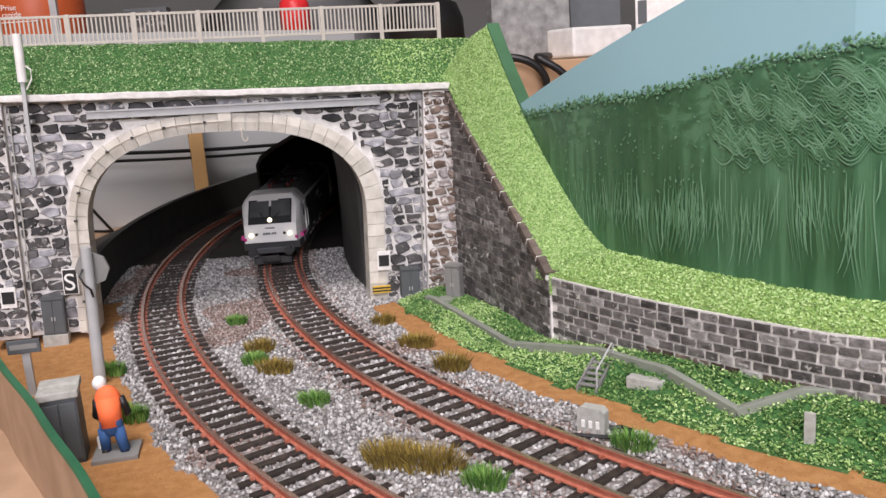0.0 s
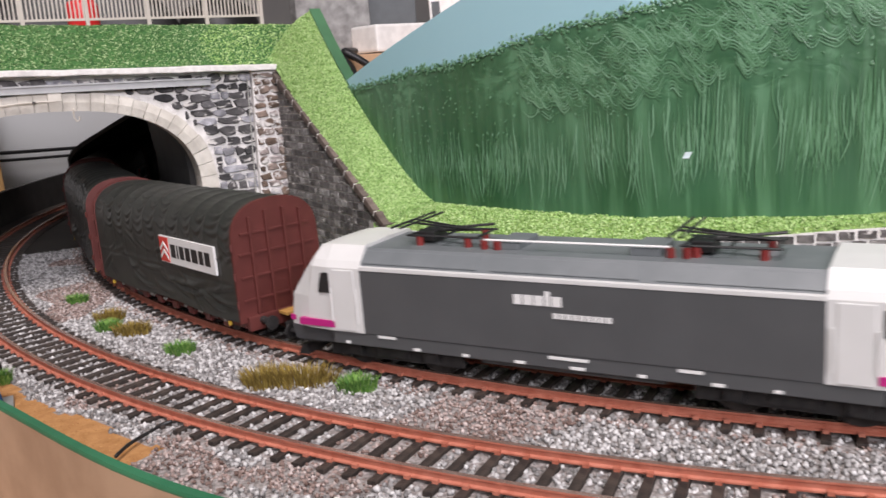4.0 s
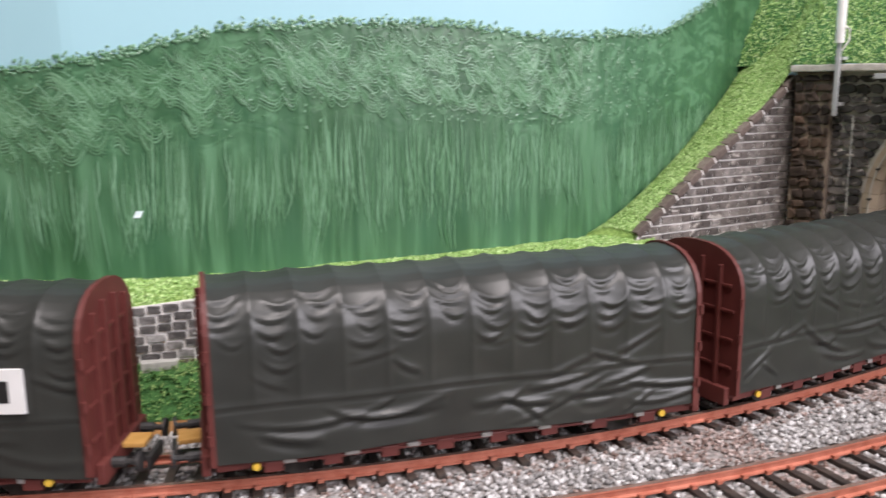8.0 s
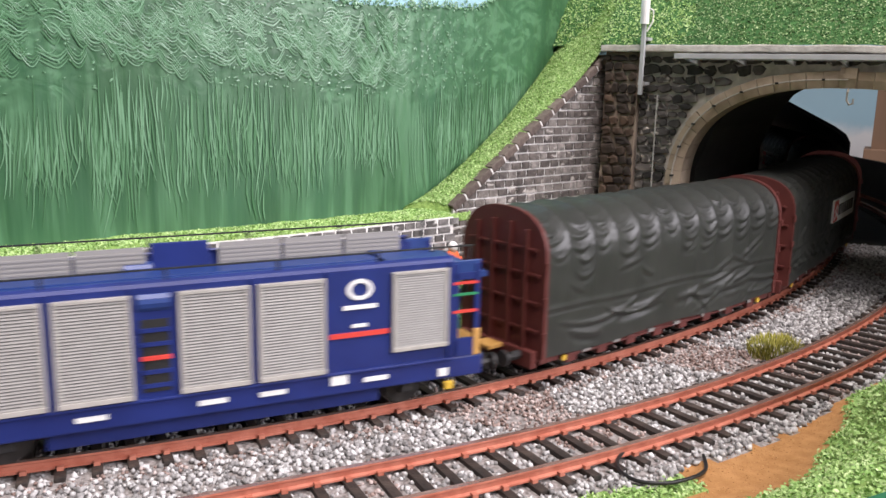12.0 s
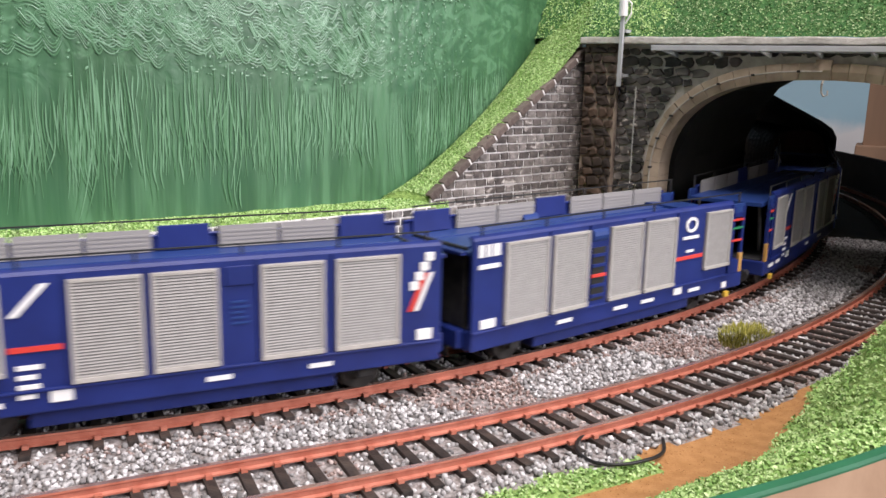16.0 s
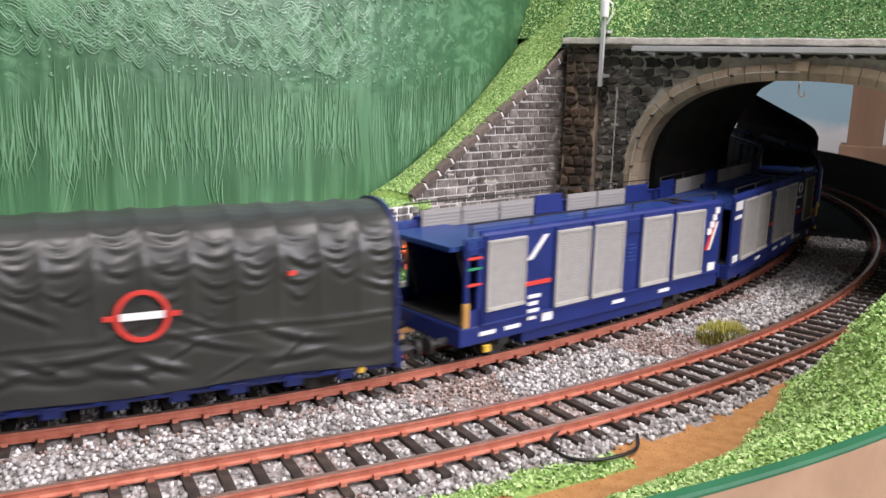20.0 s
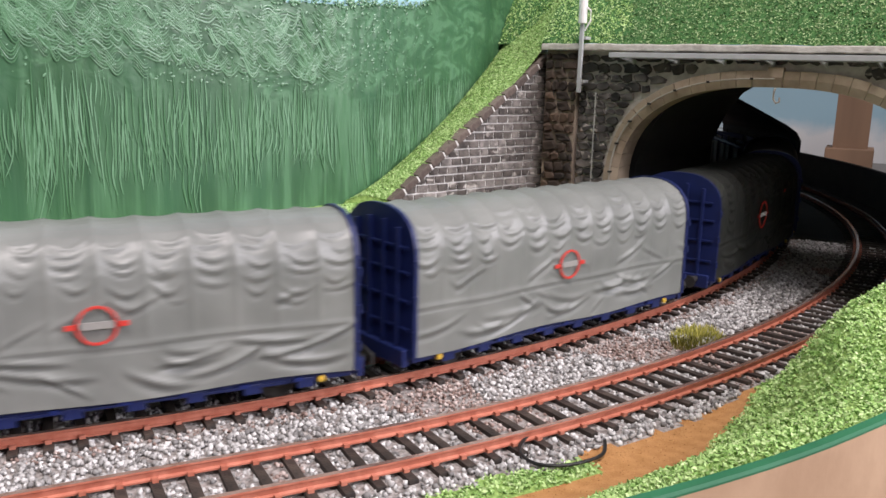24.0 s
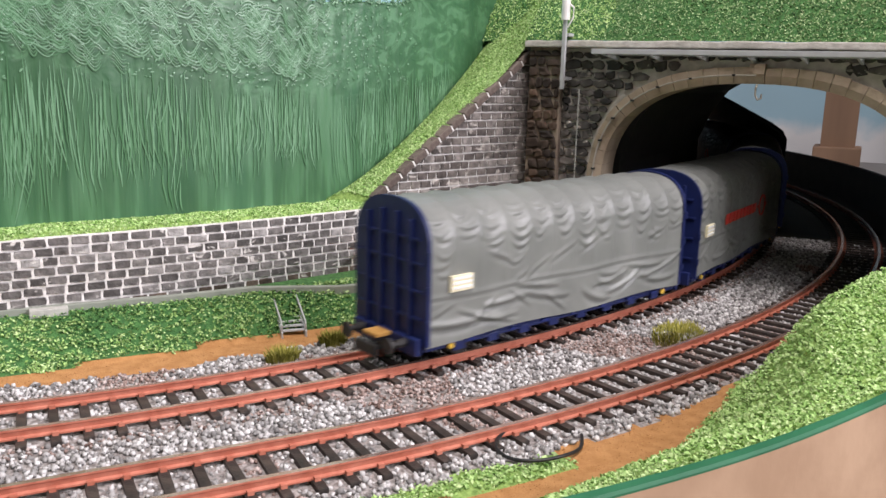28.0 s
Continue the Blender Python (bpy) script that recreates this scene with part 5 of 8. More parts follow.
def build_carrier(kind, label):
    """Two-deck car carrier half: kind X has its open end in front, kind Y behind."""
    L = X_LEN if kind == "X" else Y_LEN
    f = 1 if kind == "X" else -1        # the open end points this way
    t = thing("car_carrier_wagon", label, "wagon", "car carrier wagons")
    x_open, x_shut = f * L / 2, -f * L / 2
    body_end = x_open - f * (0.0090 if kind == "X" else 0.0074)       # side walls stop short of the open end
    lo, hi = min(body_end, x_shut), max(body_end, x_shut)
    one("underframe", BLUE, t, lambda bm: (box(bm, -L / 2, L / 2, -0.0163, 0.0163, 0.0112, 0.0168, 0.0005), box(bm, -L / 2 + 0.028, L / 2 - 0.028, -0.0130, 0.0130, 0.0066, 0.0114, 0.0005)))
    one("lower_deck", DARK, t, lambda bm: box(bm, -L / 2 + 0.001, L / 2 - 0.001, -0.0145, 0.0145, 0.0168, 0.0174, 0.0002))
    for y in (-1, 1):
        def side(bm):
            box(bm, lo, hi, min(y * 0.0152, y * 0.0163), max(y * 0.0152, y * 0.0163), 0.0168, 0.0424)
            vs = [(-0.0163, 0.0424), (-0.0158, 0.0432), (-0.0148, 0.0437), (-0.0144, 0.0433), (-0.0152, 0.0424)]
            a = [bm.verts.new((lo, (p if y < 0 else -p), z)) for p, z in vs]
            b = [bm.verts.new((hi, (p if y < 0 else -p), z)) for p, z in vs]
            for i in range(5):
                bm.faces.new((a[i], a[(i + 1) % 5], b[(i + 1) % 5], b[i]))
            bm.faces.new(a)
            bm.faces.new(b)
            bmesh.ops.recalc_face_normals(bm, faces=bm.faces)
        w = one("side_wall", BLUE, t, side)
        turn = Matrix() if y < 0 else pose(0, 0, 0, 0, 0, 180)
        # louvre panels; x counted from the shut end
        def panel(x0, wd, low):
            a = x_shut + f * x0
            left = min(a, a + f * wd)
            if y > 0:
                left = -(left + wd)
            shared("louvre_panel", LOUVRE, w, turn @ Matrix.LocRotScale((left + 0.0004, -0.0166, low), None, ((wd - 0.0008) / 0.0165, 1, (0.0410 - low) / 0.0246)))
        spots = ((0.0113, 0.0180), (0.0303, 0.0164), (0.0559, 0.0167), (0.0736, 0.0170), (0.1071, 0.0161)) if kind == "X" else ((0.0115, 0.0180), (0.0316, 0.0166), (0.0572, 0.0158), (0.0740, 0.0162), (0.1026, 0.0160))
        for x0, wd in spots:
            panel(x0, wd, 0.0174 if x0 < 0.1 else 0.0206)
        # the bay between the panels: a ladder under a curved plate, or a plain field with small print
        ba = x_shut + f * (spots[1][0] + spots[1][1])
        bb = x_shut + f * spots[2][0]
        b0, b1 = min(ba, bb), max(ba, bb)
        yo, yi = y * 0.0166, y * 0.0160
        if kind == "X":
            # no hollow here: a black sheet on the wall paints the shade behind the rungs
            rec = one("ladder_recess", INK, w, lambda bm: box(bm, b0 + 0.0016, b1 - 0.0016, min(yo, yi), max(yo, yi), 0.0185, 0.0352), "black sheet painted as the shade behind the ladder")
            for i in range(5):
                one("rung", RED if i == 2 else BLUE, rec, lambda bm: box(bm, b0 + 0.0014, b1 - 0.0014, min(y * 0.0171, y * 0.0165), max(y * 0.0171, y * 0.0165), 0.0196 + i * 0.0032, 0.0205 + i * 0.0032))
            one("curved_plate", BLUE_TOP, w, lambda bm: rod(bm, (b0 + 0.0012, y * 0.0150, 0.0390), (b1 - 0.0012, y * 0.0150, 0.0390), 0.0024, 14))
        else:
            one("print_bar", BLUE_TOP, w, lambda bm: [box(bm, b0 + 0.0024, b1 - 0.0022 - 0.0007 * (i % 3), min(yo, yi), max(yo, yi), 0.0270 + i * 0.0013, 0.0275 + i * 0.0013) for i in range(5)], "small pale print as plain bars")
            one("field_plate", BLUE, w, lambda bm: box(bm, b0 + 0.0012, b1 - 0.0012, min(y * 0.0168, y * 0.0160), max(y * 0.0168, y * 0.0160), 0.0365, 0.0412, 0.0002))
        for x0, wd in spots:
            a = x_shut + f * (x0 + wd)
            one("side_rib", BLUE, w, lambda bm: box(bm, a + f * 0.0001 - 0.0003, a + f * 0.0001 + 0.0003, min(y * 0.0169, y * 0.0160), max(y * 0.0169, y * 0.0160), 0.0168, 0.0424))
        one("bottom_rail", BLUE, w, lambda bm: box(bm, lo, hi, min(y * 0.0170, y * 0.0160), max(y * 0.0170, y * 0.0160), 0.0163, 0.0170, 0.0002))
        # writing and stripes as plain marks
        if y < 0:
            sx = x_shut
            if kind == "X":
                one("print_bar", PALE, w, lambda bm: (print_bars(bm, sx + 0.0018, 0.0378, (0.0020, 0.0016, 0.0026), 0.0034, 0.0008, -0.0165), box(bm, sx + 0.0018, sx + 0.0095, -0.0167, -0.0163, 0.0345, 0.0357), box(bm, sx + 0.0030, sx + 0.0085, -0.0167, -0.0163, 0.0175, 0.0200)), "white lettering as plain bars")
                one("ring_emblem", PALE, w, lambda bm: (ring(bm, sx + 0.0990, 0.0375, 0.0026, 0.0009, -0.0166, 24, 1.3), box(bm, sx + 0.0947, sx + 0.1034, -0.0167, -0.0163, 0.0326, 0.0336), box(bm, sx + 0.0969, sx + 0.1009, -0.0167, -0.0163, 0.0280, 0.0288)), "white oval emblem")
                one("red_stripe", RED, w, lambda bm: box(bm, sx + 0.0912, sx + 0.1066, -0.0167, -0.0163, 0.0256, 0.0268))
                one("data_panel", PALE, w, lambda bm: (box(bm, sx + 0.0915, sx + 0.0958, -0.0167, -0.0163, 0.0138, 0.0164), [box(bm, sx + x, sx + x + 0.0065, -0.0167, -0.0161, 0.0136, 0.0147) for x in (0.034, 0.060, 0.074, 0.100)], box(bm, sx + 0.1205, sx + 0.1232, -0.0167, -0.0161, 0.0122, 0.0142)))
            else:
                one("slash_mark", PALE, w, lambda bm: [setattr(v.co, "x", v.co.x + (v.co.z - 0.0335) * 0.95) for v in box(bm, sx - 0.1018, sx - 0.1000, -0.0167, -0.0163, 0.0335, 0.0405)])
                one("slogan_stripe", RED, w, lambda bm: [setattr(v.co, "x", v.co.x + (v.co.z - 0.0255) * 0.42) for v in box(bm, sx - 0.0096, sx - 0.0082, -0.0167, -0.0163, 0.0255, 0.0355)], "slanting red stripe")
                one("slogan_bar", PALE, w, lambda bm: ([setattr(v.co, "x", v.co.x + (v.co.z - 0.0255) * 0.42) for v in box(bm, sx - 0.0078, sx - 0.0066, -0.0167, -0.0163, 0.0255, 0.0355)], [box(bm, sx - 0.0090 + i * 0.0014, sx - 0.0066 + i * 0.0014, -0.0168, -0.0163, 0.0312 + i * 0.0025, 0.0334 + i * 0.0025) for i in range(4)], box(bm, sx - 0.0070, sx - 0.0026, -0.0167, -0.0163, 0.0175, 0.0204)), "white lettering as plain bars")
                one("red_stripe", RED, w, lambda bm: box(bm, sx - 0.1022, sx - 0.0914, -0.0167, -0.0163, 0.0256, 0.0268))
                one("data_panel", PALE, w, lambda bm: ([box(bm, sx - 0.1008, sx - 0.1008 + wd, -0.0167, -0.0161, 0.0150 + i * 0.0022, 0.0160 + i * 0.0022) for i, wd in enumerate((0.0035, 0.0045, 0.004, 0.005))], box(bm, sx - 0.0945, sx - 0.0900, -0.0167, -0.0161, 0.0136, 0.0164), [box(bm, sx - x, sx - x + 0.006, -0.0167, -0.0161, 0.0136, 0.0147) for x in (0.120, 0.110, 0.061, 0.036)]))
        # open end: frame, green and red marks, ochre guard
        xa, xb = min(body_end, x_open - f * 0.002), max(body_end, x_open - f * 0.002)
        one("end_frame", BLUE, t, lambda bm: ([box(bm, x - 0.0007, x + 0.0007, y * 0.0158 - 0.0006, y * 0.0158 + 0.0006, 0.0168, 0.0415) for x in (body_end + f * 0.0008, x_open - f * 0.0020)], box(bm, xa, xb, y * 0.0158 - 0.0006, y * 0.0158 + 0.0006, 0.0375, 0.0392), box(bm, xa, xb - 0.0, y * 0.0158 - 0.0006, y * 0.0158 + 0.0006, 0.0168, 0.0215)))
        one("red_rail", RED, t, lambda bm: (box(bm, xa, xb, y * 0.0162 - 0.0003, y * 0.0162 + 0.0003, 0.0362, 0.0369), box(bm, xa, xb, y * 0.0162 - 0.0003, y * 0.0162 + 0.0003, 0.0286, 0.0293)), "red marking rail")
        one("guard_plate", OCHRE, t, lambda bm: box(bm, x_open - f * 0.0020 - 0.0010, x_open - f * 0.0020 + 0.0010, y * 0.0160 - 0.0006, y * 0.0160 + 0.0006, 0.0168, 0.0240, 0.0002), "ochre guard plate")
        # railing of the upper deck: wires on posts, and on the far side perforated panels between blue plates
        zr = 0.0474 if y > 0 else 0.0460
        r = one("railing_wire", INK, t, lambda bm: rod(bm, (-L / 2 + 0.003, y * 0.0150, zr), (L / 2 - 0.003, y * 0.0150, zr), 0.00025, 5))
        for i in range(6):
            shared("railing_post", POST, r, Matrix.LocRotScale((-L / 2 + 0.004 + (L - 0.008) * i / 5, y * 0.0150, 0.0425), None, (1, 1, (zr - 0.0425) / 0.0085)))
        if y > 0:
            n = 7
            for i in range(n):
                a = lo + 0.002 + (hi - lo - 0.004) * i / n
                wd = (hi - lo - 0.004) / n
                if i in ((3, n - 1) if f < 0 else (0, 3)):
                    one("rail_plate", BLUE, t, lambda bm: box(bm, a + 0.001, a + wd - 0.002, 0.0143, 0.0149, 0.0394, 0.0460, 0.0002), "solid blue plate in the railing")
                else:
                    shared("railing_panel", FENCE_PANEL, t, Matrix.LocRotScale((a + 0.0004, 0.0141, 0.0394), None, (wd - 0.0008, 1, 1)))
    one("upper_deck", BLUE_TOP, t, lambda bm: (box(bm, lo, hi, -0.0151, 0.0151, 0.0382, 0.0392, 0.0002), [box(bm, lo + 0.002, hi - 0.002, y - 0.0022, y + 0.0022, 0.0391, 0.0396, 0.0001) for y in (-0.0075, 0.0075)]))
    # the hinged end of the upper deck
    def flap(bm):
        a = body_end - f * 0.012
        tip = x_open + f * (0.002 if kind == "X" else 0.0025)
        drop = 0.0015 if kind == "X" else 0.0
        pts = [(a, 0.0388), (tip, 0.0386 - drop), (tip, 0.0400 - drop), (a, 0.0402)]
        prism(bm, pts, -0.0140, 0.0140)
        bmesh.ops.recalc_face_normals(bm, faces=bm.faces)
    one("deck_flap", BLUE_TOP, t, flap)
    for y in (-1, 1):
        one("guard_wing", BLUE_TOP, t, lambda bm: box(bm, min(body_end, x_open - f * 0.001), max(body_end, x_open - f * 0.001), y * 0.0157 - 0.0004, y * 0.0157 + 0.0004, 0.0372, 0.0424, 0.0002))
        one("marker_rail", P_MARK, t, lambda bm: box(bm, min(body_end, x_open - f * 0.002), max(body_end, x_open - f * 0.002), y * 0.0162 - 0.0003, y * 0.0162 + 0.0003, 0.0332, 0.0338), "green marking rail")
    one("deck_brace", DARK, t, lambda bm: [rod(bm, (body_end, y * 0.012, 0.020), (x_open - f * 0.002, y * 0.012, 0.039), 0.0007, 6) for y in (-1, 1)])
    # solid black plate; its colour stands in for the shade of an open end
    one("end_wall", DARK, t, lambda bm: box(bm, x_shut + f * 0.0015 - 0.0006, x_shut + f * 0.0015 + 0.0006, -0.0120, 0.0120, 0.0172, 0.0400, 0.0002), "black plate painted as the shaded end opening")
    for k in (-1, 1):
        shared("wheelset", WHEELSET, t, pose(k * (L / 2 - 0.020), 0, 0.0093))
        for y in (-0.0115, 0.0115):
            shared("axle_guard", GUARD, t, pose(k * (L / 2 - 0.020), y, 0.0094, 0, 0, 0 if y < 0 else 180))
        shared("coupling", COUPLING, t, pose(k * L / 2, 0, 0.0085, 0, 0, 0 if k > 0 else 180))
    for y in (-0.0100, 0.0100):
        shared("buffer", BUFFER, t, pose(x_open, y, 0.0118, 0, 0, 0 if f > 0 else 180))
    if f > 0:
        one("crossing_plate", OCHRE, t, lambda bm: box(bm, x_open - 0.002, x_open + 0.005, -0.005, 0.005, 0.0160, 0.0170, 0.0003), "ochre crossing plate")
    one("gangway", BLUE, t, lambda bm: (box(bm, min(x_shut, x_shut - f * 0.0024), max(x_shut, x_shut - f * 0.0024), -0.0130, 0.0130, 0.0120, 0.0172, 0.0003), box(bm, min(x_shut, x_shut - f * 0.0024), max(x_shut, x_shut - f * 0.0024), -0.0140, 0.0140, 0.0384, 0.0394, 0.0002)))
    one("brake_handle", YELLOW, t, lambda bm: box(bm, x_open - f * 0.010 - 0.0012, x_open - f * 0.010 + 0.0012, -0.0172, -0.0160, 0.0085, 0.0105, 0.0002), "yellow brake handle")
    return t


# ---- the locomotive ----
LOCO = 0.1845


def build_loco():
    t = thing("electric_locomotive", "white and dark grey electric locomotive with a magenta stripe", "locomotive")
    H = LOCO / 2
    # outline from above the rails: side section of the middle: (y, z)
    sec = [(-0.0172, 0.0145), (-0.0172, 0.0372), (-0.0155, 0.0392), (-0.0118, 0.0440), (0.0118, 0.0440), (0.0155, 0.0392), (0.0172, 0.0372), (0.0172, 0.0145)]

    def loft(bm, xs, secs, mi=0, caps=True):
        rings_ = [[bm.verts.new((x, y, z)) for y, z in s] for x, s in zip(xs, secs)]
        n = len(secs[0])
        for a, b in zip(rings_, rings_[1:]):
            for i in range(n):
                bm.faces.new((a[i], a[(i + 1) % n], b[(i + 1) % n], b[i])).material_index = mi
        if caps:
            bm.faces.new(rings_[0][::-1])
            bm.faces.new(rings_[-1])
        bmesh.ops.recalc_face_normals(bm, faces=bm.faces)

    mid = H - 0.0295
    one("body_side", GREY_PAINT, t, lambda bm: box(bm, -mid, mid, -0.0172, 0.0172, 0.0145, 0.0366, 0.0002), "plain dark grey body")
    one("waist_line", WHITE_PAINT, t, lambda bm: box(bm, -mid, mid, -0.0174, 0.0174, 0.0366, 0.0380, 0.0002), "white line below the roof")
    one("roof", ROOF_GREY, t, lambda bm: (loft(bm, (-mid, mid), [[(-0.0160, 0.0380), (-0.0118, 0.0432), (0.0118, 0.0432), (0.0160, 0.0380)]] * 2),))
    for i, x in enumerate((-0.045, 0.0, 0.045)):
        for y in (-1, 1):
            one("roof_hatch", ROOF_GREY, t, lambda bm: [setattr(v, "co", Vector((v.co.x, y * (0.0152 - (v.co.z - 0.0388) * 0.86), v.co.z)) + Vector((0, y * 0.0006 * (1 if abs(v.co.y) > 0.5 else -1), 0))) for v in box(bm, x - 0.0205, x + 0.0205, 0.0, 1.0, 0.0388, 0.0424)])
    for f in (-1, 1):
        xs = [mid, mid + 0.012, H - 0.0085, H - 0.0040, H - 0.0015, H]
        secs = []
        for x in xs:
            k = max(0.0, (x - mid - 0.012) / (H - mid - 0.012))
            w = 0.0173 - 0.0028 * k ** 2
            top = 0.0442 - 0.0010 * k
            secs.append((w, top, k))

        def cab(bm):
            rr = []
            for (w, top, k), x in zip(secs, xs):
                # the nose slopes back towards the roof
                def back(z):
                    return x if k < 0.25 else mid + (x - mid) * (1 - 0.44 * k * smoothstep(0.020, 0.047, z))
                pr = [(-w, 0.0145), (-w, 0.0260), (-w, 0.0372), (-w * 0.93, 0.0395), (-w * 0.72, top), (0, top + 0.0003), (w * 0.72, top), (w * 0.93, 0.0395), (w, 0.0372), (w, 0.0260), (w, 0.0145)]
                rr.append([bm.verts.new((f * back(z), y, z)) for y, z in pr])
            n = len(rr[0])
            for a, b in zip(rr, rr[1:]):
                for i in range(n):
                    bm.faces.new((a[i], a[(i + 1) % n], b[(i + 1) % n], b[i]))
            bm.faces.new(rr[0])
            bm.faces.new(rr[-1])
            bmesh.ops.recalc_face_normals(bm, faces=bm.faces)
        cabin = one("cab", WHITE_PAINT, t, cab, "white streamlined driver's cab")
        # windscreen on the sloping nose
        def nose(z, out=0.0004):
            return mid + (H - mid) * (1 - 0.44 * smoothstep(0.020, 0.047, z)) + out

        def screen(bm, y0, y1, z0, z1, out):
            rr = []
            for i in range(7):
                z = z0 + (z1 - z0) * i / 6
                rr.append([(f * nose(z, out), y0, z), (f * nose(z, out), y1, z)])
            vr = grid(bm, rr)
            bmesh.ops.solidify(bm, geom=bm.faces[:], thickness=0.0004)
        one("windscreen_surround", GLASS_DARK, cabin, lambda bm: screen(bm, -0.0122, 0.0122, 0.0262, 0.0404, 0.0003))
        for y in (-1, 1):
            pane = one("windscreen", GLASS_GREY, cabin, lambda bm: screen(bm, min(y * 0.0006, y * 0.0114), max(y * 0.0006, y * 0.0114), 0.0305, 0.0397, 0.0007), "dark glass windscreen pane")
            one("wiper", INK, pane, lambda bm: rod(bm, (f * nose(0.0295, 0.0011), y * 0.0025, 0.0295), (f * nose(0.0335, 0.0014), y * 0.0062, 0.0335), 0.0002, 5))
            lamp = one("headlamp", LAMP_ON if f > 0 else TAIL_ON, cabin, lambda bm: rod(bm, (f * (nose(0.0195) - 0.001), y * 0.0108, 0.0195), (f * (nose(0.0195) + 0.0003), y * 0.0108, 0.0195), 0.0011, 12), "round headlamp")
            one("tail_lamp", DARK, cabin, lambda bm: rod(bm, (f * (nose(0.0195) - 0.001), y * 0.0078, 0.0200), (f * (nose(0.0195) + 0.0002), y * 0.0078, 0.0200), 0.0008, 10), "dark tail lamp")
            one("corner_mark", PINK, cabin, lambda bm: box(bm, min(f * (H - 0.0055), f * (H + 0.0002)), max(f * (H - 0.0055), f * (H + 0.0002)), y * 0.0143 - 0.0007, y * 0.0143 + 0.0007, 0.0160, 0.0179))
            one("side_window", INK, cabin, lambda bm: prism(bm, [(f * (mid + 0.0114), 0.0281), (f * (mid + 0.0157), 0.0281), (f * (mid + 0.0153), 0.0305), (f * (mid + 0.0141), 0.0348), (f * (mid + 0.0134), 0.0353), (f * (mid + 0.0114), 0.0352)], y * 0.0172 - 0.0003, y * 0.0172 + 0.0004), "dark side window")
            one("cab_door", WHITE_PAINT, cabin, lambda bm: box(bm, min(f * (mid + 0.0022), f * (mid + 0.0098)), max(f * (mid + 0.0022), f * (mid + 0.0098)), y * 0.0172 - 0.0004, y * 0.0172 + 0.0004, 0.0150, 0.0365, 0.0002))
            one("handrail", PALE, cabin, lambda bm: [rod(bm, (f * x, y * 0.0180, 0.0180), (f * x, y * 0.0180, 0.0300), 0.00025, 5) for x in (mid + 0.0014, mid + 0.0106)])
            one("magenta_stripe", PINK, cabin, lambda bm: prism(bm, [(f * (mid + 0.0107), 0.0157), (f * (H - 0.0052), 0.0157), (f * (H - 0.0054), 0.0181), (f * (mid + 0.0107), 0.0181)], y * 0.0166 - 0.0010, y * 0.0166 + 0.0010))
        one("top_lamp", LAMP_ON if f > 0 else PALE, cabin, lambda bm: rod(bm, (f * (nose(0.0285) - 0.001), 0, 0.0285), (f * (nose(0.0285) + 0.0008), 0, 0.0285), 0.0012, 12), "round centre headlamp")
        one("number_bars", ROOF_GREY, cabin, lambda bm: ([box(bm, min(f * nose(0.0205, 0.0), f * nose(0.0205, 0.0004)), max(f * nose(0.0205, 0.0), f * nose(0.0205, 0.0004)), y, y + 0.0011, 0.0196, 0.0208) for y in (-0.0040, -0.0026, -0.0012, 0.0008, 0.0022)], [box(bm, min(f * nose(0.0238, 0.0), f * nose(0.0238, 0.0005)), max(f * nose(0.0238, 0.0), f * nose(0.0238, 0.0005)), -0.0026, 0.0026, 0.0234, 0.0241)]), "grey marks as plain bars")
        one("apron", SKIRT, t, lambda bm: (prism(bm, [(f * (mid + 0.0122), 0.0086), (f * (H - 0.002), 0.0086), (f * (H - 0.0008), 0.0146), (f * (mid + 0.0122), 0.0146)], -0.0158, 0.0158), box(bm, min(f * (H - 0.010), f * (H - 0.001)), max(f * (H - 0.010), f * (H - 0.001)), -0.0120, 0.0120, 0.0055, 0.0100, 0.0006)), "dark grey front apron")
        for y in (-0.0100, 0.0100):
            shared("buffer", BUFFER, t, pose(f * (H - 0.0010), y, 0.0118, 0, 0, 0 if f > 0 else 180))
        shared("coupling", COUPLING, t, pose(f * (H - 0.002), 0, 0.0075, 0, 0, 0 if f > 0 else 180))
        one("snow_plough", DARK, t, lambda bm: prism(bm, [(f * (H - 0.0015), 0.0045), (f * (H + 0.0025), 0.0045), (f * (H + 0.0005), 0.0080), (f * (H - 0.0015), 0.0080)], -0.0105, 0.0105))
        # bogie with two axles
        bg = one("bogie", DARK, t, lambda bm: (box(bm, f * 0.056 - 0.0235, f * 0.056 + 0.0235, -0.0125, -0.0108, 0.0068, 0.0120, 0.0006), box(bm, f * 0.056 - 0.0235, f * 0.056 + 0.0235, 0.0108, 0.0125, 0.0068, 0.0120, 0.0006), box(bm, f * 0.056 - 0.006, f * 0.056 + 0.006, -0.0135, 0.0135, 0.0080, 0.0118, 0.0006)))
        for dx in (-0.0135, 0.0135):
            shared("wheelset", WHEELSET, bg, Matrix.LocRotScale((f * 0.056 + dx, 0, 0.0037 + 0.0070), None, (1.25, 1, 1.25)))
            for y in (-1, 1):
                one("axle_box", DARK, bg, lambda bm: box(bm, f * 0.056 + dx - 0.0025, f * 0.056 + dx + 0.0025, y * 0.0132 - 0.0008, y * 0.0132 + 0.0008, 0.0078, 0.0120, 0.0004))
        # pantograph
        px = f * 0.040
        pg = one("pantograph", INK, t, lambda bm: box(bm, px - 0.010, px - 0.004, -0.004, 0.004, 0.0440, 0.0475, 0.0004), "folded black pantograph")
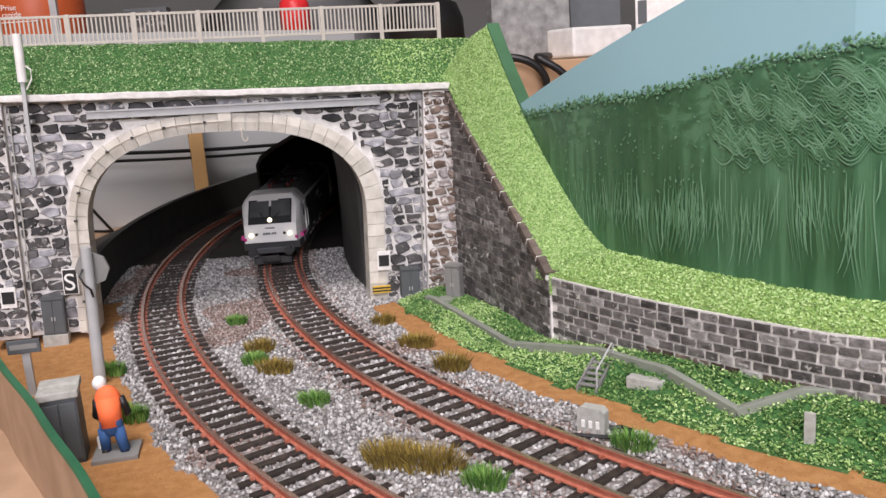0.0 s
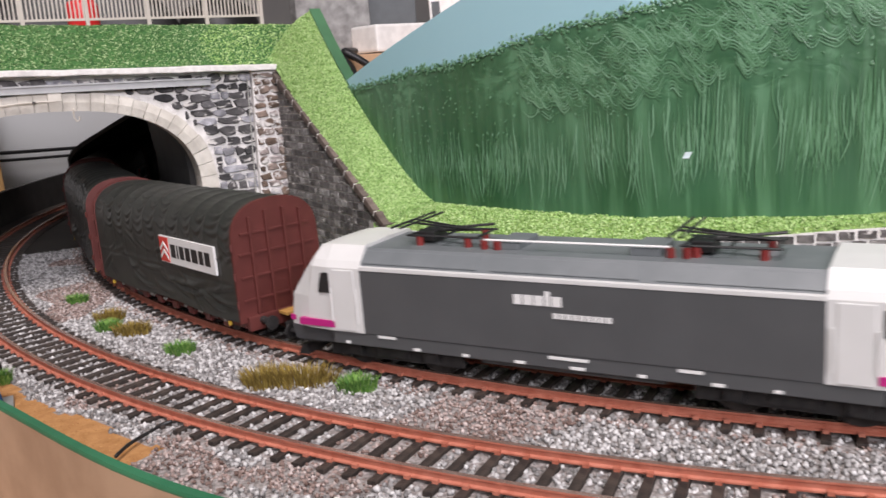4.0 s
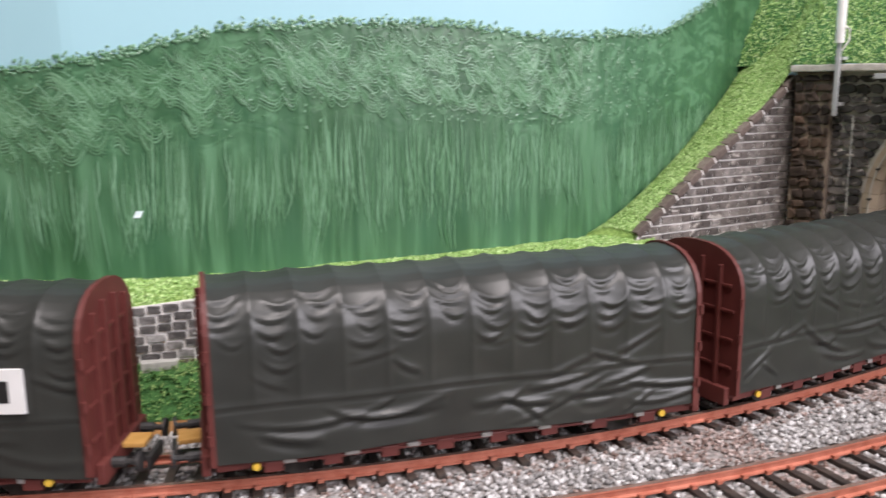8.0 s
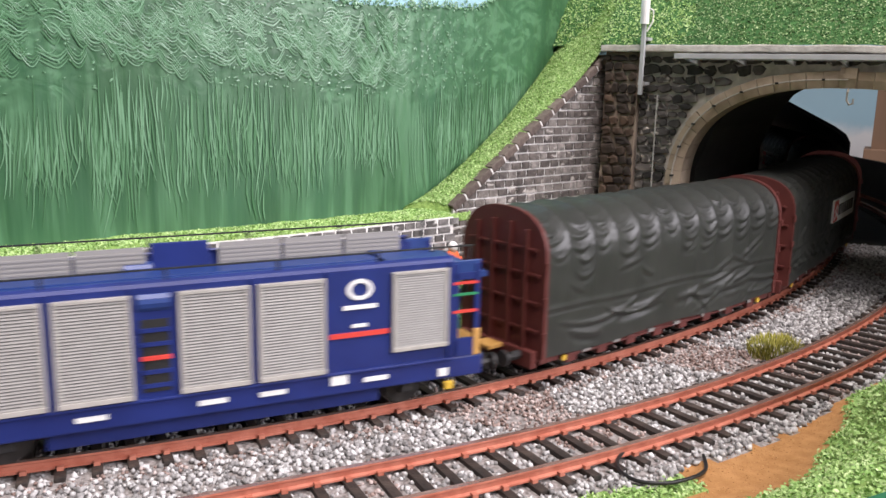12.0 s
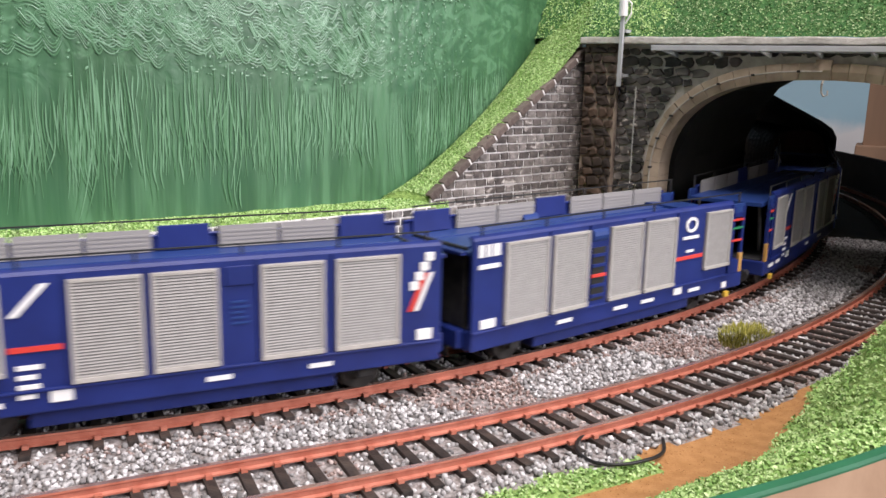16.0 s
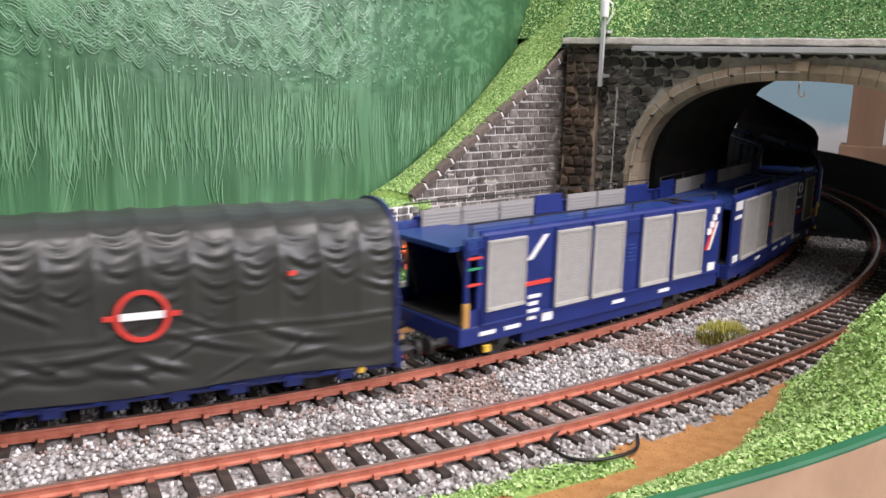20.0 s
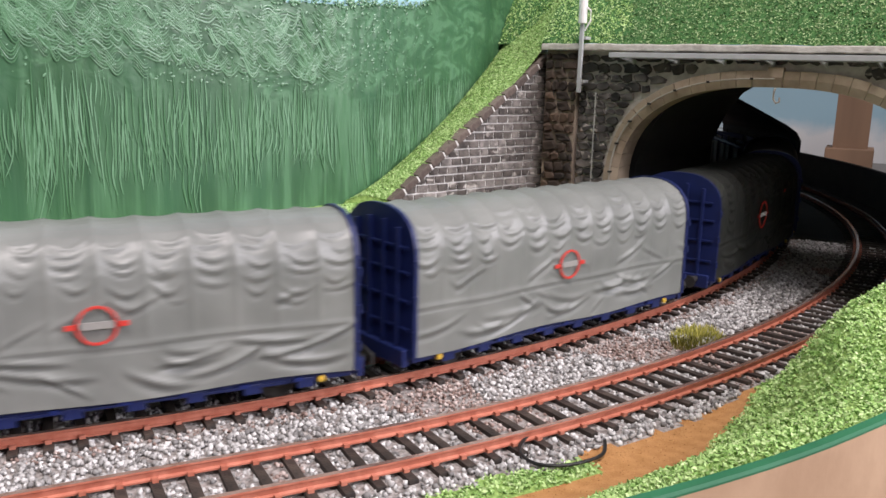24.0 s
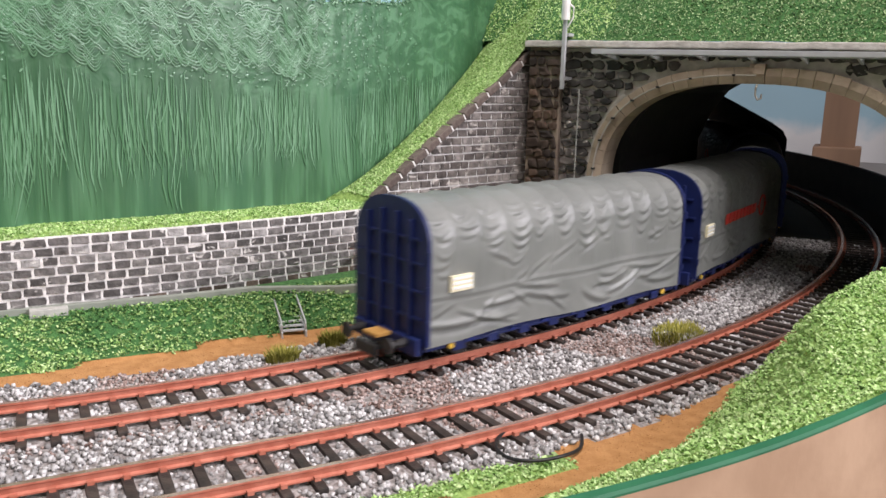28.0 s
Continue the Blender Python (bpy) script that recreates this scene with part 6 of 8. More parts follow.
        one("base_rail", INK, pg, lambda bm: ([rod(bm, (px - 0.012, y, 0.0465), (px + 0.012, y, 0.0465), 0.0004, 6) for y in (-0.006, 0.006)], [rod(bm, (px + dx, -0.006, 0.0465), (px + dx, 0.006, 0.0465), 0.0004, 6) for dx in (-0.011, 0.0, 0.011)]))
        one("lower_arm", INK, pg, lambda bm: [rod(bm, (px - 0.011, 0, 0.0468), (px + 0.012, y, 0.0488), 0.0005, 6) for y in (-0.004, 0.004)])
        one("upper_arm", INK, pg, lambda bm: [rod(bm, (px + 0.012, -0.005, 0.0488), (px - 0.013, s * 0.002, 0.0500), 0.0004, 6) for s in (-1, 1)])
        one("contact_bar", INK, pg, lambda bm: [rod(bm, (px - 0.013 + dx, -0.0125, 0.0505), (px - 0.013 + dx, 0.0125, 0.0505), 0.0004, 6) for dx in (0, 0.003)])
        for dx in (-0.008, 0.008):
            one("insulator", INSULATOR, pg, lambda bm: [rod(bm, (px + dx, y, 0.0430), (px + dx, y, 0.0462), 0.0011, 10) for y in (-0.0055, 0.0055)], "red brown insulator")
        one("roof_box", ROOF_GREY, t, lambda bm: box(bm, f * 0.0195 - 0.004, f * 0.0195 + 0.004, -0.0070, 0.0070, 0.0430, 0.0455, 0.0005))
        for i in range(2):
            one("roof_insulator", INSULATOR, t, lambda bm: rod(bm, (f * 0.0260 + i * 0.004, -0.0070, 0.0430), (f * 0.0260 + i * 0.004, -0.0070, 0.0460), 0.0011, 10), "red brown roof insulator")
    one("roof_line", PALE, t, lambda bm: rod(bm, (-0.026, -0.0070, 0.0462), (0.026, -0.0070, 0.0462), 0.0004, 6), "pale high-voltage line")
    one("skirt", GREY_PAINT, t, lambda bm: (box(bm, -mid - 0.012, mid + 0.012, -0.0169, 0.0169, 0.0090, 0.0145, 0.0004), box(bm, -0.026, 0.026, -0.0140, 0.0140, 0.0060, 0.0120, 0.0008)), "dark grey lower skirt")
    for y in (-1, 1):
        sgn = -1 if y < 0 else 1
        def flat(x0, x1, z0, z1):
            return lambda bm: box(bm, x0, x1, y * 0.0172 - 0.0003, y * 0.0172 + 0.0003, z0, z1)
        fx = 1 if y < 0 else -1
        def bars(bm):
            x = -0.013
            for w in (0.0022, 0.0026, 0.0026, 0.0014, 0.0026):
                box(bm, min(fx * x, fx * (x + w)), max(fx * x, fx * (x + w)), y * 0.0172 - 0.0003, y * 0.0172 + 0.0003, 0.0295, 0.0325 if w > 0.002 else 0.0340)
                x += w + 0.0005
        one("print_bar", PALE, t, bars, "white lettering as plain bars")
        one("print_bar", PALE, t, lambda bm: [box(bm, min(fx * (-0.0020 + i * 0.0018), fx * (-0.0020 + i * 0.0018 + 0.0013)), max(fx * (-0.0020 + i * 0.0018), fx * (-0.0020 + i * 0.0018 + 0.0013)), y * 0.0172 - 0.0003, y * 0.0172 + 0.0003, 0.0258, 0.0274) for i in range(9)])
        one("data_panel", PALE, t, lambda bm: [box(bm, x, x + w, y * 0.0168 - 0.0004, y * 0.0168 + 0.0004, z, z + 0.0010) for x, w, z in ((-0.058, 0.006, 0.0132), (-0.030, 0.002, 0.0096), (-0.014, 0.003, 0.0095), (0.002, 0.004, 0.0095), (0.020, 0.002, 0.0095), (0.038, 0.003, 0.0095), (0.052, 0.002, 0.0096), (-0.046, 0.0022, 0.0096), (-0.004, 0.011, 0.0126), (0.030, 0.006, 0.0130), (-0.070, 0.0016, 0.0096))])
    # the body sits a little higher over its bogies and under a flatter roof
    for ob in t.children_recursive:
        if ob.name.split(".")[0] in ("wheelset", "bogie", "axle_box", "buffer", "coupling", "snow_plough"):
            continue
        for v in ob.data.vertices:
            z = v.co.z
            v.co.z = 0.0163 + 0.872 * (z - 0.0145) if z > 0.0145 else 0.0122 + (z - 0.0090) * 0.745
    return t


# ---- the order of the train: thing, place of its middle from the start, wheelbase ----
TRAIN = []
RB_LABEL = "dark tarpaulin covered wagon with red brown end walls"
BD_LABEL = "dark tarpaulin covered wagon with a red ring and blue end walls"
G_LABEL = "grey covered wagon with blue end walls"
TRAIN.append((build_loco(), (-0.5494 - 0.365) / 2 - 0.0010, 0.11))
for i, (right, colour, cover, var, mark, fc, rc, label) in enumerate((
        (-0.5734, RED_BROWN, "dark", 0, "badge", False, True, RB_LABEL + " and a placard"),
        (-0.7086, RED_BROWN, "dark", 1, "plain", True, False, RB_LABEL),
        (-0.8560, RED_BROWN, "dark", 2, "badge", False, True, RB_LABEL + " and a placard"),
        (-0.9909, RED_BROWN, "dark", 1, "plain", True, False, RB_LABEL),
        (-1.9800, NAVY, "dark", 2, "ring", False, True, BD_LABEL),
        (-2.1165, NAVY, "dark", 1, "ring", True, False, BD_LABEL),
        (-2.264, NAVY, "grey", 0, "ring_small", False, True, G_LABEL + " and a small red ring"),
        (-2.4025, NAVY, "grey", 1, "ring_small", True, False, G_LABEL + " and a small red ring"),
        (-2.5460, NAVY, "grey", 2, "ring_text", False, True, G_LABEL + " and red lettering"),
        (-2.6810, NAVY, "grey", 1, "plain", True, False, G_LABEL + " and a cream card"))):
    ob = build_wagon(colour, cover, var, mark, fc, rc, label, 50 + i)
    TRAIN.append((ob, right - W_LEN / 2, W_LEN - 0.040))
cx = build_carrier("X", "blue two-deck car carrier wagon with grey louvre panels")
cy = build_carrier("Y", "blue two-deck car carrier wagon with grey louvre panels")
for u in range(3):
    a = cx if u == 0 else copy_thing(cx, Matrix())
    b = cy if u == 0 else copy_thing(cy, Matrix())
    TRAIN.append((a, -1.1994 - 0.2825 * u, X_LEN - 0.040))
    TRAIN.append((b, -1.2720 - Y_LEN / 2 - 0.2825 * u, Y_LEN - 0.040))

SPEED = 0.1048


def train_s(t):
    """How far the train has come: an even run, a touch quicker at the start and the end."""
    slip = float(np.interp(t, (0, 1, 1.5, 2, 2.5, 26.5, 27, 27.5, 28), (-0.015, -0.012, -0.010, -0.004, 0.0, 0.0, 0.0018, 0.0055, 0.0090)))
    return SPEED * t + slip


def motions():
    for ob, place, wb in TRAIN:
        rows = []
        for i in range(57):
            t = i * 0.5
            s = train_s(t) + place
            a, _ = far_path(s + wb / 2)
            b, _ = far_path(s - wb / 2)
            mid = (a + b) / 2
            rows.append((t, pose(mid.x, mid.y, 0, 0, 0, math.degrees(math.atan2((a - b).y, (a - b).x)))))
        walk(ob, rows)




# ---- paints for the small things ----
def plain(name, c, rough=0.5, k=1.15, scale=150, **kw):
    return mat(name, c, rough, tuple(min(1, v * k) for v in c), scale, **kw)


P_GREY = plain("grey plastic", (0.22, 0.22, 0.21), bump=0.1)
P_DARKGREY = plain("slate grey plastic", (0.085, 0.095, 0.10), bump=0.1)
P_CONCRETE = plain("cast concrete", (0.36, 0.36, 0.33), 0.9, 1.3, 400, bump=0.3)
P_WHITE = plain("white enamel", (0.78, 0.77, 0.74), 0.4)
P_BLACK = plain("black rubber", (0.012, 0.012, 0.012), 0.45)
P_BEIGE = plain("beige fence plastic", (0.48, 0.44, 0.38), 0.5, 1.1)
P_ORANGE = plain("orange safety cloth", (0.85, 0.16, 0.05), 0.7)
P_JEAN = plain("blue work cloth", (0.03, 0.09, 0.24), 0.8)
P_SKIN = plain("painted flesh", (0.55, 0.30, 0.20), 0.6)
P_CAN = plain("orange brown label", (0.50, 0.10, 0.03), 0.45, 1.1, 30)
P_CARD = plain("brown cardboard", (0.46, 0.29, 0.17), 0.85, 1.1, 30, bump=0.1)
P_RED = plain("red plastic cap", (0.72, 0.03, 0.035), 0.4)
P_STEEL = plain("pale grey metal", (0.42, 0.43, 0.43), 0.4)
P_PIPE = plain("grey green conduit", (0.23, 0.25, 0.21), 0.7, bump=0.2)
P_WOOD = plain("pale pine", (0.42, 0.25, 0.10), 0.7, 1.3, 40, stretch=(1, 1, 0.1), bump=0.2)
P_WOOD_DARK = plain("brown pine", (0.20, 0.125, 0.080), 0.7, 1.3, 40, stretch=(1, 1, 0.1), bump=0.2)
P_SHEET = plain("pale grey sheet", (0.60, 0.61, 0.60), 0.6, 1.05, 5)
P_GREENEDGE = plain("green painted board edge", (0.045, 0.125, 0.058), 0.6, 1.3, 80)
P_ROCK = plain("speckled grey card", (0.20, 0.20, 0.195), 0.9, 1.8, 120, bump=0.2)
BROWN_TUFT = chips("dry grass blades", (0.11, 0.07, 0.014), (0.25, 0.17, 0.03), (0.38, 0.29, 0.065))
GREEN_TUFT = chips("fresh grass blades", (0.04, 0.13, 0.02), (0.11, 0.26, 0.04), (0.26, 0.42, 0.10))
MIXED_TUFT = chips("yellowed grass blades", (0.12, 0.12, 0.015), (0.26, 0.25, 0.035), (0.42, 0.38, 0.09))
FLOCK_MID = chips("deep green flock", (0.05, 0.13, 0.035), (0.15, 0.285, 0.09), (0.48, 0.61, 0.32))
RUST_DUST = chips("rust stained grains", (0.12, 0.075, 0.06), (0.30, 0.22, 0.19), (0.55, 0.47, 0.44))
SAND_GRAIN = chips("brown sand grains", (0.24, 0.11, 0.03), (0.40, 0.20, 0.07), (0.58, 0.33, 0.14))

# ---- added shade roofs, the boards behind, and what stands there ----
# unseen boards, added to keep the lamps off the tunnel tracks
black_sheet("tunnel_roof", lambda bm: sweep(bm, near_path, [(-0.085, 0.0975), (0.050, 0.0975), (0.050, 0.1010), (-0.085, 0.1010)], -0.66, -0.452, 30), "unseen black board added to shade the tunnel tracks")
black_sheet("tunnel_roof", lambda bm: sweep(bm, near_path, [(-0.085, 0.0975), (0.110, 0.0975), (0.110, 0.1010), (-0.085, 0.1010)], 0.385, 0.72, 30), "unseen black board added to shade the tunnel tracks")
bm = bmesh.new()
box(bm, 0.0, 0.510, 0.0, 0.004, -0.0058, 0.150, 0.0005, pose(-0.342, 0.562, 0, 0, 0, 51.0))
tagged(part("backing_sheet", bm, P_SHEET), "pale grey sheet standing behind the tunnel tracks", "sheet", kind="structure")
# out of view: added board that stops window light entering the tunnel from the side
bm = bmesh.new()
box(bm, 0.385, 1.30, -0.146, -0.140, -0.03, 0.24, 0.001)
tagged(part("side_board", bm, BOARD), "unseen brown board added to block window light from the tunnel", "board", kind="structure")


def cloud_board():
    m = bpy.data.materials.new("painted sky with low clouds")
    m.use_nodes = True
    nt = m.node_tree
    b = nt.nodes["Principled BSDF"]
    b.inputs["Roughness"].default_value = 0.6
    tc = nt.nodes.new("ShaderNodeTexCoord")
    sp = nt.nodes.new("ShaderNodeSeparateXYZ")
    nt.links.new(tc.outputs["Object"], sp.inputs[0])
    nz = nt.nodes.new("ShaderNodeTexNoise")
    nz.inputs["Scale"].default_value, nz.inputs["Detail"].default_value = 22, 5
    nt.links.new(tc.outputs["Object"], nz.inputs["Vector"])
    ma = nt.nodes.new("ShaderNodeMath")
    ma.operation, ma.inputs[1].default_value = "MULTIPLY_ADD", 0.06
    nt.links.new(nz.outputs["Fac"], ma.inputs[0])
    nt.links.new(sp.outputs[2], ma.inputs[2])
    rp = nt.nodes.new("ShaderNodeValToRGB")
    rp.color_ramp.elements[0].position, rp.color_ramp.elements[0].color = 0.055, (0.62, 0.64, 0.66, 1)
    rp.color_ramp.elements[1].position, rp.color_ramp.elements[1].color = 0.075, (0.29, 0.46, 0.56, 1)
    nt.links.new(ma.outputs[0], rp.inputs[0])
    nt.links.new(rp.outputs[0], b.inputs["Base Color"])
    return m


bm = bmesh.new()
box(bm, 1.15, 1.156, -0.139, 0.36, -0.006, 0.20, 0.0005)
tagged(part("sky_board", bm, cloud_board()), "upright board painted as blue sky with low pale clouds", "backdrop", kind="structure")


def post(name, x, y, w, d, z1, material, label, foot=0.0, turn=0.0):
    t = thing(name, label, "wooden post", at=pose(x, y, -0.006, 0, 0, turn))
    bm = bmesh.new()
    box(bm, -w / 2, w / 2, -d / 2, d / 2, 0, z1 + 0.006, 0.0005)
    part("shaft", bm, material, t)
    if foot:
        bm = bmesh.new()
        box(bm, -w / 2 - 0.012, w / 2 + 0.012, -d / 2 - 0.006, d / 2 + 0.006, 0, foot, 0.0008)
        part("foot_block", bm, material, t)
    return t


post("wooden_post", 0.962, -0.034, 0.022, 0.032, 0.20, P_WOOD_DARK, "square brown wooden post on a foot block", 0.03)
post("wooden_post", -0.1585, 0.7650, 0.0115, 0.0080, 0.140, P_WOOD, "slim pale pine post before the grey sheet", 0, 20)
for a, b, r, name in (((-0.30, 0.600, 0.072), (-0.075, 0.868, 0.0400), 0.0018, "hanging_cable"), ((-0.30, 0.600, 0.066), (-0.075, 0.868, 0.0335), 0.0014, "hanging_cable"),
                      ((-0.248, 0.656, 0.075), (-0.215, 0.690, -0.005), 0.0012, "hanging_cable"), ((-0.262, 0.642, 0.020), (-0.216, 0.692, -0.005), 0.0012, "hanging_cable")):
    bm = bmesh.new()
    a, b = Vector(a), Vector(b)
    tube(bm, [a.lerp(b, i / 12) + Vector((0, 0, -0.004 * math.sin(math.pi * i / 12))) for i in range(13)], r, 6)
    tagged(part(name, bm, P_BLACK, smooth=True), "thin black cable strung before the grey sheet", "cable", "tunnel cables")

# ---- the shelf behind the bank, with workshop clutter ----
SH = 0.131
bm = bmesh.new()
box(bm, -0.52, 0.10, 0.99, 1.30, SH - 0.012, SH, 0.001)
tagged(part("back_shelf", bm, P_WOOD), "pine shelf board behind the tunnel mound", "shelf", kind="structure")
for x in (-0.50, 0.06):
    bm = bmesh.new()
    box(bm, x, x + 0.02, 1.20, 1.26, -0.006, SH - 0.012, 0.001)
    tagged(part("shelf_leg", bm, P_WOOD), "pine leg under the back shelf", "shelf leg", kind="structure")


def lettering(text, size, m, parent, material, name="lettering"):
    cu = bpy.data.curves.new(name, "FONT")
    cu.body, cu.size, cu.extrude = text, size, 0.00005
    cu.materials.append(material)
    ob = new(name, cu)
    ob.parent = parent
    ob.matrix_basis = m @ pose(0, 0, 0, 90, 0, 0)
    return ob


def lathe(bm, prof, n=40):
    rings = [[bm.verts.new((r * math.cos(2 * math.pi * k / n), r * math.sin(2 * math.pi * k / n), z)) for k in range(n)] for r, z in prof]
    for a, b in zip(rings, rings[1:]):
        for k in range(n):
            bm.faces.new((a[k], a[(k + 1) % n], b[(k + 1) % n], b[k]))
    bm.faces.new(rings[0][::-1])
    bm.faces.new(rings[-1])


can = thing("glue_can", "large orange glue can with white print and a pale band", "can", at=pose(-0.386, 1.05, SH))
bm = bmesh.new()
lathe(bm, [(0.050, 0), (0.052, 0.002), (0.052, 0.128), (0.050, 0.13)], 64)
part("body", bm, P_CAN, can, smooth=True)
lettering("Prise", 0.0085, pose(-0.018, -0.0528, 0.0660, 0, 0, -2), can, P_WHITE)
lettering("rapide", 0.0085, pose(-0.018, -0.0528, 0.0585, 0, 0, -2), can, P_WHITE)
bm = bmesh.new()
box(bm, -0.0200, 0.020, -0.0526, -0.0480, 0.0530, 0.0538)
part("print_line", bm, P_WHITE, can)
for a in range(3):
    bm = bmesh.new()
    box(bm, -0.006, 0.010, -0.0525, -0.0480, 0.010 + a * 0.0075, 0.0145 + a * 0.0075)
    part("print_bar", bm, P_BEIGE, can)
bm = bmesh.new()
box(bm, 0.0300, 0.0375, -0.0425, -0.0340, 0.004, 0.126, 0.0004)
part("band", bm, P_STEEL, can, "pale grey upright band")

bm = bmesh.new()
t = thing("brick_model", "grey model house wall of small bricks", "model", at=pose(-0.268, 1.06, SH))
box(bm, -0.024, 0.026, 0.0, 0.02, 0.0, 0.064, 0.0006)
w = part("wall", bm, P_DARKGREY, t)
for u, z, ww, h in courses(-0.0235, 0.0255, 0.003, 0.062, 0.0055, 0.006, 0.012, 0.014, random.Random(5)):
    lay(BRICK_SET[0], "brick", w, u, z, ww * 0.92, h * 0.88, 0.001)

t = thing("tool_bag", "slack black tool bag with a folded top", "bag", at=pose(-0.10, 1.10, SH))
bm = bmesh.new()
for i in range(2):
    pass
rings = []
for i in range(13):
    f = i / 12
    zz = 0.085 * f
    wx = 0.128 * (1 - 0.45 * f ** 1.5)
    wy = 0.035 * (1 - 0.6 * f)
    rings.append([(wx * math.copysign(abs(math.cos(a)) ** 0.6, math.cos(a)) + 0.003 * noise.noise(Vector((a, f * 4, 1))), wy * math.copysign(abs(math.sin(a)) ** 0.6, math.sin(a)) + 0.004 * noise.noise(Vector((a * 2, f * 5, 7))), zz) for a in [2 * math.pi * k / 36 for k in range(37)]])
grid(bm, rings)
part("body", bm, P_BLACK, t, smooth=True)
bm = bmesh.new()
tube(bm, [(-0.06, -0.02, 0.078), (-0.04, -0.03, 0.10), (0.0, -0.032, 0.108), (0.04, -0.03, 0.10), (0.06, -0.02, 0.078)], 0.003, 8)
part("handle", bm, P_DARKGREY, t, smooth=True)

t = thing("glue_bottle", "white bottle with a red cap and dark print", "bottle", at=pose(-0.090, 1.03, SH))
bm = bmesh.new()
lathe(bm, [(0.017, 0), (0.018, 0.002), (0.018, 0.012), (0.016, 0.018)], 32)
body = part("body", bm, P_WHITE, t, smooth=True)
bm = bmesh.new()
lathe(bm, [(0.0168, 0.0182), (0.0168, 0.055), (0.014, 0.060)], 32)
part("cap", bm, P_RED, t, smooth=True)
for a in range(2):
    bm = bmesh.new()
    box(bm, 0.002, 0.012, -0.0182, -0.0160, 0.005 + a * 0.005, 0.008 + a * 0.005)
    part("print_bar", bm, INK, t)
t = thing("paper_roll", "crumpled white paper bag lying by the bottle", "paper", at=pose(-0.145, 1.03, SH))
bm = bmesh.new()
lathe(bm, [(0.004, 0), (0.020, 0.001), (0.026, 0.006), (0.022, 0.011), (0.008, 0.014)], 24)
for v in bm.verts:
    v.co += Vector((1, 1, 1)) * 0.003 * noise.noise(v.co * 130)
part("body", bm, P_WHITE, t)

t = thing("desk_lamp_base", "round black lamp base with a black cable", "lamp base", at=pose(0.060, 1.10, SH))
bm = bmesh.new()
lathe(bm, [(0.046, 0), (0.050, 0.004), (0.049, 0.03), (0.042, 0.048), (0.02, 0.06)], 40)
part("body", bm, P_BLACK, t, smooth=True)

# a cardboard box with boxes on it, behind the painted board
CB = 0.104
card = thing("cardboard_box", "large closed brown cardboard box", "cardboard box", at=pose(0.19, 0.72, -0.006))
bm = bmesh.new()
box(bm, -0.105, 0.115, -0.09, 0.09, 0, CB + 0.006, 0.001)
part("carton", bm, P_CARD, card)
bm = bmesh.new()
box(bm, -0.105, 0.115, -0.012, 0.012, CB + 0.0062, CB + 0.0066)
part("tape", bm, P_BEIGE, card)
t = thing("white_box", "small white glossy carton lying tilted", "box", at=pose(0.172, 0.66, CB + 0.001, 0, 0, 24))
bm = bmesh.new()
box(bm, -0.030, 0.024, -0.012, 0.022, 0, 0.021, 0.002)
part("carton", bm, P_WHITE, t)
t = thing("stone_card", "block of speckled grey stone card", "card block", at=pose(0.128, 0.715, CB + 0.001, 0, 0, 6))
bm = bmesh.new()
box(bm, -0.030, 0.034, -0.008, 0.012, 0, 0.10, 0.001)
part("block", bm, P_ROCK, t)
t = thing("grey_panel", "upright dark grey plastic panel", "panel", at=pose(0.190, 0.735, CB + 0.001, 0, 0, -4))
bm = bmesh.new()
box(bm, -0.022, 0.020, -0.002, 0.002, 0, 0.10, 0.0005)
part("sheet", bm, P_DARKGREY, t)
t = thing("printed_carton", "white carton printed with black capitals", "carton", at=pose(0.245, 0.71, CB + 0.001, 0, 0, -16))
bm = bmesh.new()
box(bm, -0.028, 0.028, -0.012, 0.014, 0, 0.066, 0.0008)
part("carton", bm, P_WHITE, t)
lettering("BOIS RA", 0.0080, pose(-0.022, -0.0124, 0.042), t, INK)
bm = bmesh.new()
box(bm, -0.014, 0.016, -0.0124, -0.0118, 0.051, 0.0555)
part("print_bar", bm, INK, t)
bm = bmesh.new()
box(bm, -0.026, -0.019, -0.0125, -0.0117, 0.022, 0.040)
part("print_bar", bm, P_DARKGREY, t)
for k, (x0, h) in enumerate(((0.098, 0.040), (0.120, 0.055))):
    bm = bmesh.new()
    pts = [(x0 + 0.012 * k, 0.640, CB + 0.003)]
    for i in range(13):
        a = math.pi * i / 12
        pts.append((x0 + 0.014 * (1 - math.cos(a)), 0.622 - 0.004 * math.sin(a), CB + 0.003 - (h - 0.02) * (i / 12) + 0.008 * math.sin(a)))
    tube(bm, pts, 0.0028, 8)
    tagged(part("power_cable", bm, P_BLACK, smooth=True), "thick black cable hanging over the cardboard box", "cable", "power cables")

# ---- fence on the bank over the first portal ----
fence = thing("fence", "beige plastic fence with thin upright slats", "fence", at=MA @ pose(0, 0.020, 0.1232, 0, -1.36, 0))
F0, F1, FP = -0.2005, 0.1020, 0.0275
bm = bmesh.new()
box(bm, -0.00034, 0.00034, -0.0003, 0.0003, 0.0026, 0.0139)
slat = bpy.data.meshes.new("slat")
bm.to_mesh(slat)
bm.free()
slat.materials.append(P_BEIGE)
bm = bmesh.new()
box(bm, -0.0009, 0.0009, -0.0008, 0.0008, -0.006, 0.0150, 0.0002)
fpost = bpy.data.meshes.new("fence_post")
bm.to_mesh(fpost)
bm.free()
fpost.materials.append(P_BEIGE)
for i in range(12):
    ob = new("fence_post", fpost)
    ob.parent = fence
    ob.matrix_basis = pose(F0 + i * FP, 0, 0)
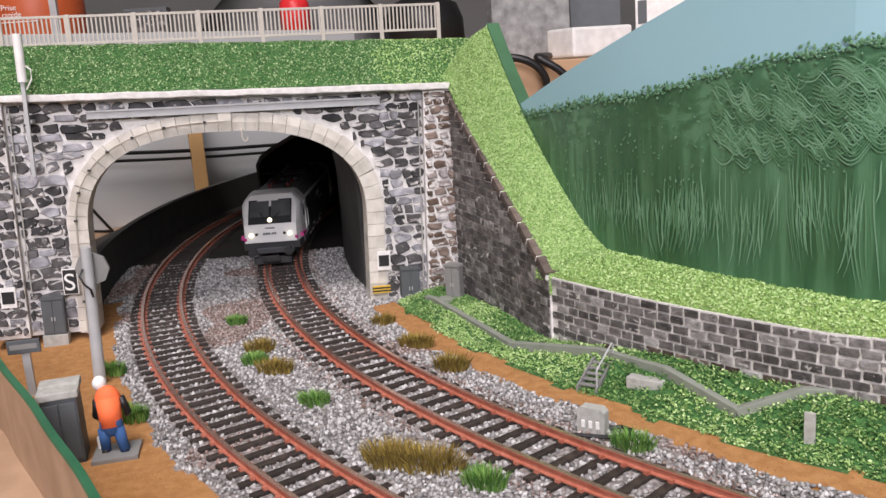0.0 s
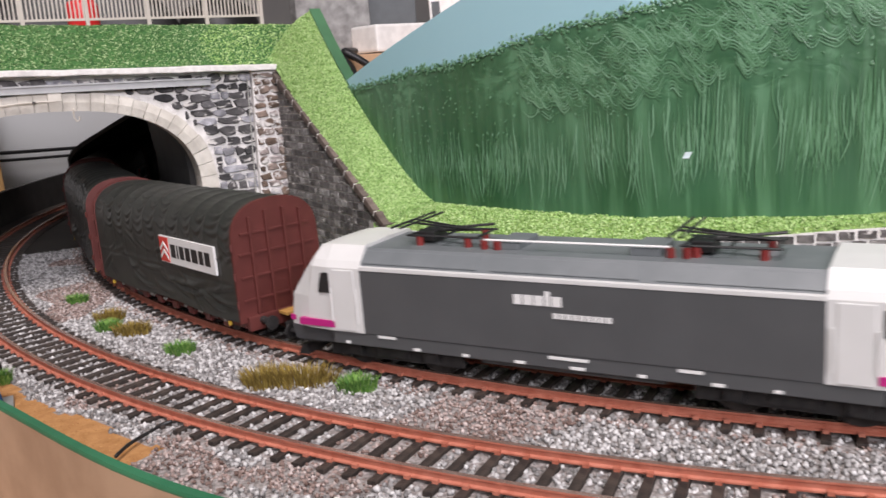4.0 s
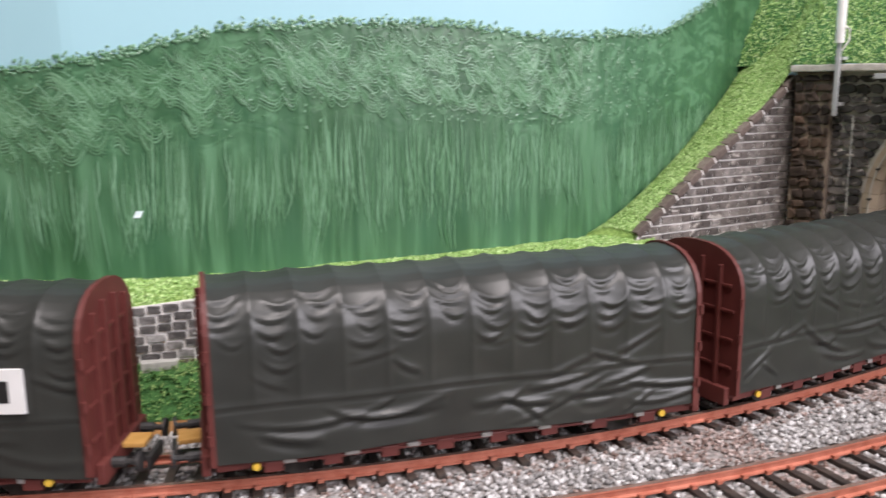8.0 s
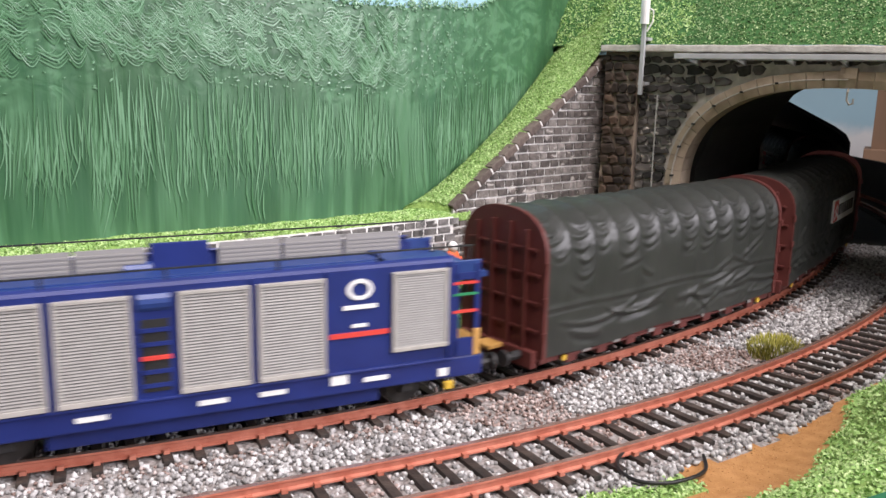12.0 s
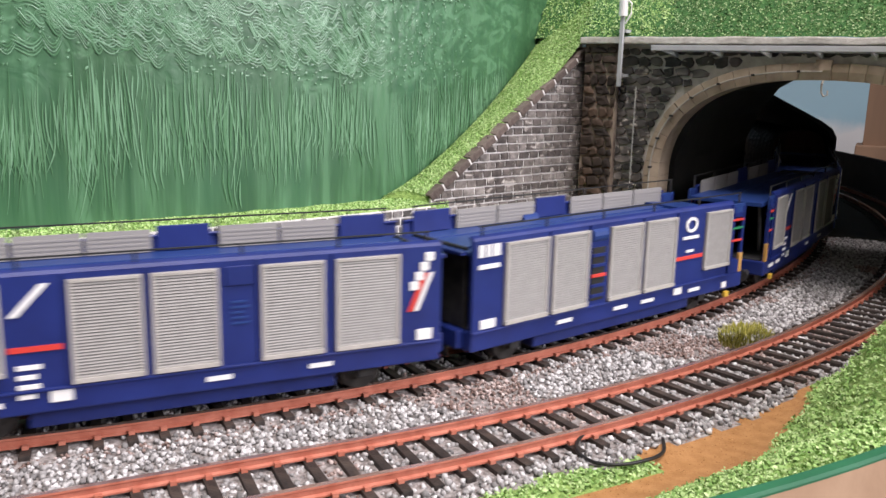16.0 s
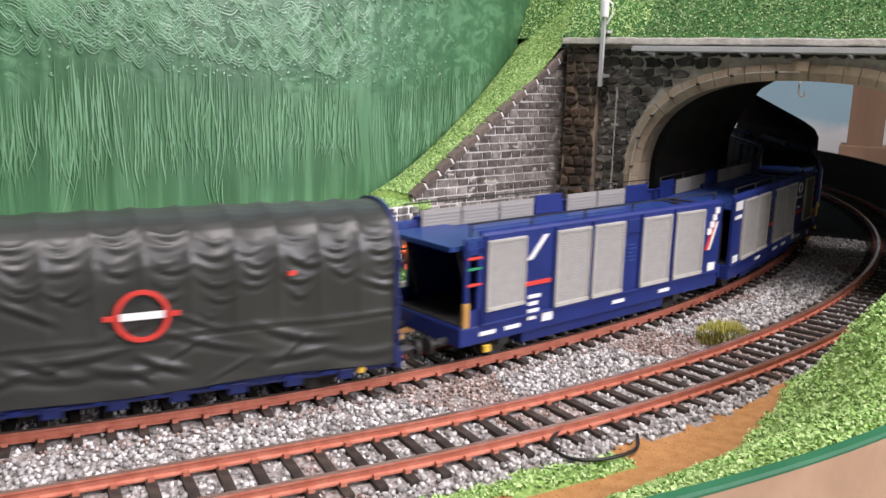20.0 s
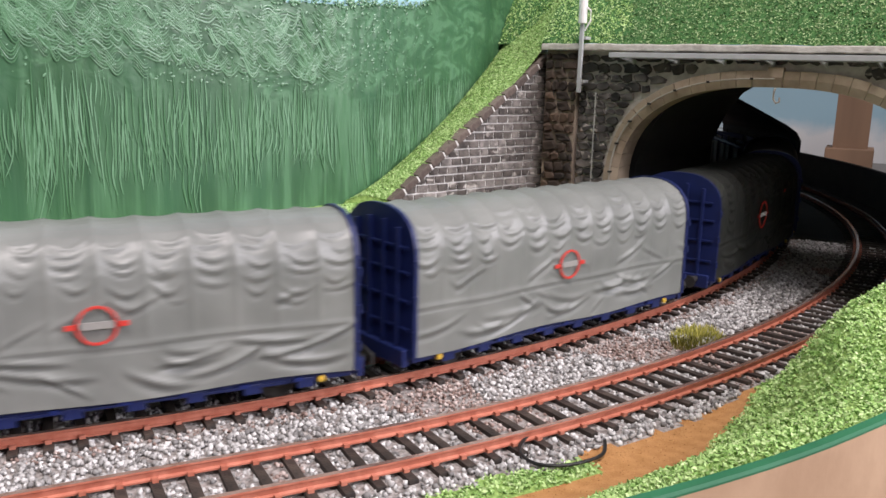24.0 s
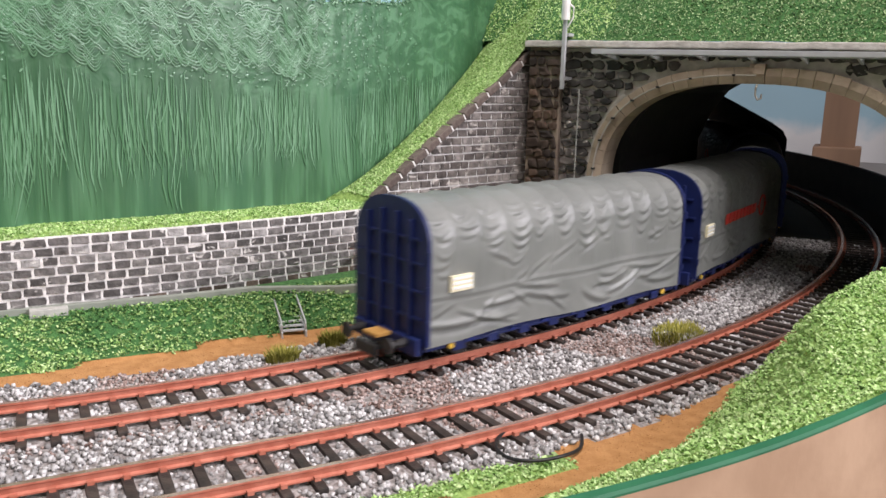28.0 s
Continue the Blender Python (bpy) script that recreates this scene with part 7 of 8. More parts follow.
for k in range(165):
    u = F0 + 0.00183 * (k + 0.5)
    ob = new("slat", slat)
    ob.parent = fence
    ob.matrix_basis = pose(u, 0, 0)
for z in (0.0022, 0.0136):
    bm = bmesh.new()
    box(bm, F0, F1, -0.0005, 0.0005, z, z + 0.0011, 0.0001)
    part("fence_rail", bm, P_BEIGE, fence)

# ---- fittings on the portals ----


def lamp_post(m, z0, z1, zw):
    t = thing("lamp_post", "slim grey post with a white cylindrical lamp head", "lamp post", "lamp posts", at=m)
    bm = bmesh.new()
    box(bm, -0.0008, 0.0008, -0.0008, 0.0008, z0, zw, 0.0002)
    part("pole", bm, P_STEEL, t)
    bm = bmesh.new()
    rod(bm, (0, 0, zw - 0.001), (0, 0, z1), 0.0018, 14)
    part("lamp_head", bm, P_WHITE, t)
    bm = bmesh.new()
    tube(bm, [(0.001, 0, zw + 0.006), (0.0035, 0, zw + 0.004), (0.0035, 0, zw), (0.0012, 0, zw - 0.004)], 0.00035, 6)
    part("cable_loop", bm, P_WHITE, t)
    for z in (z0 + 0.004, z0 + 0.022):
        bm = bmesh.new()
        box(bm, -0.0016, 0.0016, 0.0008, 0.0062, z, z + 0.0012)
        part("bracket", bm, P_STEEL, t)
    return t


lamp_post(MA @ pose(-0.0778, -0.0085, 0), 0.0700, 0.1275, 0.1095)
lamp_post(MB @ pose(-0.0853, -0.0085, 0), 0.0830, 0.1300, 0.1125)


def wall_cabinet(m, w, h, label, material=None):
    t = thing("switch_cabinet", label, "cabinet", "lineside cabinets", at=m)
    bm = bmesh.new()
    box(bm, -w / 2 - 0.0006, w / 2 + 0.0006, -0.0052, 0, -0.004, 0.0014, 0.0002)
    part("plinth", bm, P_CONCRETE, t)
    bm = bmesh.new()
    box(bm, -w / 2, w / 2, -0.0045, 0, 0.0014, h, 0.0002)
    part("body", bm, material or P_DARKGREY, t)
    bm = bmesh.new()
    prism(bm, [(-w / 2 - 0.0004, h), (w / 2 + 0.0004, h), (w / 2, h + 0.0009), (-w / 2, h + 0.0009)], -0.0052, 0)
    part("lid", bm, material or P_DARKGREY, t)
    for k in (-1, 1):
        bm = bmesh.new()
        a, b = sorted((k * 0.0002, k * (w / 2 - 0.0005)))
        box(bm, a, b, -0.0049, -0.0044, 0.0024, h - 0.0006, 0.0001)
        d = part("door", bm, material or P_DARKGREY, t)
        bm = bmesh.new()
        box(bm, k * 0.0006 - 0.0002, k * 0.0006 + 0.0002, -0.0053, -0.0048, h * 0.45, h * 0.55)
        part("handle", bm, P_STEEL, d)
    return t


wall_cabinet(MA @ pose(-0.0776, -0.0022, 0), 0.0090, 0.0170, "slate grey two-door cabinet on the portal wall")
wall_cabinet(MA @ pose(0.0790, -0.0022, 0), 0.0088, 0.0178, "slate grey two-door cabinet on the portal wall")
wall_cabinet(pose(0.0393, 0.3865, 0.0015, 0, 0, -30), 0.0072, 0.0165, "grey two-door cabinet beside the wing wall", P_GREY)


def plate(name, m, w, h, material, label, cat):
    t = thing(name, label, cat, "wall plates", at=m)
    bm = bmesh.new()
    box(bm, -w / 2, w / 2, -0.0006, 0, -h / 2, h / 2, 0.0001)
    part("plate", bm, material, t)
    return t


for m in (MA @ pose(-0.0946, -0.0052, 0.0190), MA @ pose(0.0672, -0.0034, 0.0225), MB @ pose(-0.0945, -0.0052, 0.0240)):
    t = plate("wall_plate", m, 0.0062, 0.0090, P_WHITE, "small white plate with a dark field", "plate")
    bm = bmesh.new()
    box(bm, -0.0024, 0.0024, -0.0009, -0.0005, -0.0026, 0.0026)
    part("dark_field", bm, INK, t)
t = plate("letter_sign", MA @ pose(-0.0692, -0.0062, 0.0243), 0.0062, 0.0112, P_WHITE, "black sign plate with a white letter", "sign")
bm = bmesh.new()
box(bm, -0.0027, 0.0027, -0.0009, -0.0005, -0.0052, 0.0052)
part("field", bm, INK, t)
lettering("S", 0.0105, pose(-0.0026, -0.0011, -0.0036), t, P_WHITE, "letter")

# beam over the first arch
t = thing("cable_beam", "long pale grey beam along the portal wall", "beam", at=MA @ pose(0, 0, 0))
bm = bmesh.new()
prism(bm, [(-0.0559, 0.0925), (0.0683, 0.0945), (0.0683, 0.0975), (-0.0559, 0.0955)], -0.0040, -0.0012)
part("beam", bm, P_STEEL, t)
bm = bmesh.new()
prism(bm, [(-0.0561, 0.0953), (0.0685, 0.0973), (0.0685, 0.0980), (-0.0561, 0.0960)], -0.0048, -0.0010)
part("top_flange", bm, P_STEEL, t)

# bracketed grating canopy over the second arch
t = thing("grating_canopy", "grey bracketed walkway grating under the coping", "canopy", at=MB)
for y, z in ((-0.0200, 0.0975), (-0.0022, 0.0975)):
    bm = bmesh.new()
    box(bm, -0.0680, 0.0700, y - 0.0008, y + 0.0008, z, z + 0.0020, 0.0002)
    part("edge_beam", bm, P_STEEL, t)
for i in range(8):
    u = -0.0640 + i * 0.0185
    bm = bmesh.new()
    prism(bm, [(-0.0192, 0.0974), (-0.0005, 0.0974), (-0.0005, 0.0954), (-0.0020, 0.0954)], u - 0.0004, u + 0.0004)
    for v in bm.verts:
        v.co = Vector((v.co.y, v.co.x, v.co.z))
    bmesh.ops.recalc_face_normals(bm, faces=bm.faces)
    part("bracket", bm, P_STEEL, t)
bm = bmesh.new()
for i in range(92):
    u = -0.0675 + i * 0.0015
    box(bm, u, u + 0.0003, -0.0192, -0.003, 0.0984, 0.0988)
for i in range(11):
    y = -0.0190 + i * 0.0015
    box(bm, -0.0676, 0.0696, y, y + 0.0003, 0.0988, 0.0992)
g = part("grating", bm, P_STEEL, t)
g["kind"] = "stuff"

# conduits round the arches, with clips, and a hook at the crown
for m, hk, off, rise, ring_mid in ((MA, 1, 0.0, RISE, 0.0045), (MB, -1, -0.0074, 0.0436, 0.0032)):
    t = thing("arch_conduit", "thin pale conduit clipped round the arch ring", "conduit", "arch conduits", at=m)
    bm = bmesh.new()
    pts = [(u + off, -0.0040, z) for u, z in arch(HALF + ring_mid, SPRING, rise + ring_mid, 0) if u < 0.004]
    tube(bm, pts, 0.00035, 6)
    part("conduit", bm, P_BEIGE, t)
    for i in range(1, len(pts), 3):
        bm = bmesh.new()
        x, y, z = pts[i]
        box(bm, x - 0.0006, x + 0.0006, -0.0047, -0.0028, z - 0.0004, z + 0.0004)
        part("clip", bm, INK, t)
    t = thing("hook", "small pale hook hanging at the crown of the arch", "hook", "hooks", at=m @ pose(0.007 * hk, -0.0045, 0.0410 + rise + ring_mid - 0.0045))
    bm = bmesh.new()
    tube(bm, [(0, 0.0015, 0.004), (0, 0, 0.003), (0, 0, 0.0), (0.0010, 0, -0.0016), (0.0022, 0, -0.0010), (0.0022, 0, 0.0006)], 0.0004, 6)
    part("bend", bm, P_BEIGE, t)
# striped cable sleeve at the arch foot
t = thing("striped_sleeve", "cable sleeve with yellow and black bands", "cable sleeve", at=MA @ pose(0.0655, -0.0045, 0.0075))
for i in range(5):
    bm = bmesh.new()
    box(bm, -0.0042, 0.0042, -0.0008, 0.0008, -0.0002 + i * 0.0007, 0.0004 + i * 0.0007, 0.0001)
    part("band", bm, (YELLOW, INK)[i % 2], t)
# upright conduits on the wall faces
for m, u, z0, z1 in ((MA, -0.0860, 0.018, 0.098), (MA, 0.0862, 0.004, 0.098), (MB, -0.0800, 0.018, 0.083)):
    bm = bmesh.new()
    rod(bm, (u, -0.0022, z0), (u, -0.0022, z1), 0.0003, 6)
    ob = part("wall_pipe", bm, P_CONCRETE)
    ob.matrix_world = m
    tagged(ob, "thin pale pipe running up the portal wall", "pipe", "wall pipes")

# ---- lineside things ----


def ground_at(x, y):
    return ground_z(x, y)


def mast(x, y):
    t = thing("signal_mast", "grey round mast with an octagonal plate", "signal", at=pose(x, y, 0, 0, 3, 0))
    bm = bmesh.new()
    rod(bm, (0, 0, -0.001), (0, 0, 0.052), 0.0022, 16, 0.0019)
    part("pole", bm, P_STEEL, t, smooth=False)
    bm = bmesh.new()
    rod(bm, (0.0006, 0.0022, 0.0435), (0.0006, 0.0034, 0.0435), 0.0062, 8)
    part("octagon_plate", bm, P_GREY, t)
    bm = bmesh.new()
    tube(bm, [(-0.001, -0.0022, 0.0445), (-0.002, -0.0034, 0.042), (-0.0005, -0.0036, 0.039), (0.0012, -0.0028, 0.037), (0.0016, -0.002, 0.034)], 0.0004, 6)
    part("wire", bm, P_BLACK, t)


mast(-0.0997, 0.3176)
t = thing("number_board", "small dark grey board on a pale pole", "sign", at=pose(-0.1218, 0.3116, 0, 0, 0, 8))
bm = bmesh.new()
box(bm, -0.0014, 0.0014, -0.0008, 0.0008, -0.001, 0.017, 0.0002)
part("pole", bm, P_STEEL, t)
bm = bmesh.new()
box(bm, -0.0056, 0.0056, -0.0016, -0.0004, 0.0165, 0.0215, 0.0002)
p = part("board", bm, P_DARKGREY, t)
bm = bmesh.new()
box(bm, -0.0046, 0.0046, -0.0018, -0.0014, 0.0182, 0.0200)
part("print_bar", bm, P_GREY, p)

t = thing("relay_hut", "dark grey lineside cabinet with a stepped pale roof", "cabinet", "lineside cabinets", at=pose(-0.0860, 0.2490, 0, 0, 0, 14))
bm = bmesh.new()
box(bm, -0.0050, 0.0050, 0.0, 0.0105, -0.001, 0.0205, 0.0003)
part("body", bm, P_DARKGREY, t)
for y0, y1, z in ((-0.0008, 0.0060, 0.0205), (0.0054, 0.0114, 0.0212)):
    bm = bmesh.new()
    box(bm, -0.0057, 0.0057, y0, y1, z, z + 0.0022, 0.0004)
    part("roof_slab", bm, P_CONCRETE, t)
for k in (-1, 1):
    bm = bmesh.new()
    a, b = sorted((k * 0.0003, k * 0.0045))
    box(bm, a, b, -0.0005, 0.0001, 0.0015, 0.0190, 0.0001)
    part("door", bm, P_DARKGREY, t)


def figure(name, label, m, pieces):
    """A painted miniature: one plain mesh of tapered limbs, body and helmet."""
    bm = bmesh.new()
    for kind, a, b, r, r2, mi in pieces:
        if kind == "limb":
            rod(bm, a, b, r, 10, r2, mi)
        else:
            n0 = len(bm.verts)
            r_ = bmesh.ops.create_uvsphere(bm, u_segments=12, v_segments=8, radius=1.0, matrix=Matrix.LocRotScale(a, Euler((radians(b), 0, 0)), (r, r2, r * 1.1)))
            for v in r_["verts"]:
                for f in v.link_faces:
                    f.material_index = mi
    ob = part(name, bm, [P_ORANGE, P_BLACK, P_JEAN, P_WHITE, P_SKIN], smooth=True)
    ob.matrix_world = m
    return tagged(ob, label, "figurine", "miniature figures")


figure("worker_figurine", "painted miniature bending in orange vest and white helmet", pose(-0.0736, 0.2533, 0.0014, 0, 0, 10), [
    ("limb", (-0.0026, 0.001, 0.0), (-0.0022, 0.0, 0.0072), 0.0014, 0.0018, 2), ("limb", (0.0030, -0.001, 0.0), (0.0018, 0.0, 0.0072), 0.0014, 0.0018, 2),
    ("limb", (-0.0026, -0.0006, -0.0002), (-0.0026, 0.003, 0.0008), 0.0011, 0.0009, 1), ("limb", (0.0030, -0.002, -0.0002), (0.0030, 0.0014, 0.0008), 0.0011, 0.0009, 1),
    ("ball", (0, 0.0002, 0.0082), 0, 0.0034, 0.0026, 2), ("limb", (0, 0.0004, 0.0075), (-0.0002, 0.0024, 0.0160), 0.0032, 0.0036, 0), ("ball", (-0.0002, 0.0024, 0.0156), 0, 0.0038, 0.0028, 0),
    ("limb", (-0.0034, 0.0026, 0.0156), (-0.0044, 0.0034, 0.0105), 0.0012, 0.0011, 1), ("limb", (-0.0044, 0.0034, 0.0105), (-0.0036, 0.0066, 0.0080), 0.0011, 0.0008, 1),
    ("limb", (0.0034, 0.0026, 0.0156), (0.0046, 0.0030, 0.0108), 0.0012, 0.0011, 1), ("limb", (0.0046, 0.0030, 0.0108), (0.0036, 0.0064, 0.0084), 0.0011, 0.0008, 1),
    ("ball", (-0.0022, 0.0042, 0.0190), 0, 0.0016, 0.0017, 4), ("ball", (-0.0022, 0.0042, 0.0202), 20, 0.0021, 0.0023, 3)])
t = thing("work_plate", "flat grey tool plate with white cans on it", "tool plate", at=pose(-0.0730, 0.2525, 0, 0, 0, 10))
bm = bmesh.new()
box(bm, -0.0066, 0.0066, -0.0048, 0.0070, -0.0005, 0.0013, 0.0002)
part("plate", bm, P_GREY, t)
bm = bmesh.new()
rod(bm, (-0.0046, 0.0052, 0.0013), (-0.0046, 0.0052, 0.0046), 0.0014, 12)
part("pot", bm, P_WHITE, t)
gz = ground_z(0.2959, 0.1173)
figure("worker_figurine", "painted miniature standing in full orange work clothes", pose(0.2935, 0.1150, 0.0035, 0, 0, 150), [
    ("limb", (-0.0016, 0, 0), (-0.0014, 0, 0.0105), 0.0011, 0.0016, 0), ("limb", (0.0016, 0, 0), (0.0014, 0, 0.0105), 0.0011, 0.0016, 0),
    ("ball", (-0.0016, 0.0006, 0.0004), 0, 0.0012, 0.0018, 1), ("ball", (0.0016, 0.0006, 0.0004), 0, 0.0012, 0.0018, 1),
    ("limb", (0, 0, 0.0098), (0, 0.0004, 0.0172), 0.0026, 0.0030, 0), ("ball", (0, 0.0004, 0.0170), 0, 0.0031, 0.0022, 0),
    ("limb", (-0.0030, 0.0004, 0.0170), (-0.0040, 0.0026, 0.0132), 0.0011, 0.0009, 0), ("limb", (0.0030, 0.0004, 0.0170), (0.0052, 0.0026, 0.0152), 0.0011, 0.0009, 0),
    ("ball", (0, 0.0006, 0.0202), 0, 0.0016, 0.0017, 4), ("ball", (0, 0.0006, 0.0214), 0, 0.0019, 0.0020, 3)])

t = thing("junction_box", "pale grey junction box with three knobs and a cable", "junction box", at=pose(0.0678, 0.2394, 0.0, 0, 0, -35))
bm = bmesh.new()
prism(bm, [(-0.0042, 0), (0.0042, 0), (0.0042, 0.0068), (0.0030, 0.0080), (-0.0030, 0.0080), (-0.0042, 0.0068)], -0.0018, 0.0018)
part("body", bm, P_CONCRETE, t)
for k in (-1, 0, 1):
    bm = bmesh.new()
    box(bm, k * 0.0022 - 0.0005, k * 0.0022 + 0.0005, -0.0023, -0.0017, 0.0020, 0.0042, 0.0001)
    part("knob", bm, P_WHITE, t)
bm = bmesh.new()
tube(bm, [(0.003, 0.001, 0.001), (0.007, 0.004, 0.0012), (0.0105, 0.003, 0.0012), (0.011, -0.001, 0.0012), (0.006, -0.004, 0.0012), (-0.004, -0.0065, 0.0012)], 0.0006, 6)
part("cable", bm, P_BLACK, t)


def stairs(a, b, za, zb, w, n, material, label, rails, up=0.0072):
    a, b = Vector(a), Vector(b)
    L = (b - a).length
    t = thing("steps", label, "steps", "embankment steps", at=pose(a.x, a.y, za, 0, 0, math.degrees(math.atan2((b - a).y, (b - a).x)) - 90))
    H = zb - za
    for k in (-1, 1):
        bm = bmesh.new()
        prism(bm, [(-0.001, -0.001), (0.0012, -0.001), (L + 0.001, H), (L + 0.001, H + 0.0012), (L - 0.001, H + 0.0012), (-0.001, 0.001)], k * w / 2 - 0.0003, k * w / 2 + 0.0003)
        for v in bm.verts:
            v.co = Vector((v.co.y, v.co.x, v.co.z))
        bmesh.ops.recalc_face_normals(bm, faces=bm.faces)
        part("stringer", bm, material, t)
    for i in range(n):
        f = (i + 0.6) / n
        bm = bmesh.new()
        box(bm, -w / 2, w / 2, L * f - 0.0009, L * f + 0.0009, H * f + 0.0002, H * f + 0.0007, 0.0001)
        part("tread", bm, material, t)
    for k in rails:
        bm = bmesh.new()
        x = k * w / 2
        tube(bm, [(x, 0.0, -0.001), (x, 0.0, up - 0.0008), (x, 0.0006, up), (x, L, H + up), (x, L + 0.0008, H + up - 0.0008), (x, L + 0.0008, H - 0.001)], 0.00032, 6)
        part("handrail", bm, P_STEEL, t)


stairs((0.0728, 0.2688), (0.0805, 0.2790), 0.001, 0.0060, 0.0066, 5, P_GREY, "grey metal embankment steps with one handrail", (1,))
stairs((0.2389, 0.1128), (0.2500, 0.1245), 0.001, 0.0058, 0.0080, 6, P_STEEL, "pale metal embankment steps with thin rails", (-1, 1), 0.0042)


def slab(x, y, w, d, h, turn, material, label, name="concrete_slab", cat="slab"):
    z = ground_z(x, y)
    t = thing(name, label, cat, "concrete slabs", at=pose(x, y, z, 0, 0, turn))
    bm = bmesh.new()
    box(bm, -w / 2, w / 2, -d / 2, d / 2, -0.002, h, 0.0003)
    part("slab", bm, material, t)
    return t


slab(0.0897, 0.2600, 0.0120, 0.0042, 0.0018, -40, P_CONCRETE, "pale concrete slab lying in the turf")
slab(0.0336, 0.3790, 0.0075, 0.0050, 0.0016, -35, P_PIPE, "small grey green slab in the turf")
slab(0.1908, 0.1702, 0.0110, 0.0042, 0.0020, -38, P_CONCRETE, "pale concrete slab beside the cable duct")
slab(0.1464, 0.2070, 0.0110, 0.0042, 0.0018, -38, P_CONCRETE, "pale concrete slab in the turf")
t = thing("marker_post", "short pale marker post standing in turf", "marker", at=pose(0.1206, 0.2162, ground_z(0.1206, 0.2162), 0, 0, -38))
bm = bmesh.new()
box(bm, -0.0014, 0.0014, -0.0005, 0.0005, -0.002, 0.0085, 0.0001)
part("post", bm, P_CONCRETE, t)

# cable trunk along the foot of the wall
t = thing("cable_duct", "grey green cable duct lying on the turf", "cable duct")
TR = [(0.0255, 0.3870), (0.0285, 0.3824), (0.0543, 0.3152), (0.0804, 0.2845), (0.0957, 0.2587), (0.1082, 0.2340), (0.1245, 0.2288), (0.1426, 0.2208), (0.1813, 0.1804), (0.2203, 0.1493), (0.2440, 0.1331), (0.2675, 0.1134), (0.2820, 0.1050)]
for a, b in zip(TR, TR[1:]):
    a, b = Vector(a), Vector(b)
    za, zb = ground_z(*a) + 0.0012, ground_z(*b) + 0.0012
    v = Vector((b.x - a.x, b.y - a.y, zb - za))
    bm = bmesh.new()
    box(bm, -0.0004, v.length + 0.0004, -0.0013, 0.0013, -0.0030, 0.0009, 0.0003)
    ob = part("duct_length", bm, P_PIPE, t)
    ob.matrix_basis = pose(a.x, a.y, za, 0, -math.degrees(math.asin(v.z / v.length)), math.degrees(math.atan2(v.y, v.x)))

# loose wires on the ballast
for pts, r, label in (([(0.2056, 0.0172), (0.1985, 0.0212), (0.1915, 0.0205), (0.1872, 0.0150), (0.1885, 0.0085), (0.1945, 0.0040), (0.2012, 0.0025), (0.2085, 0.0045)], 0.00045, "black cable loop lying on the ballast"),
                      ([(-0.0334, 0.1957), (-0.0300, 0.2020), (-0.0254, 0.2083), (-0.0227, 0.2118), (-0.0190, 0.2125)], 0.0005, "short black wire end on the ballast")):
    bm = bmesh.new()
    pp = []
    for i in range(len(pts) - 1):
        p0, p1, p2, p3 = [Vector(pts[max(0, min(len(pts) - 1, i + k))]) for k in (-1, 0, 1, 2)]
        for j in range(6):
            f = j / 6
            q = 0.5 * (2 * p1 + (p2 - p0) * f + (2 * p0 - 5 * p1 + 4 * p2 - p3) * f * f + (3 * p1 - p0 - 3 * p2 + p3) * f ** 3)
            pp.append((q.x, q.y, ground_z(q.x, q.y) + 0.0014 + 0.0003 * math.sin(len(pp) * 0.3)))
    tube(bm, pp, r, 8)
    tagged(part("cable_loop", bm, P_BLACK, smooth=True), label, "cable", "loose cables")

# low signal by the bend wall, half hidden by trains
t = thing("tool_case", "small white and black tool case on the ground", "tool case", at=pose(0.2835, 0.1235, 0.004, 0, 0, -35))
bm = bmesh.new()
box(bm, -0.0050, 0.0050, -0.0025, 0.0025, -0.002, 0.0060, 0.0004)
part("case", bm, P_WHITE, t)
bm = bmesh.new()
box(bm, -0.0030, 0.0030, -0.0029, -0.0024, 0.0010, 0.0030, 0.0002)
part("clasp", bm, INK, t)

# edge of the mound board behind the turf slope
bm = bmesh.new()
rows = []
for i in range(31):
    f = 0.12 + 0.88 * i / 30
    th = 210.8 + (200.2 - 210.8) * f ** 0.95
    z = 0.0365 + (0.122 - 0.0365) * f ** 1.15
    rows.append([polar(RB(th) + 0.0004, th, z - 0.02), polar(RB(th) + 0.0004, th, z + 0.0012), polar(RB(th) - 0.0055, th, z + 0.0012), polar(RB(th) - 0.0055, th, z - 0.03)])
grid(bm, rows)
tagged(part("mound_edge", bm, P_GREENEDGE), "green painted edge of the mound board", "board edge", kind="structure")

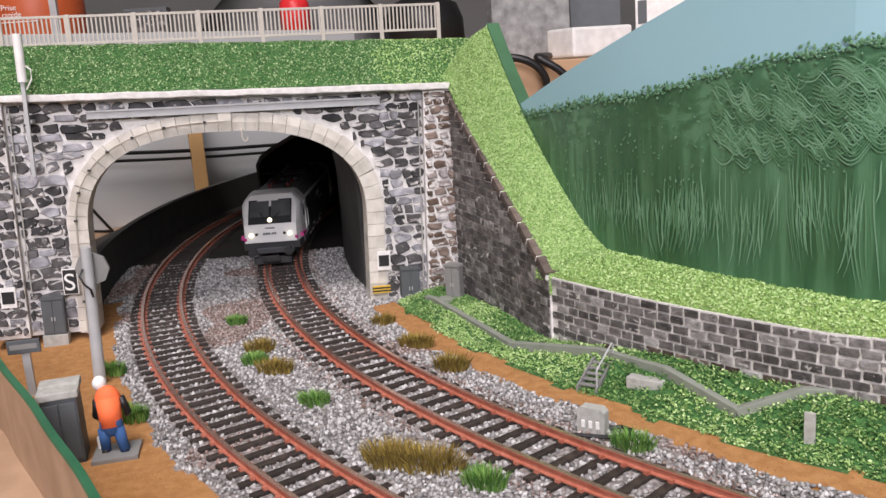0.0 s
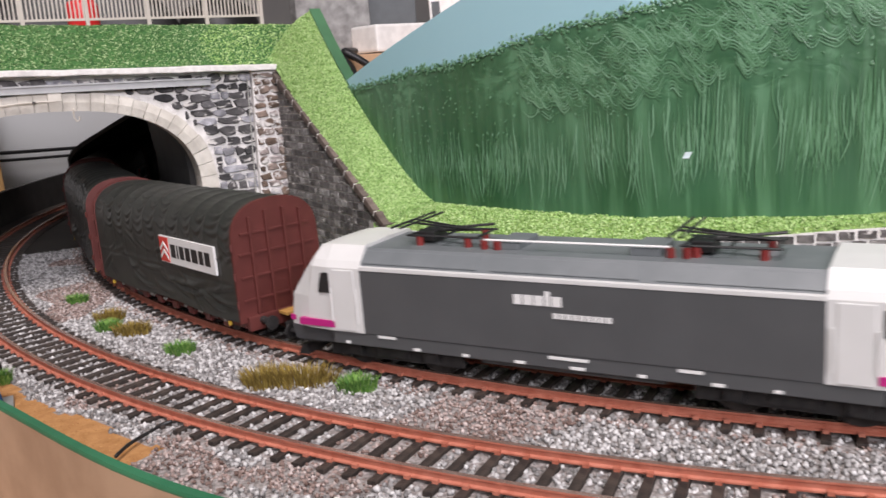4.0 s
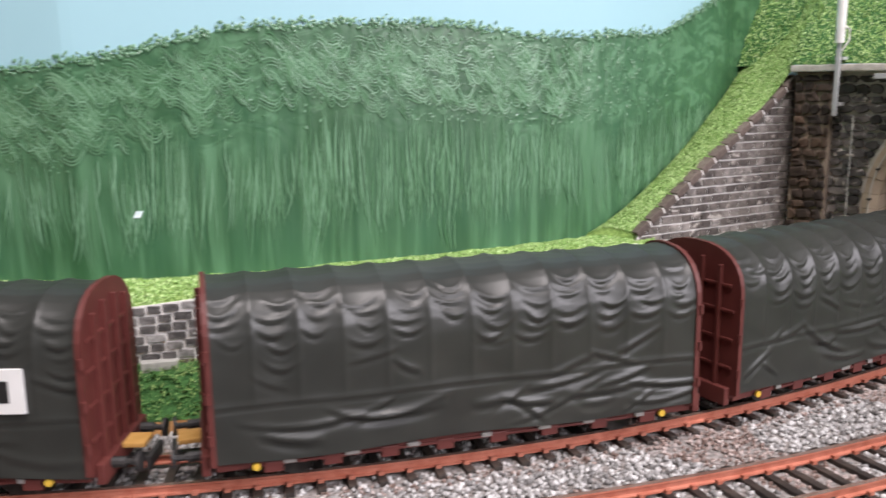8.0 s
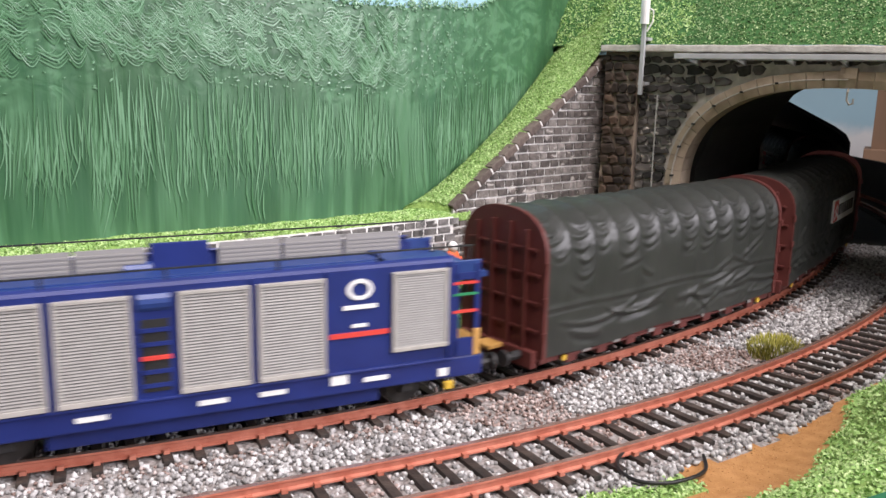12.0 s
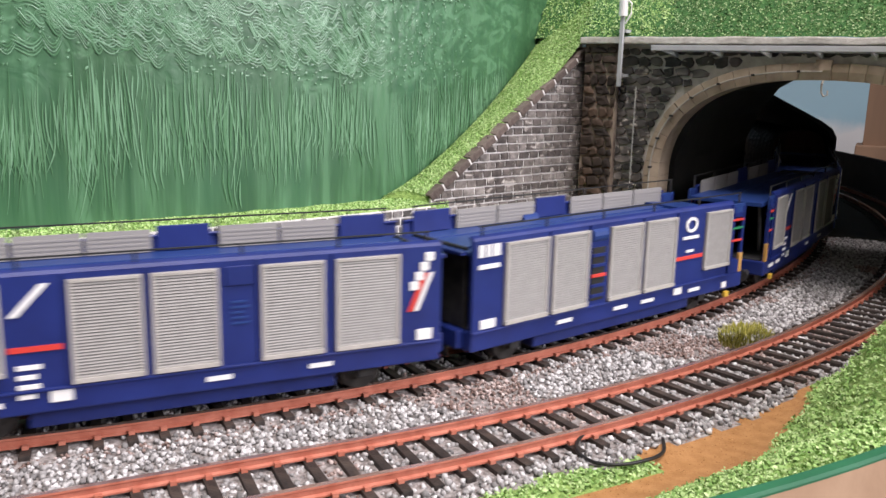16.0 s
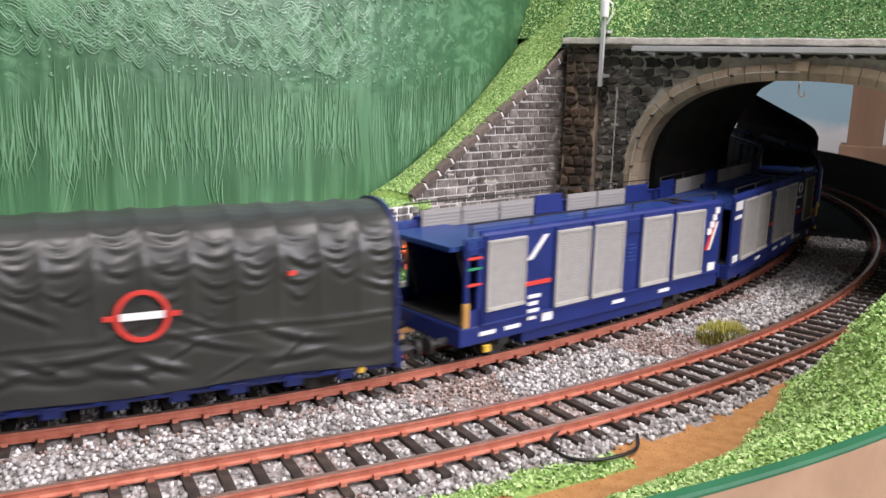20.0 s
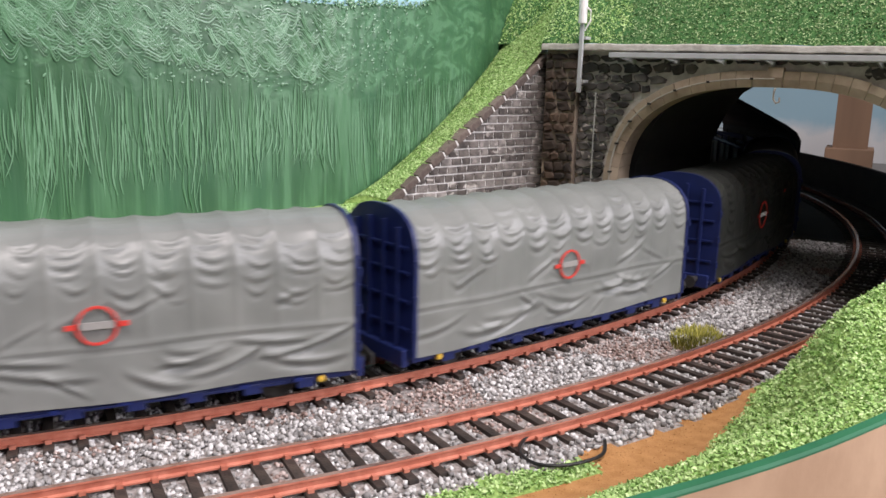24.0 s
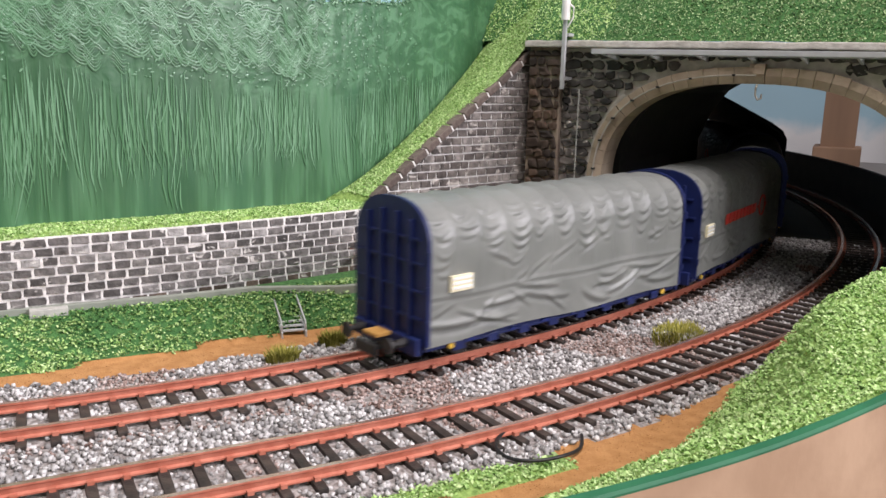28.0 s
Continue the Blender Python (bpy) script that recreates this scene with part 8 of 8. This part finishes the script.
# ---- grass tufts ----


def tuft(x, y, rx, ry, h, material, label, seed, turn=0.0):
    rnd = random.Random(seed)
    vs, fs = [], []
    n = int(260 + 90000 * 60 * rx * ry)
    for i in range(min(n, 1100)):
        a, q = rnd.uniform(0, 2 * math.pi), math.sqrt(rnd.random())
        px, py = rx * q * math.cos(a), ry * q * math.sin(a)
        lean = 0.25 + 0.7 * q
        L = h * rnd.uniform(0.6, 1.15) * (1 - 0.25 * q)
        b = a + rnd.uniform(-0.9, 0.9)
        dx, dy = math.cos(b) * lean * L * 0.7, math.sin(b) * lean * L * 0.7
        w = rnd.uniform(0.00012, 0.00022)
        cx, cy = -math.sin(b + rnd.uniform(-1, 1)) * w, math.cos(b) * w
        k = len(vs)
        vs += [(px - cx, py - cy, -0.0006), (px + cx, py + cy, -0.0006), (px + dx * 0.4 + cx * 0.8, py + dy * 0.4 + cy * 0.8, L * 0.6), (px + dx * 0.4 - cx * 0.8, py + dy * 0.4 - cy * 0.8, L * 0.6), (px + dx, py + dy, L)]
        fs += [(k, k + 1, k + 2, k + 3), (k + 3, k + 2, k + 4)]
    me = bpy.data.meshes.new("grass_tuft")
    me.from_pydata(vs, [], fs)
    me.materials.append(material)
    ob = new("grass_tuft", me)
    ob.matrix_world = pose(x, y, ground_z(x, y) + 0.0008, 0, 0, turn)
    return tagged(ob, label, "grass tuft", "grass tufts")


for i, (x, y, rx, ry, h) in enumerate(((-0.0437, 0.3402, 0.0062, 0.0050, 0.0045), (-0.0341, 0.3134, 0.0070, 0.0046, 0.0048), (0.0188, 0.3292, 0.0070, 0.0040, 0.0050), (0.0307, 0.3003, 0.0064, 0.0044, 0.0062), (0.0056, 0.3620, 0.0050, 0.0036, 0.0045), (0.0187, 0.2261, 0.0115, 0.0052, 0.0062), (0.0085, 0.2310, 0.0070, 0.0050, 0.0062))):
    tuft(x, y, rx, ry, h, BROWN_TUFT, "dry brown grass tuft standing in the ballast", 100 + i, -25)
for i, (x, y, rx, ry, h) in enumerate(((-0.0435, 0.3249, 0.0050, 0.0040, 0.0042), (-0.0164, 0.2787, 0.0052, 0.0038, 0.0042), (0.0335, 0.2130, 0.0060, 0.0042, 0.0046), (0.0759, 0.2266, 0.0058, 0.0038, 0.0048), (-0.0759, 0.2789, 0.0056, 0.0040, 0.0050), (-0.0983, 0.3274, 0.0060, 0.0036, 0.0045), (-0.0604, 0.3808, 0.0050, 0.0034, 0.0040))):
    tuft(x, y, rx, ry, h, GREEN_TUFT, "fresh green grass tuft standing in the ballast", 200 + i, -30)
for i, (x, y, rx, ry, h) in enumerate(((0.2167, 0.1012, 0.0055, 0.0045, 0.0045), (0.3042, -0.0012, 0.0155, 0.0085, 0.0028), (0.2389, 0.0972, 0.0050, 0.0040, 0.0045))):
    tuft(x, y, rx, ry, h, MIXED_TUFT, "yellowish green grass tuft standing in the ballast", 300 + i)

# ---- loose stuff: ballast grains, sand and flock ----


def bits(name, pts, normals, size, flat, material, label, cat, seed, grain=False):
    """Many small chips on given places, each with its own turn and size, as one mesh."""
    rg = np.random.default_rng(seed)
    n = len(pts)
    if not n:
        return
    pts, normals = np.array(pts, dtype=float), np.array(normals, dtype=float)
    s = rg.uniform(size[0], size[1], n)
    if grain:
        base = np.array([(1, 0, 0), (-1, 0, 0), (0, 1, 0), (0, -1, 0), (0, 0, 1), (0, 0, -1)], dtype=float) * 0.5
        face = np.array([(0, 2, 4), (2, 1, 4), (1, 3, 4), (3, 0, 4), (2, 0, 5), (1, 2, 5), (3, 1, 5), (0, 3, 5)])
        v = base[None] * rg.uniform(0.65, 1.3, (n, 6, 1)) * s[:, None, None]
        a = rg.normal(size=(n, 4))
    else:
        base = np.array([(-0.5, -0.16, 0), (0.1, -0.30, 0.08), (0.5, 0.05, 0), (0.0, 0.30, 0.06)], dtype=float)
        face = np.array([(0, 1, 2), (0, 2, 3)])
        v = base[None] * s[:, None, None] * rg.uniform(0.7, 1.2, (n, 1, 3))
        a = rg.normal(size=(n, 4))
    a /= np.linalg.norm(a, axis=1)[:, None]
    w, x, y, z = a.T
    R = np.stack([1 - 2 * (y * y + z * z), 2 * (x * y - w * z), 2 * (x * z + w * y), 2 * (x * y + w * z), 1 - 2 * (x * x + z * z), 2 * (y * z - w * x), 2 * (x * z - w * y), 2 * (y * z + w * x), 1 - 2 * (x * x + y * y)], axis=1).reshape(n, 3, 3)
    if not grain:
        # lean every flake towards the slope it lies on
        nrm = normals + rg.normal(size=(n, 3)) * flat
        nrm /= np.linalg.norm(nrm, axis=1)[:, None]
        t1 = np.cross(nrm, R[:, :, 0])
        t1 /= np.linalg.norm(t1, axis=1)[:, None]
        t2 = np.cross(nrm, t1)
        R = np.stack([t1, t2, nrm], axis=2)
    v = np.einsum("nij,nkj->nki", R, v) + pts[:, None, :]
    m = base.shape[0]
    F = (face[None] + (np.arange(n) * m)[:, None, None]).reshape(-1, 3)
    me = bpy.data.meshes.new(name)
    me.vertices.add(n * m)
    me.vertices.foreach_set("co", v.reshape(-1).astype(np.float32))
    me.loops.add(F.size)
    me.loops.foreach_set("vertex_index", F.reshape(-1).astype(np.int32))
    me.polygons.add(len(F))
    me.polygons.foreach_set("loop_start", np.arange(0, F.size, 3, dtype=np.int32))
    me.update(calc_edges=True)
    me.validate()
    me.materials.append(material)
    return tagged(new(name, me), label, cat, kind="stuff")


rnd = random.Random(77)
NEAR_SP, FAR_SP = 0.0073, 0.0073
g_main, g_dirty, g_sand, g_light, g_dark = [], [], [], [], []
for i in range(141000):
    s = rnd.uniform(-0.53, 0.428)
    d = rnd.uniform(-0.128, 0.079)
    if d > edge_d(s):
        continue
    p, _ = near_path(s, d)
    x, y = p.x, p.y
    r = math.hypot(x - CF.x, y - CF.y)
    th = math.degrees(math.atan2(y - CF.y, x - CF.x)) % 360
    if r < 0.4995 and 209.5 < th < 247:
        continue
    zn = zone(x, y)
    if zn == 4:
        continue
    gz = ground_z(x, y)
    if zn == 0:
        # keep the sleepers and rails clear
        fs_, df = s_of(th) - s_of(172), r - RF
        low = 0.0
        clear = False
        for dd, along, sp in ((d, s + 0.93, NEAR_SP), (df, fs_, FAR_SP)):
            if abs(dd) < 0.0150:
                f = (along / sp) % 1.0
                if 0.30 < f < 0.70 or abs(abs(dd) - 0.0088) < 0.0014 or rnd.random() < 0.25:
                    clear = True
                low = 0.0003
        if clear:
            continue
        dirty = noise.noise(Vector((x * 26, y * 26, 9))) > 0.22 or (abs(abs(df) - 0.0165) < 0.003 and rnd.random() < 0.5)
        (g_dirty if dirty else g_main).append((x, y, gz + rnd.uniform(0.0000, 0.0008) - low))
    elif zn == 1:
        g_sand.append((x, y, gz))
    elif zn == 2:
        g_light.append((x, y, gz + 0.0002))
    else:
        g_dark.append((x, y, gz + 0.0002))
up = (0, 0, 1)
bits("ballast_grains", g_main, [up] * len(g_main), (0.0010, 0.0021), 0, GRAINS, "loose light grey ballast grains between the tracks", "ballast", 1, True)
bits("ballast_grains", g_dirty, [up] * len(g_dirty), (0.0007, 0.0016), 0, RUST_DUST, "rust stained ballast grains beside the rails", "ballast", 2, True)
bits("sand_grains", g_sand, [up] * len(g_sand), (0.0002, 0.0005), 0, SAND_GRAIN, "fine brown sand grains on the path", "sand", 3, True)
dense = [(x + rnd.uniform(-0.0012, 0.0012), y + rnd.uniform(-0.0012, 0.0012), z + rnd.uniform(0, 0.0006)) for x, y, z in g_light for _ in range(6)]
bits("turf_flock", dense, [up] * len(dense), (0.0006, 0.0014), 0.7, FLOCK_LIGHT, "light green flock flakes of the roadside turf", "turf", 4)
dense = [(x + rnd.uniform(-0.0012, 0.0012), y + rnd.uniform(-0.0012, 0.0012), z + rnd.uniform(0, 0.0008)) for x, y, z in g_dark for _ in range(6)]
cut = [noise.noise(Vector((x * 40, y * 40, 5))) + rnd.uniform(-0.25, 0.25) > 0.02 for x, y, z in dense]
a = [q for q, c in zip(dense, cut) if c]
b = [q for q, c in zip(dense, cut) if not c]
bits("turf_flock", a, [up] * len(a), (0.0006, 0.0014), 0.7, FLOCK_LIGHT, "light green flock flakes under the wall", "turf", 5)
bits("turf_flock", b, [up] * len(b), (0.0006, 0.0014), 0.7, FLOCK_DARK, "deeper green flock flakes under the wall", "turf", 6)


def on_mesh(ob, n, seed):
    """Random places on an object's faces, in the world, with their normals."""
    rg = np.random.default_rng(seed)
    me, m = ob.data, ob.matrix_world
    tri, nor = [], []
    for f in me.polygons:
        vs = [m @ me.vertices[k].co for k in f.vertices]
        for k in range(1, len(vs) - 1):
            tri.append((vs[0], vs[k], vs[k + 1]))
    T = np.array(tri, dtype=float)
    N = np.cross(T[:, 1] - T[:, 0], T[:, 2] - T[:, 0])
    A = np.linalg.norm(N, axis=1) + 1e-12
    N /= A[:, None]
    N *= np.sign(N[:, 2:3] + 1e-9)
    k = rg.choice(len(T), n, p=A / A.sum())
    u, v = rg.random(n), rg.random(n)
    o = u + v > 1
    u[o], v[o] = 1 - u[o], 1 - v[o]
    P = T[k, 0] + (T[k, 1] - T[k, 0]) * u[:, None] + (T[k, 2] - T[k, 0]) * v[:, None]
    return P + N[k] * 0.0003, N[k]


for i, (ob, n, fl, label) in enumerate(((bpy.data.objects["turf_ledge"], 24000, 0, "light green flock flakes on the ledge"), (bpy.data.objects["turf_slope"], 44000, 0, "light green flock flakes on the slope"), (bpy.data.objects["turf_slope.001"], 44000, 0, "light green flock flakes on the slope"), (bpy.data.objects["turf_bank"], 44000, 1, "deep green flock flakes on the bank"), (bpy.data.objects["turf_bank.001"], 70000, 1, "deep green flock flakes on the bank"))):
    P, N = on_mesh(ob, n, 50 + i)
    if fl:
        loc = np.array([list(ob.matrix_world.inverted() @ Vector(p)) for p in P])
        edge = loc[:, 0] if i == 3 else -loc[:, 0]
        keep = edge + np.array([0.02 * noise.noise(Vector((p[0] * 60, p[1] * 60, p[2] * 60))) for p in P]) < 0.070
        bits("turf_flock", P[keep], N[keep], (0.0006, 0.0014), 0.75, FLOCK_MID, label, "turf", 60 + i)
        bits("turf_flock", P[~keep], N[~keep], (0.0006, 0.0014), 0.75, FLOCK_LIGHT, "light green flock flakes at the end of the bank", "turf", 70 + i)
    else:
        bits("turf_flock", P, N, (0.0006, 0.0014), 0.7, FLOCK_LIGHT, label, "turf", 60 + i)

motions()
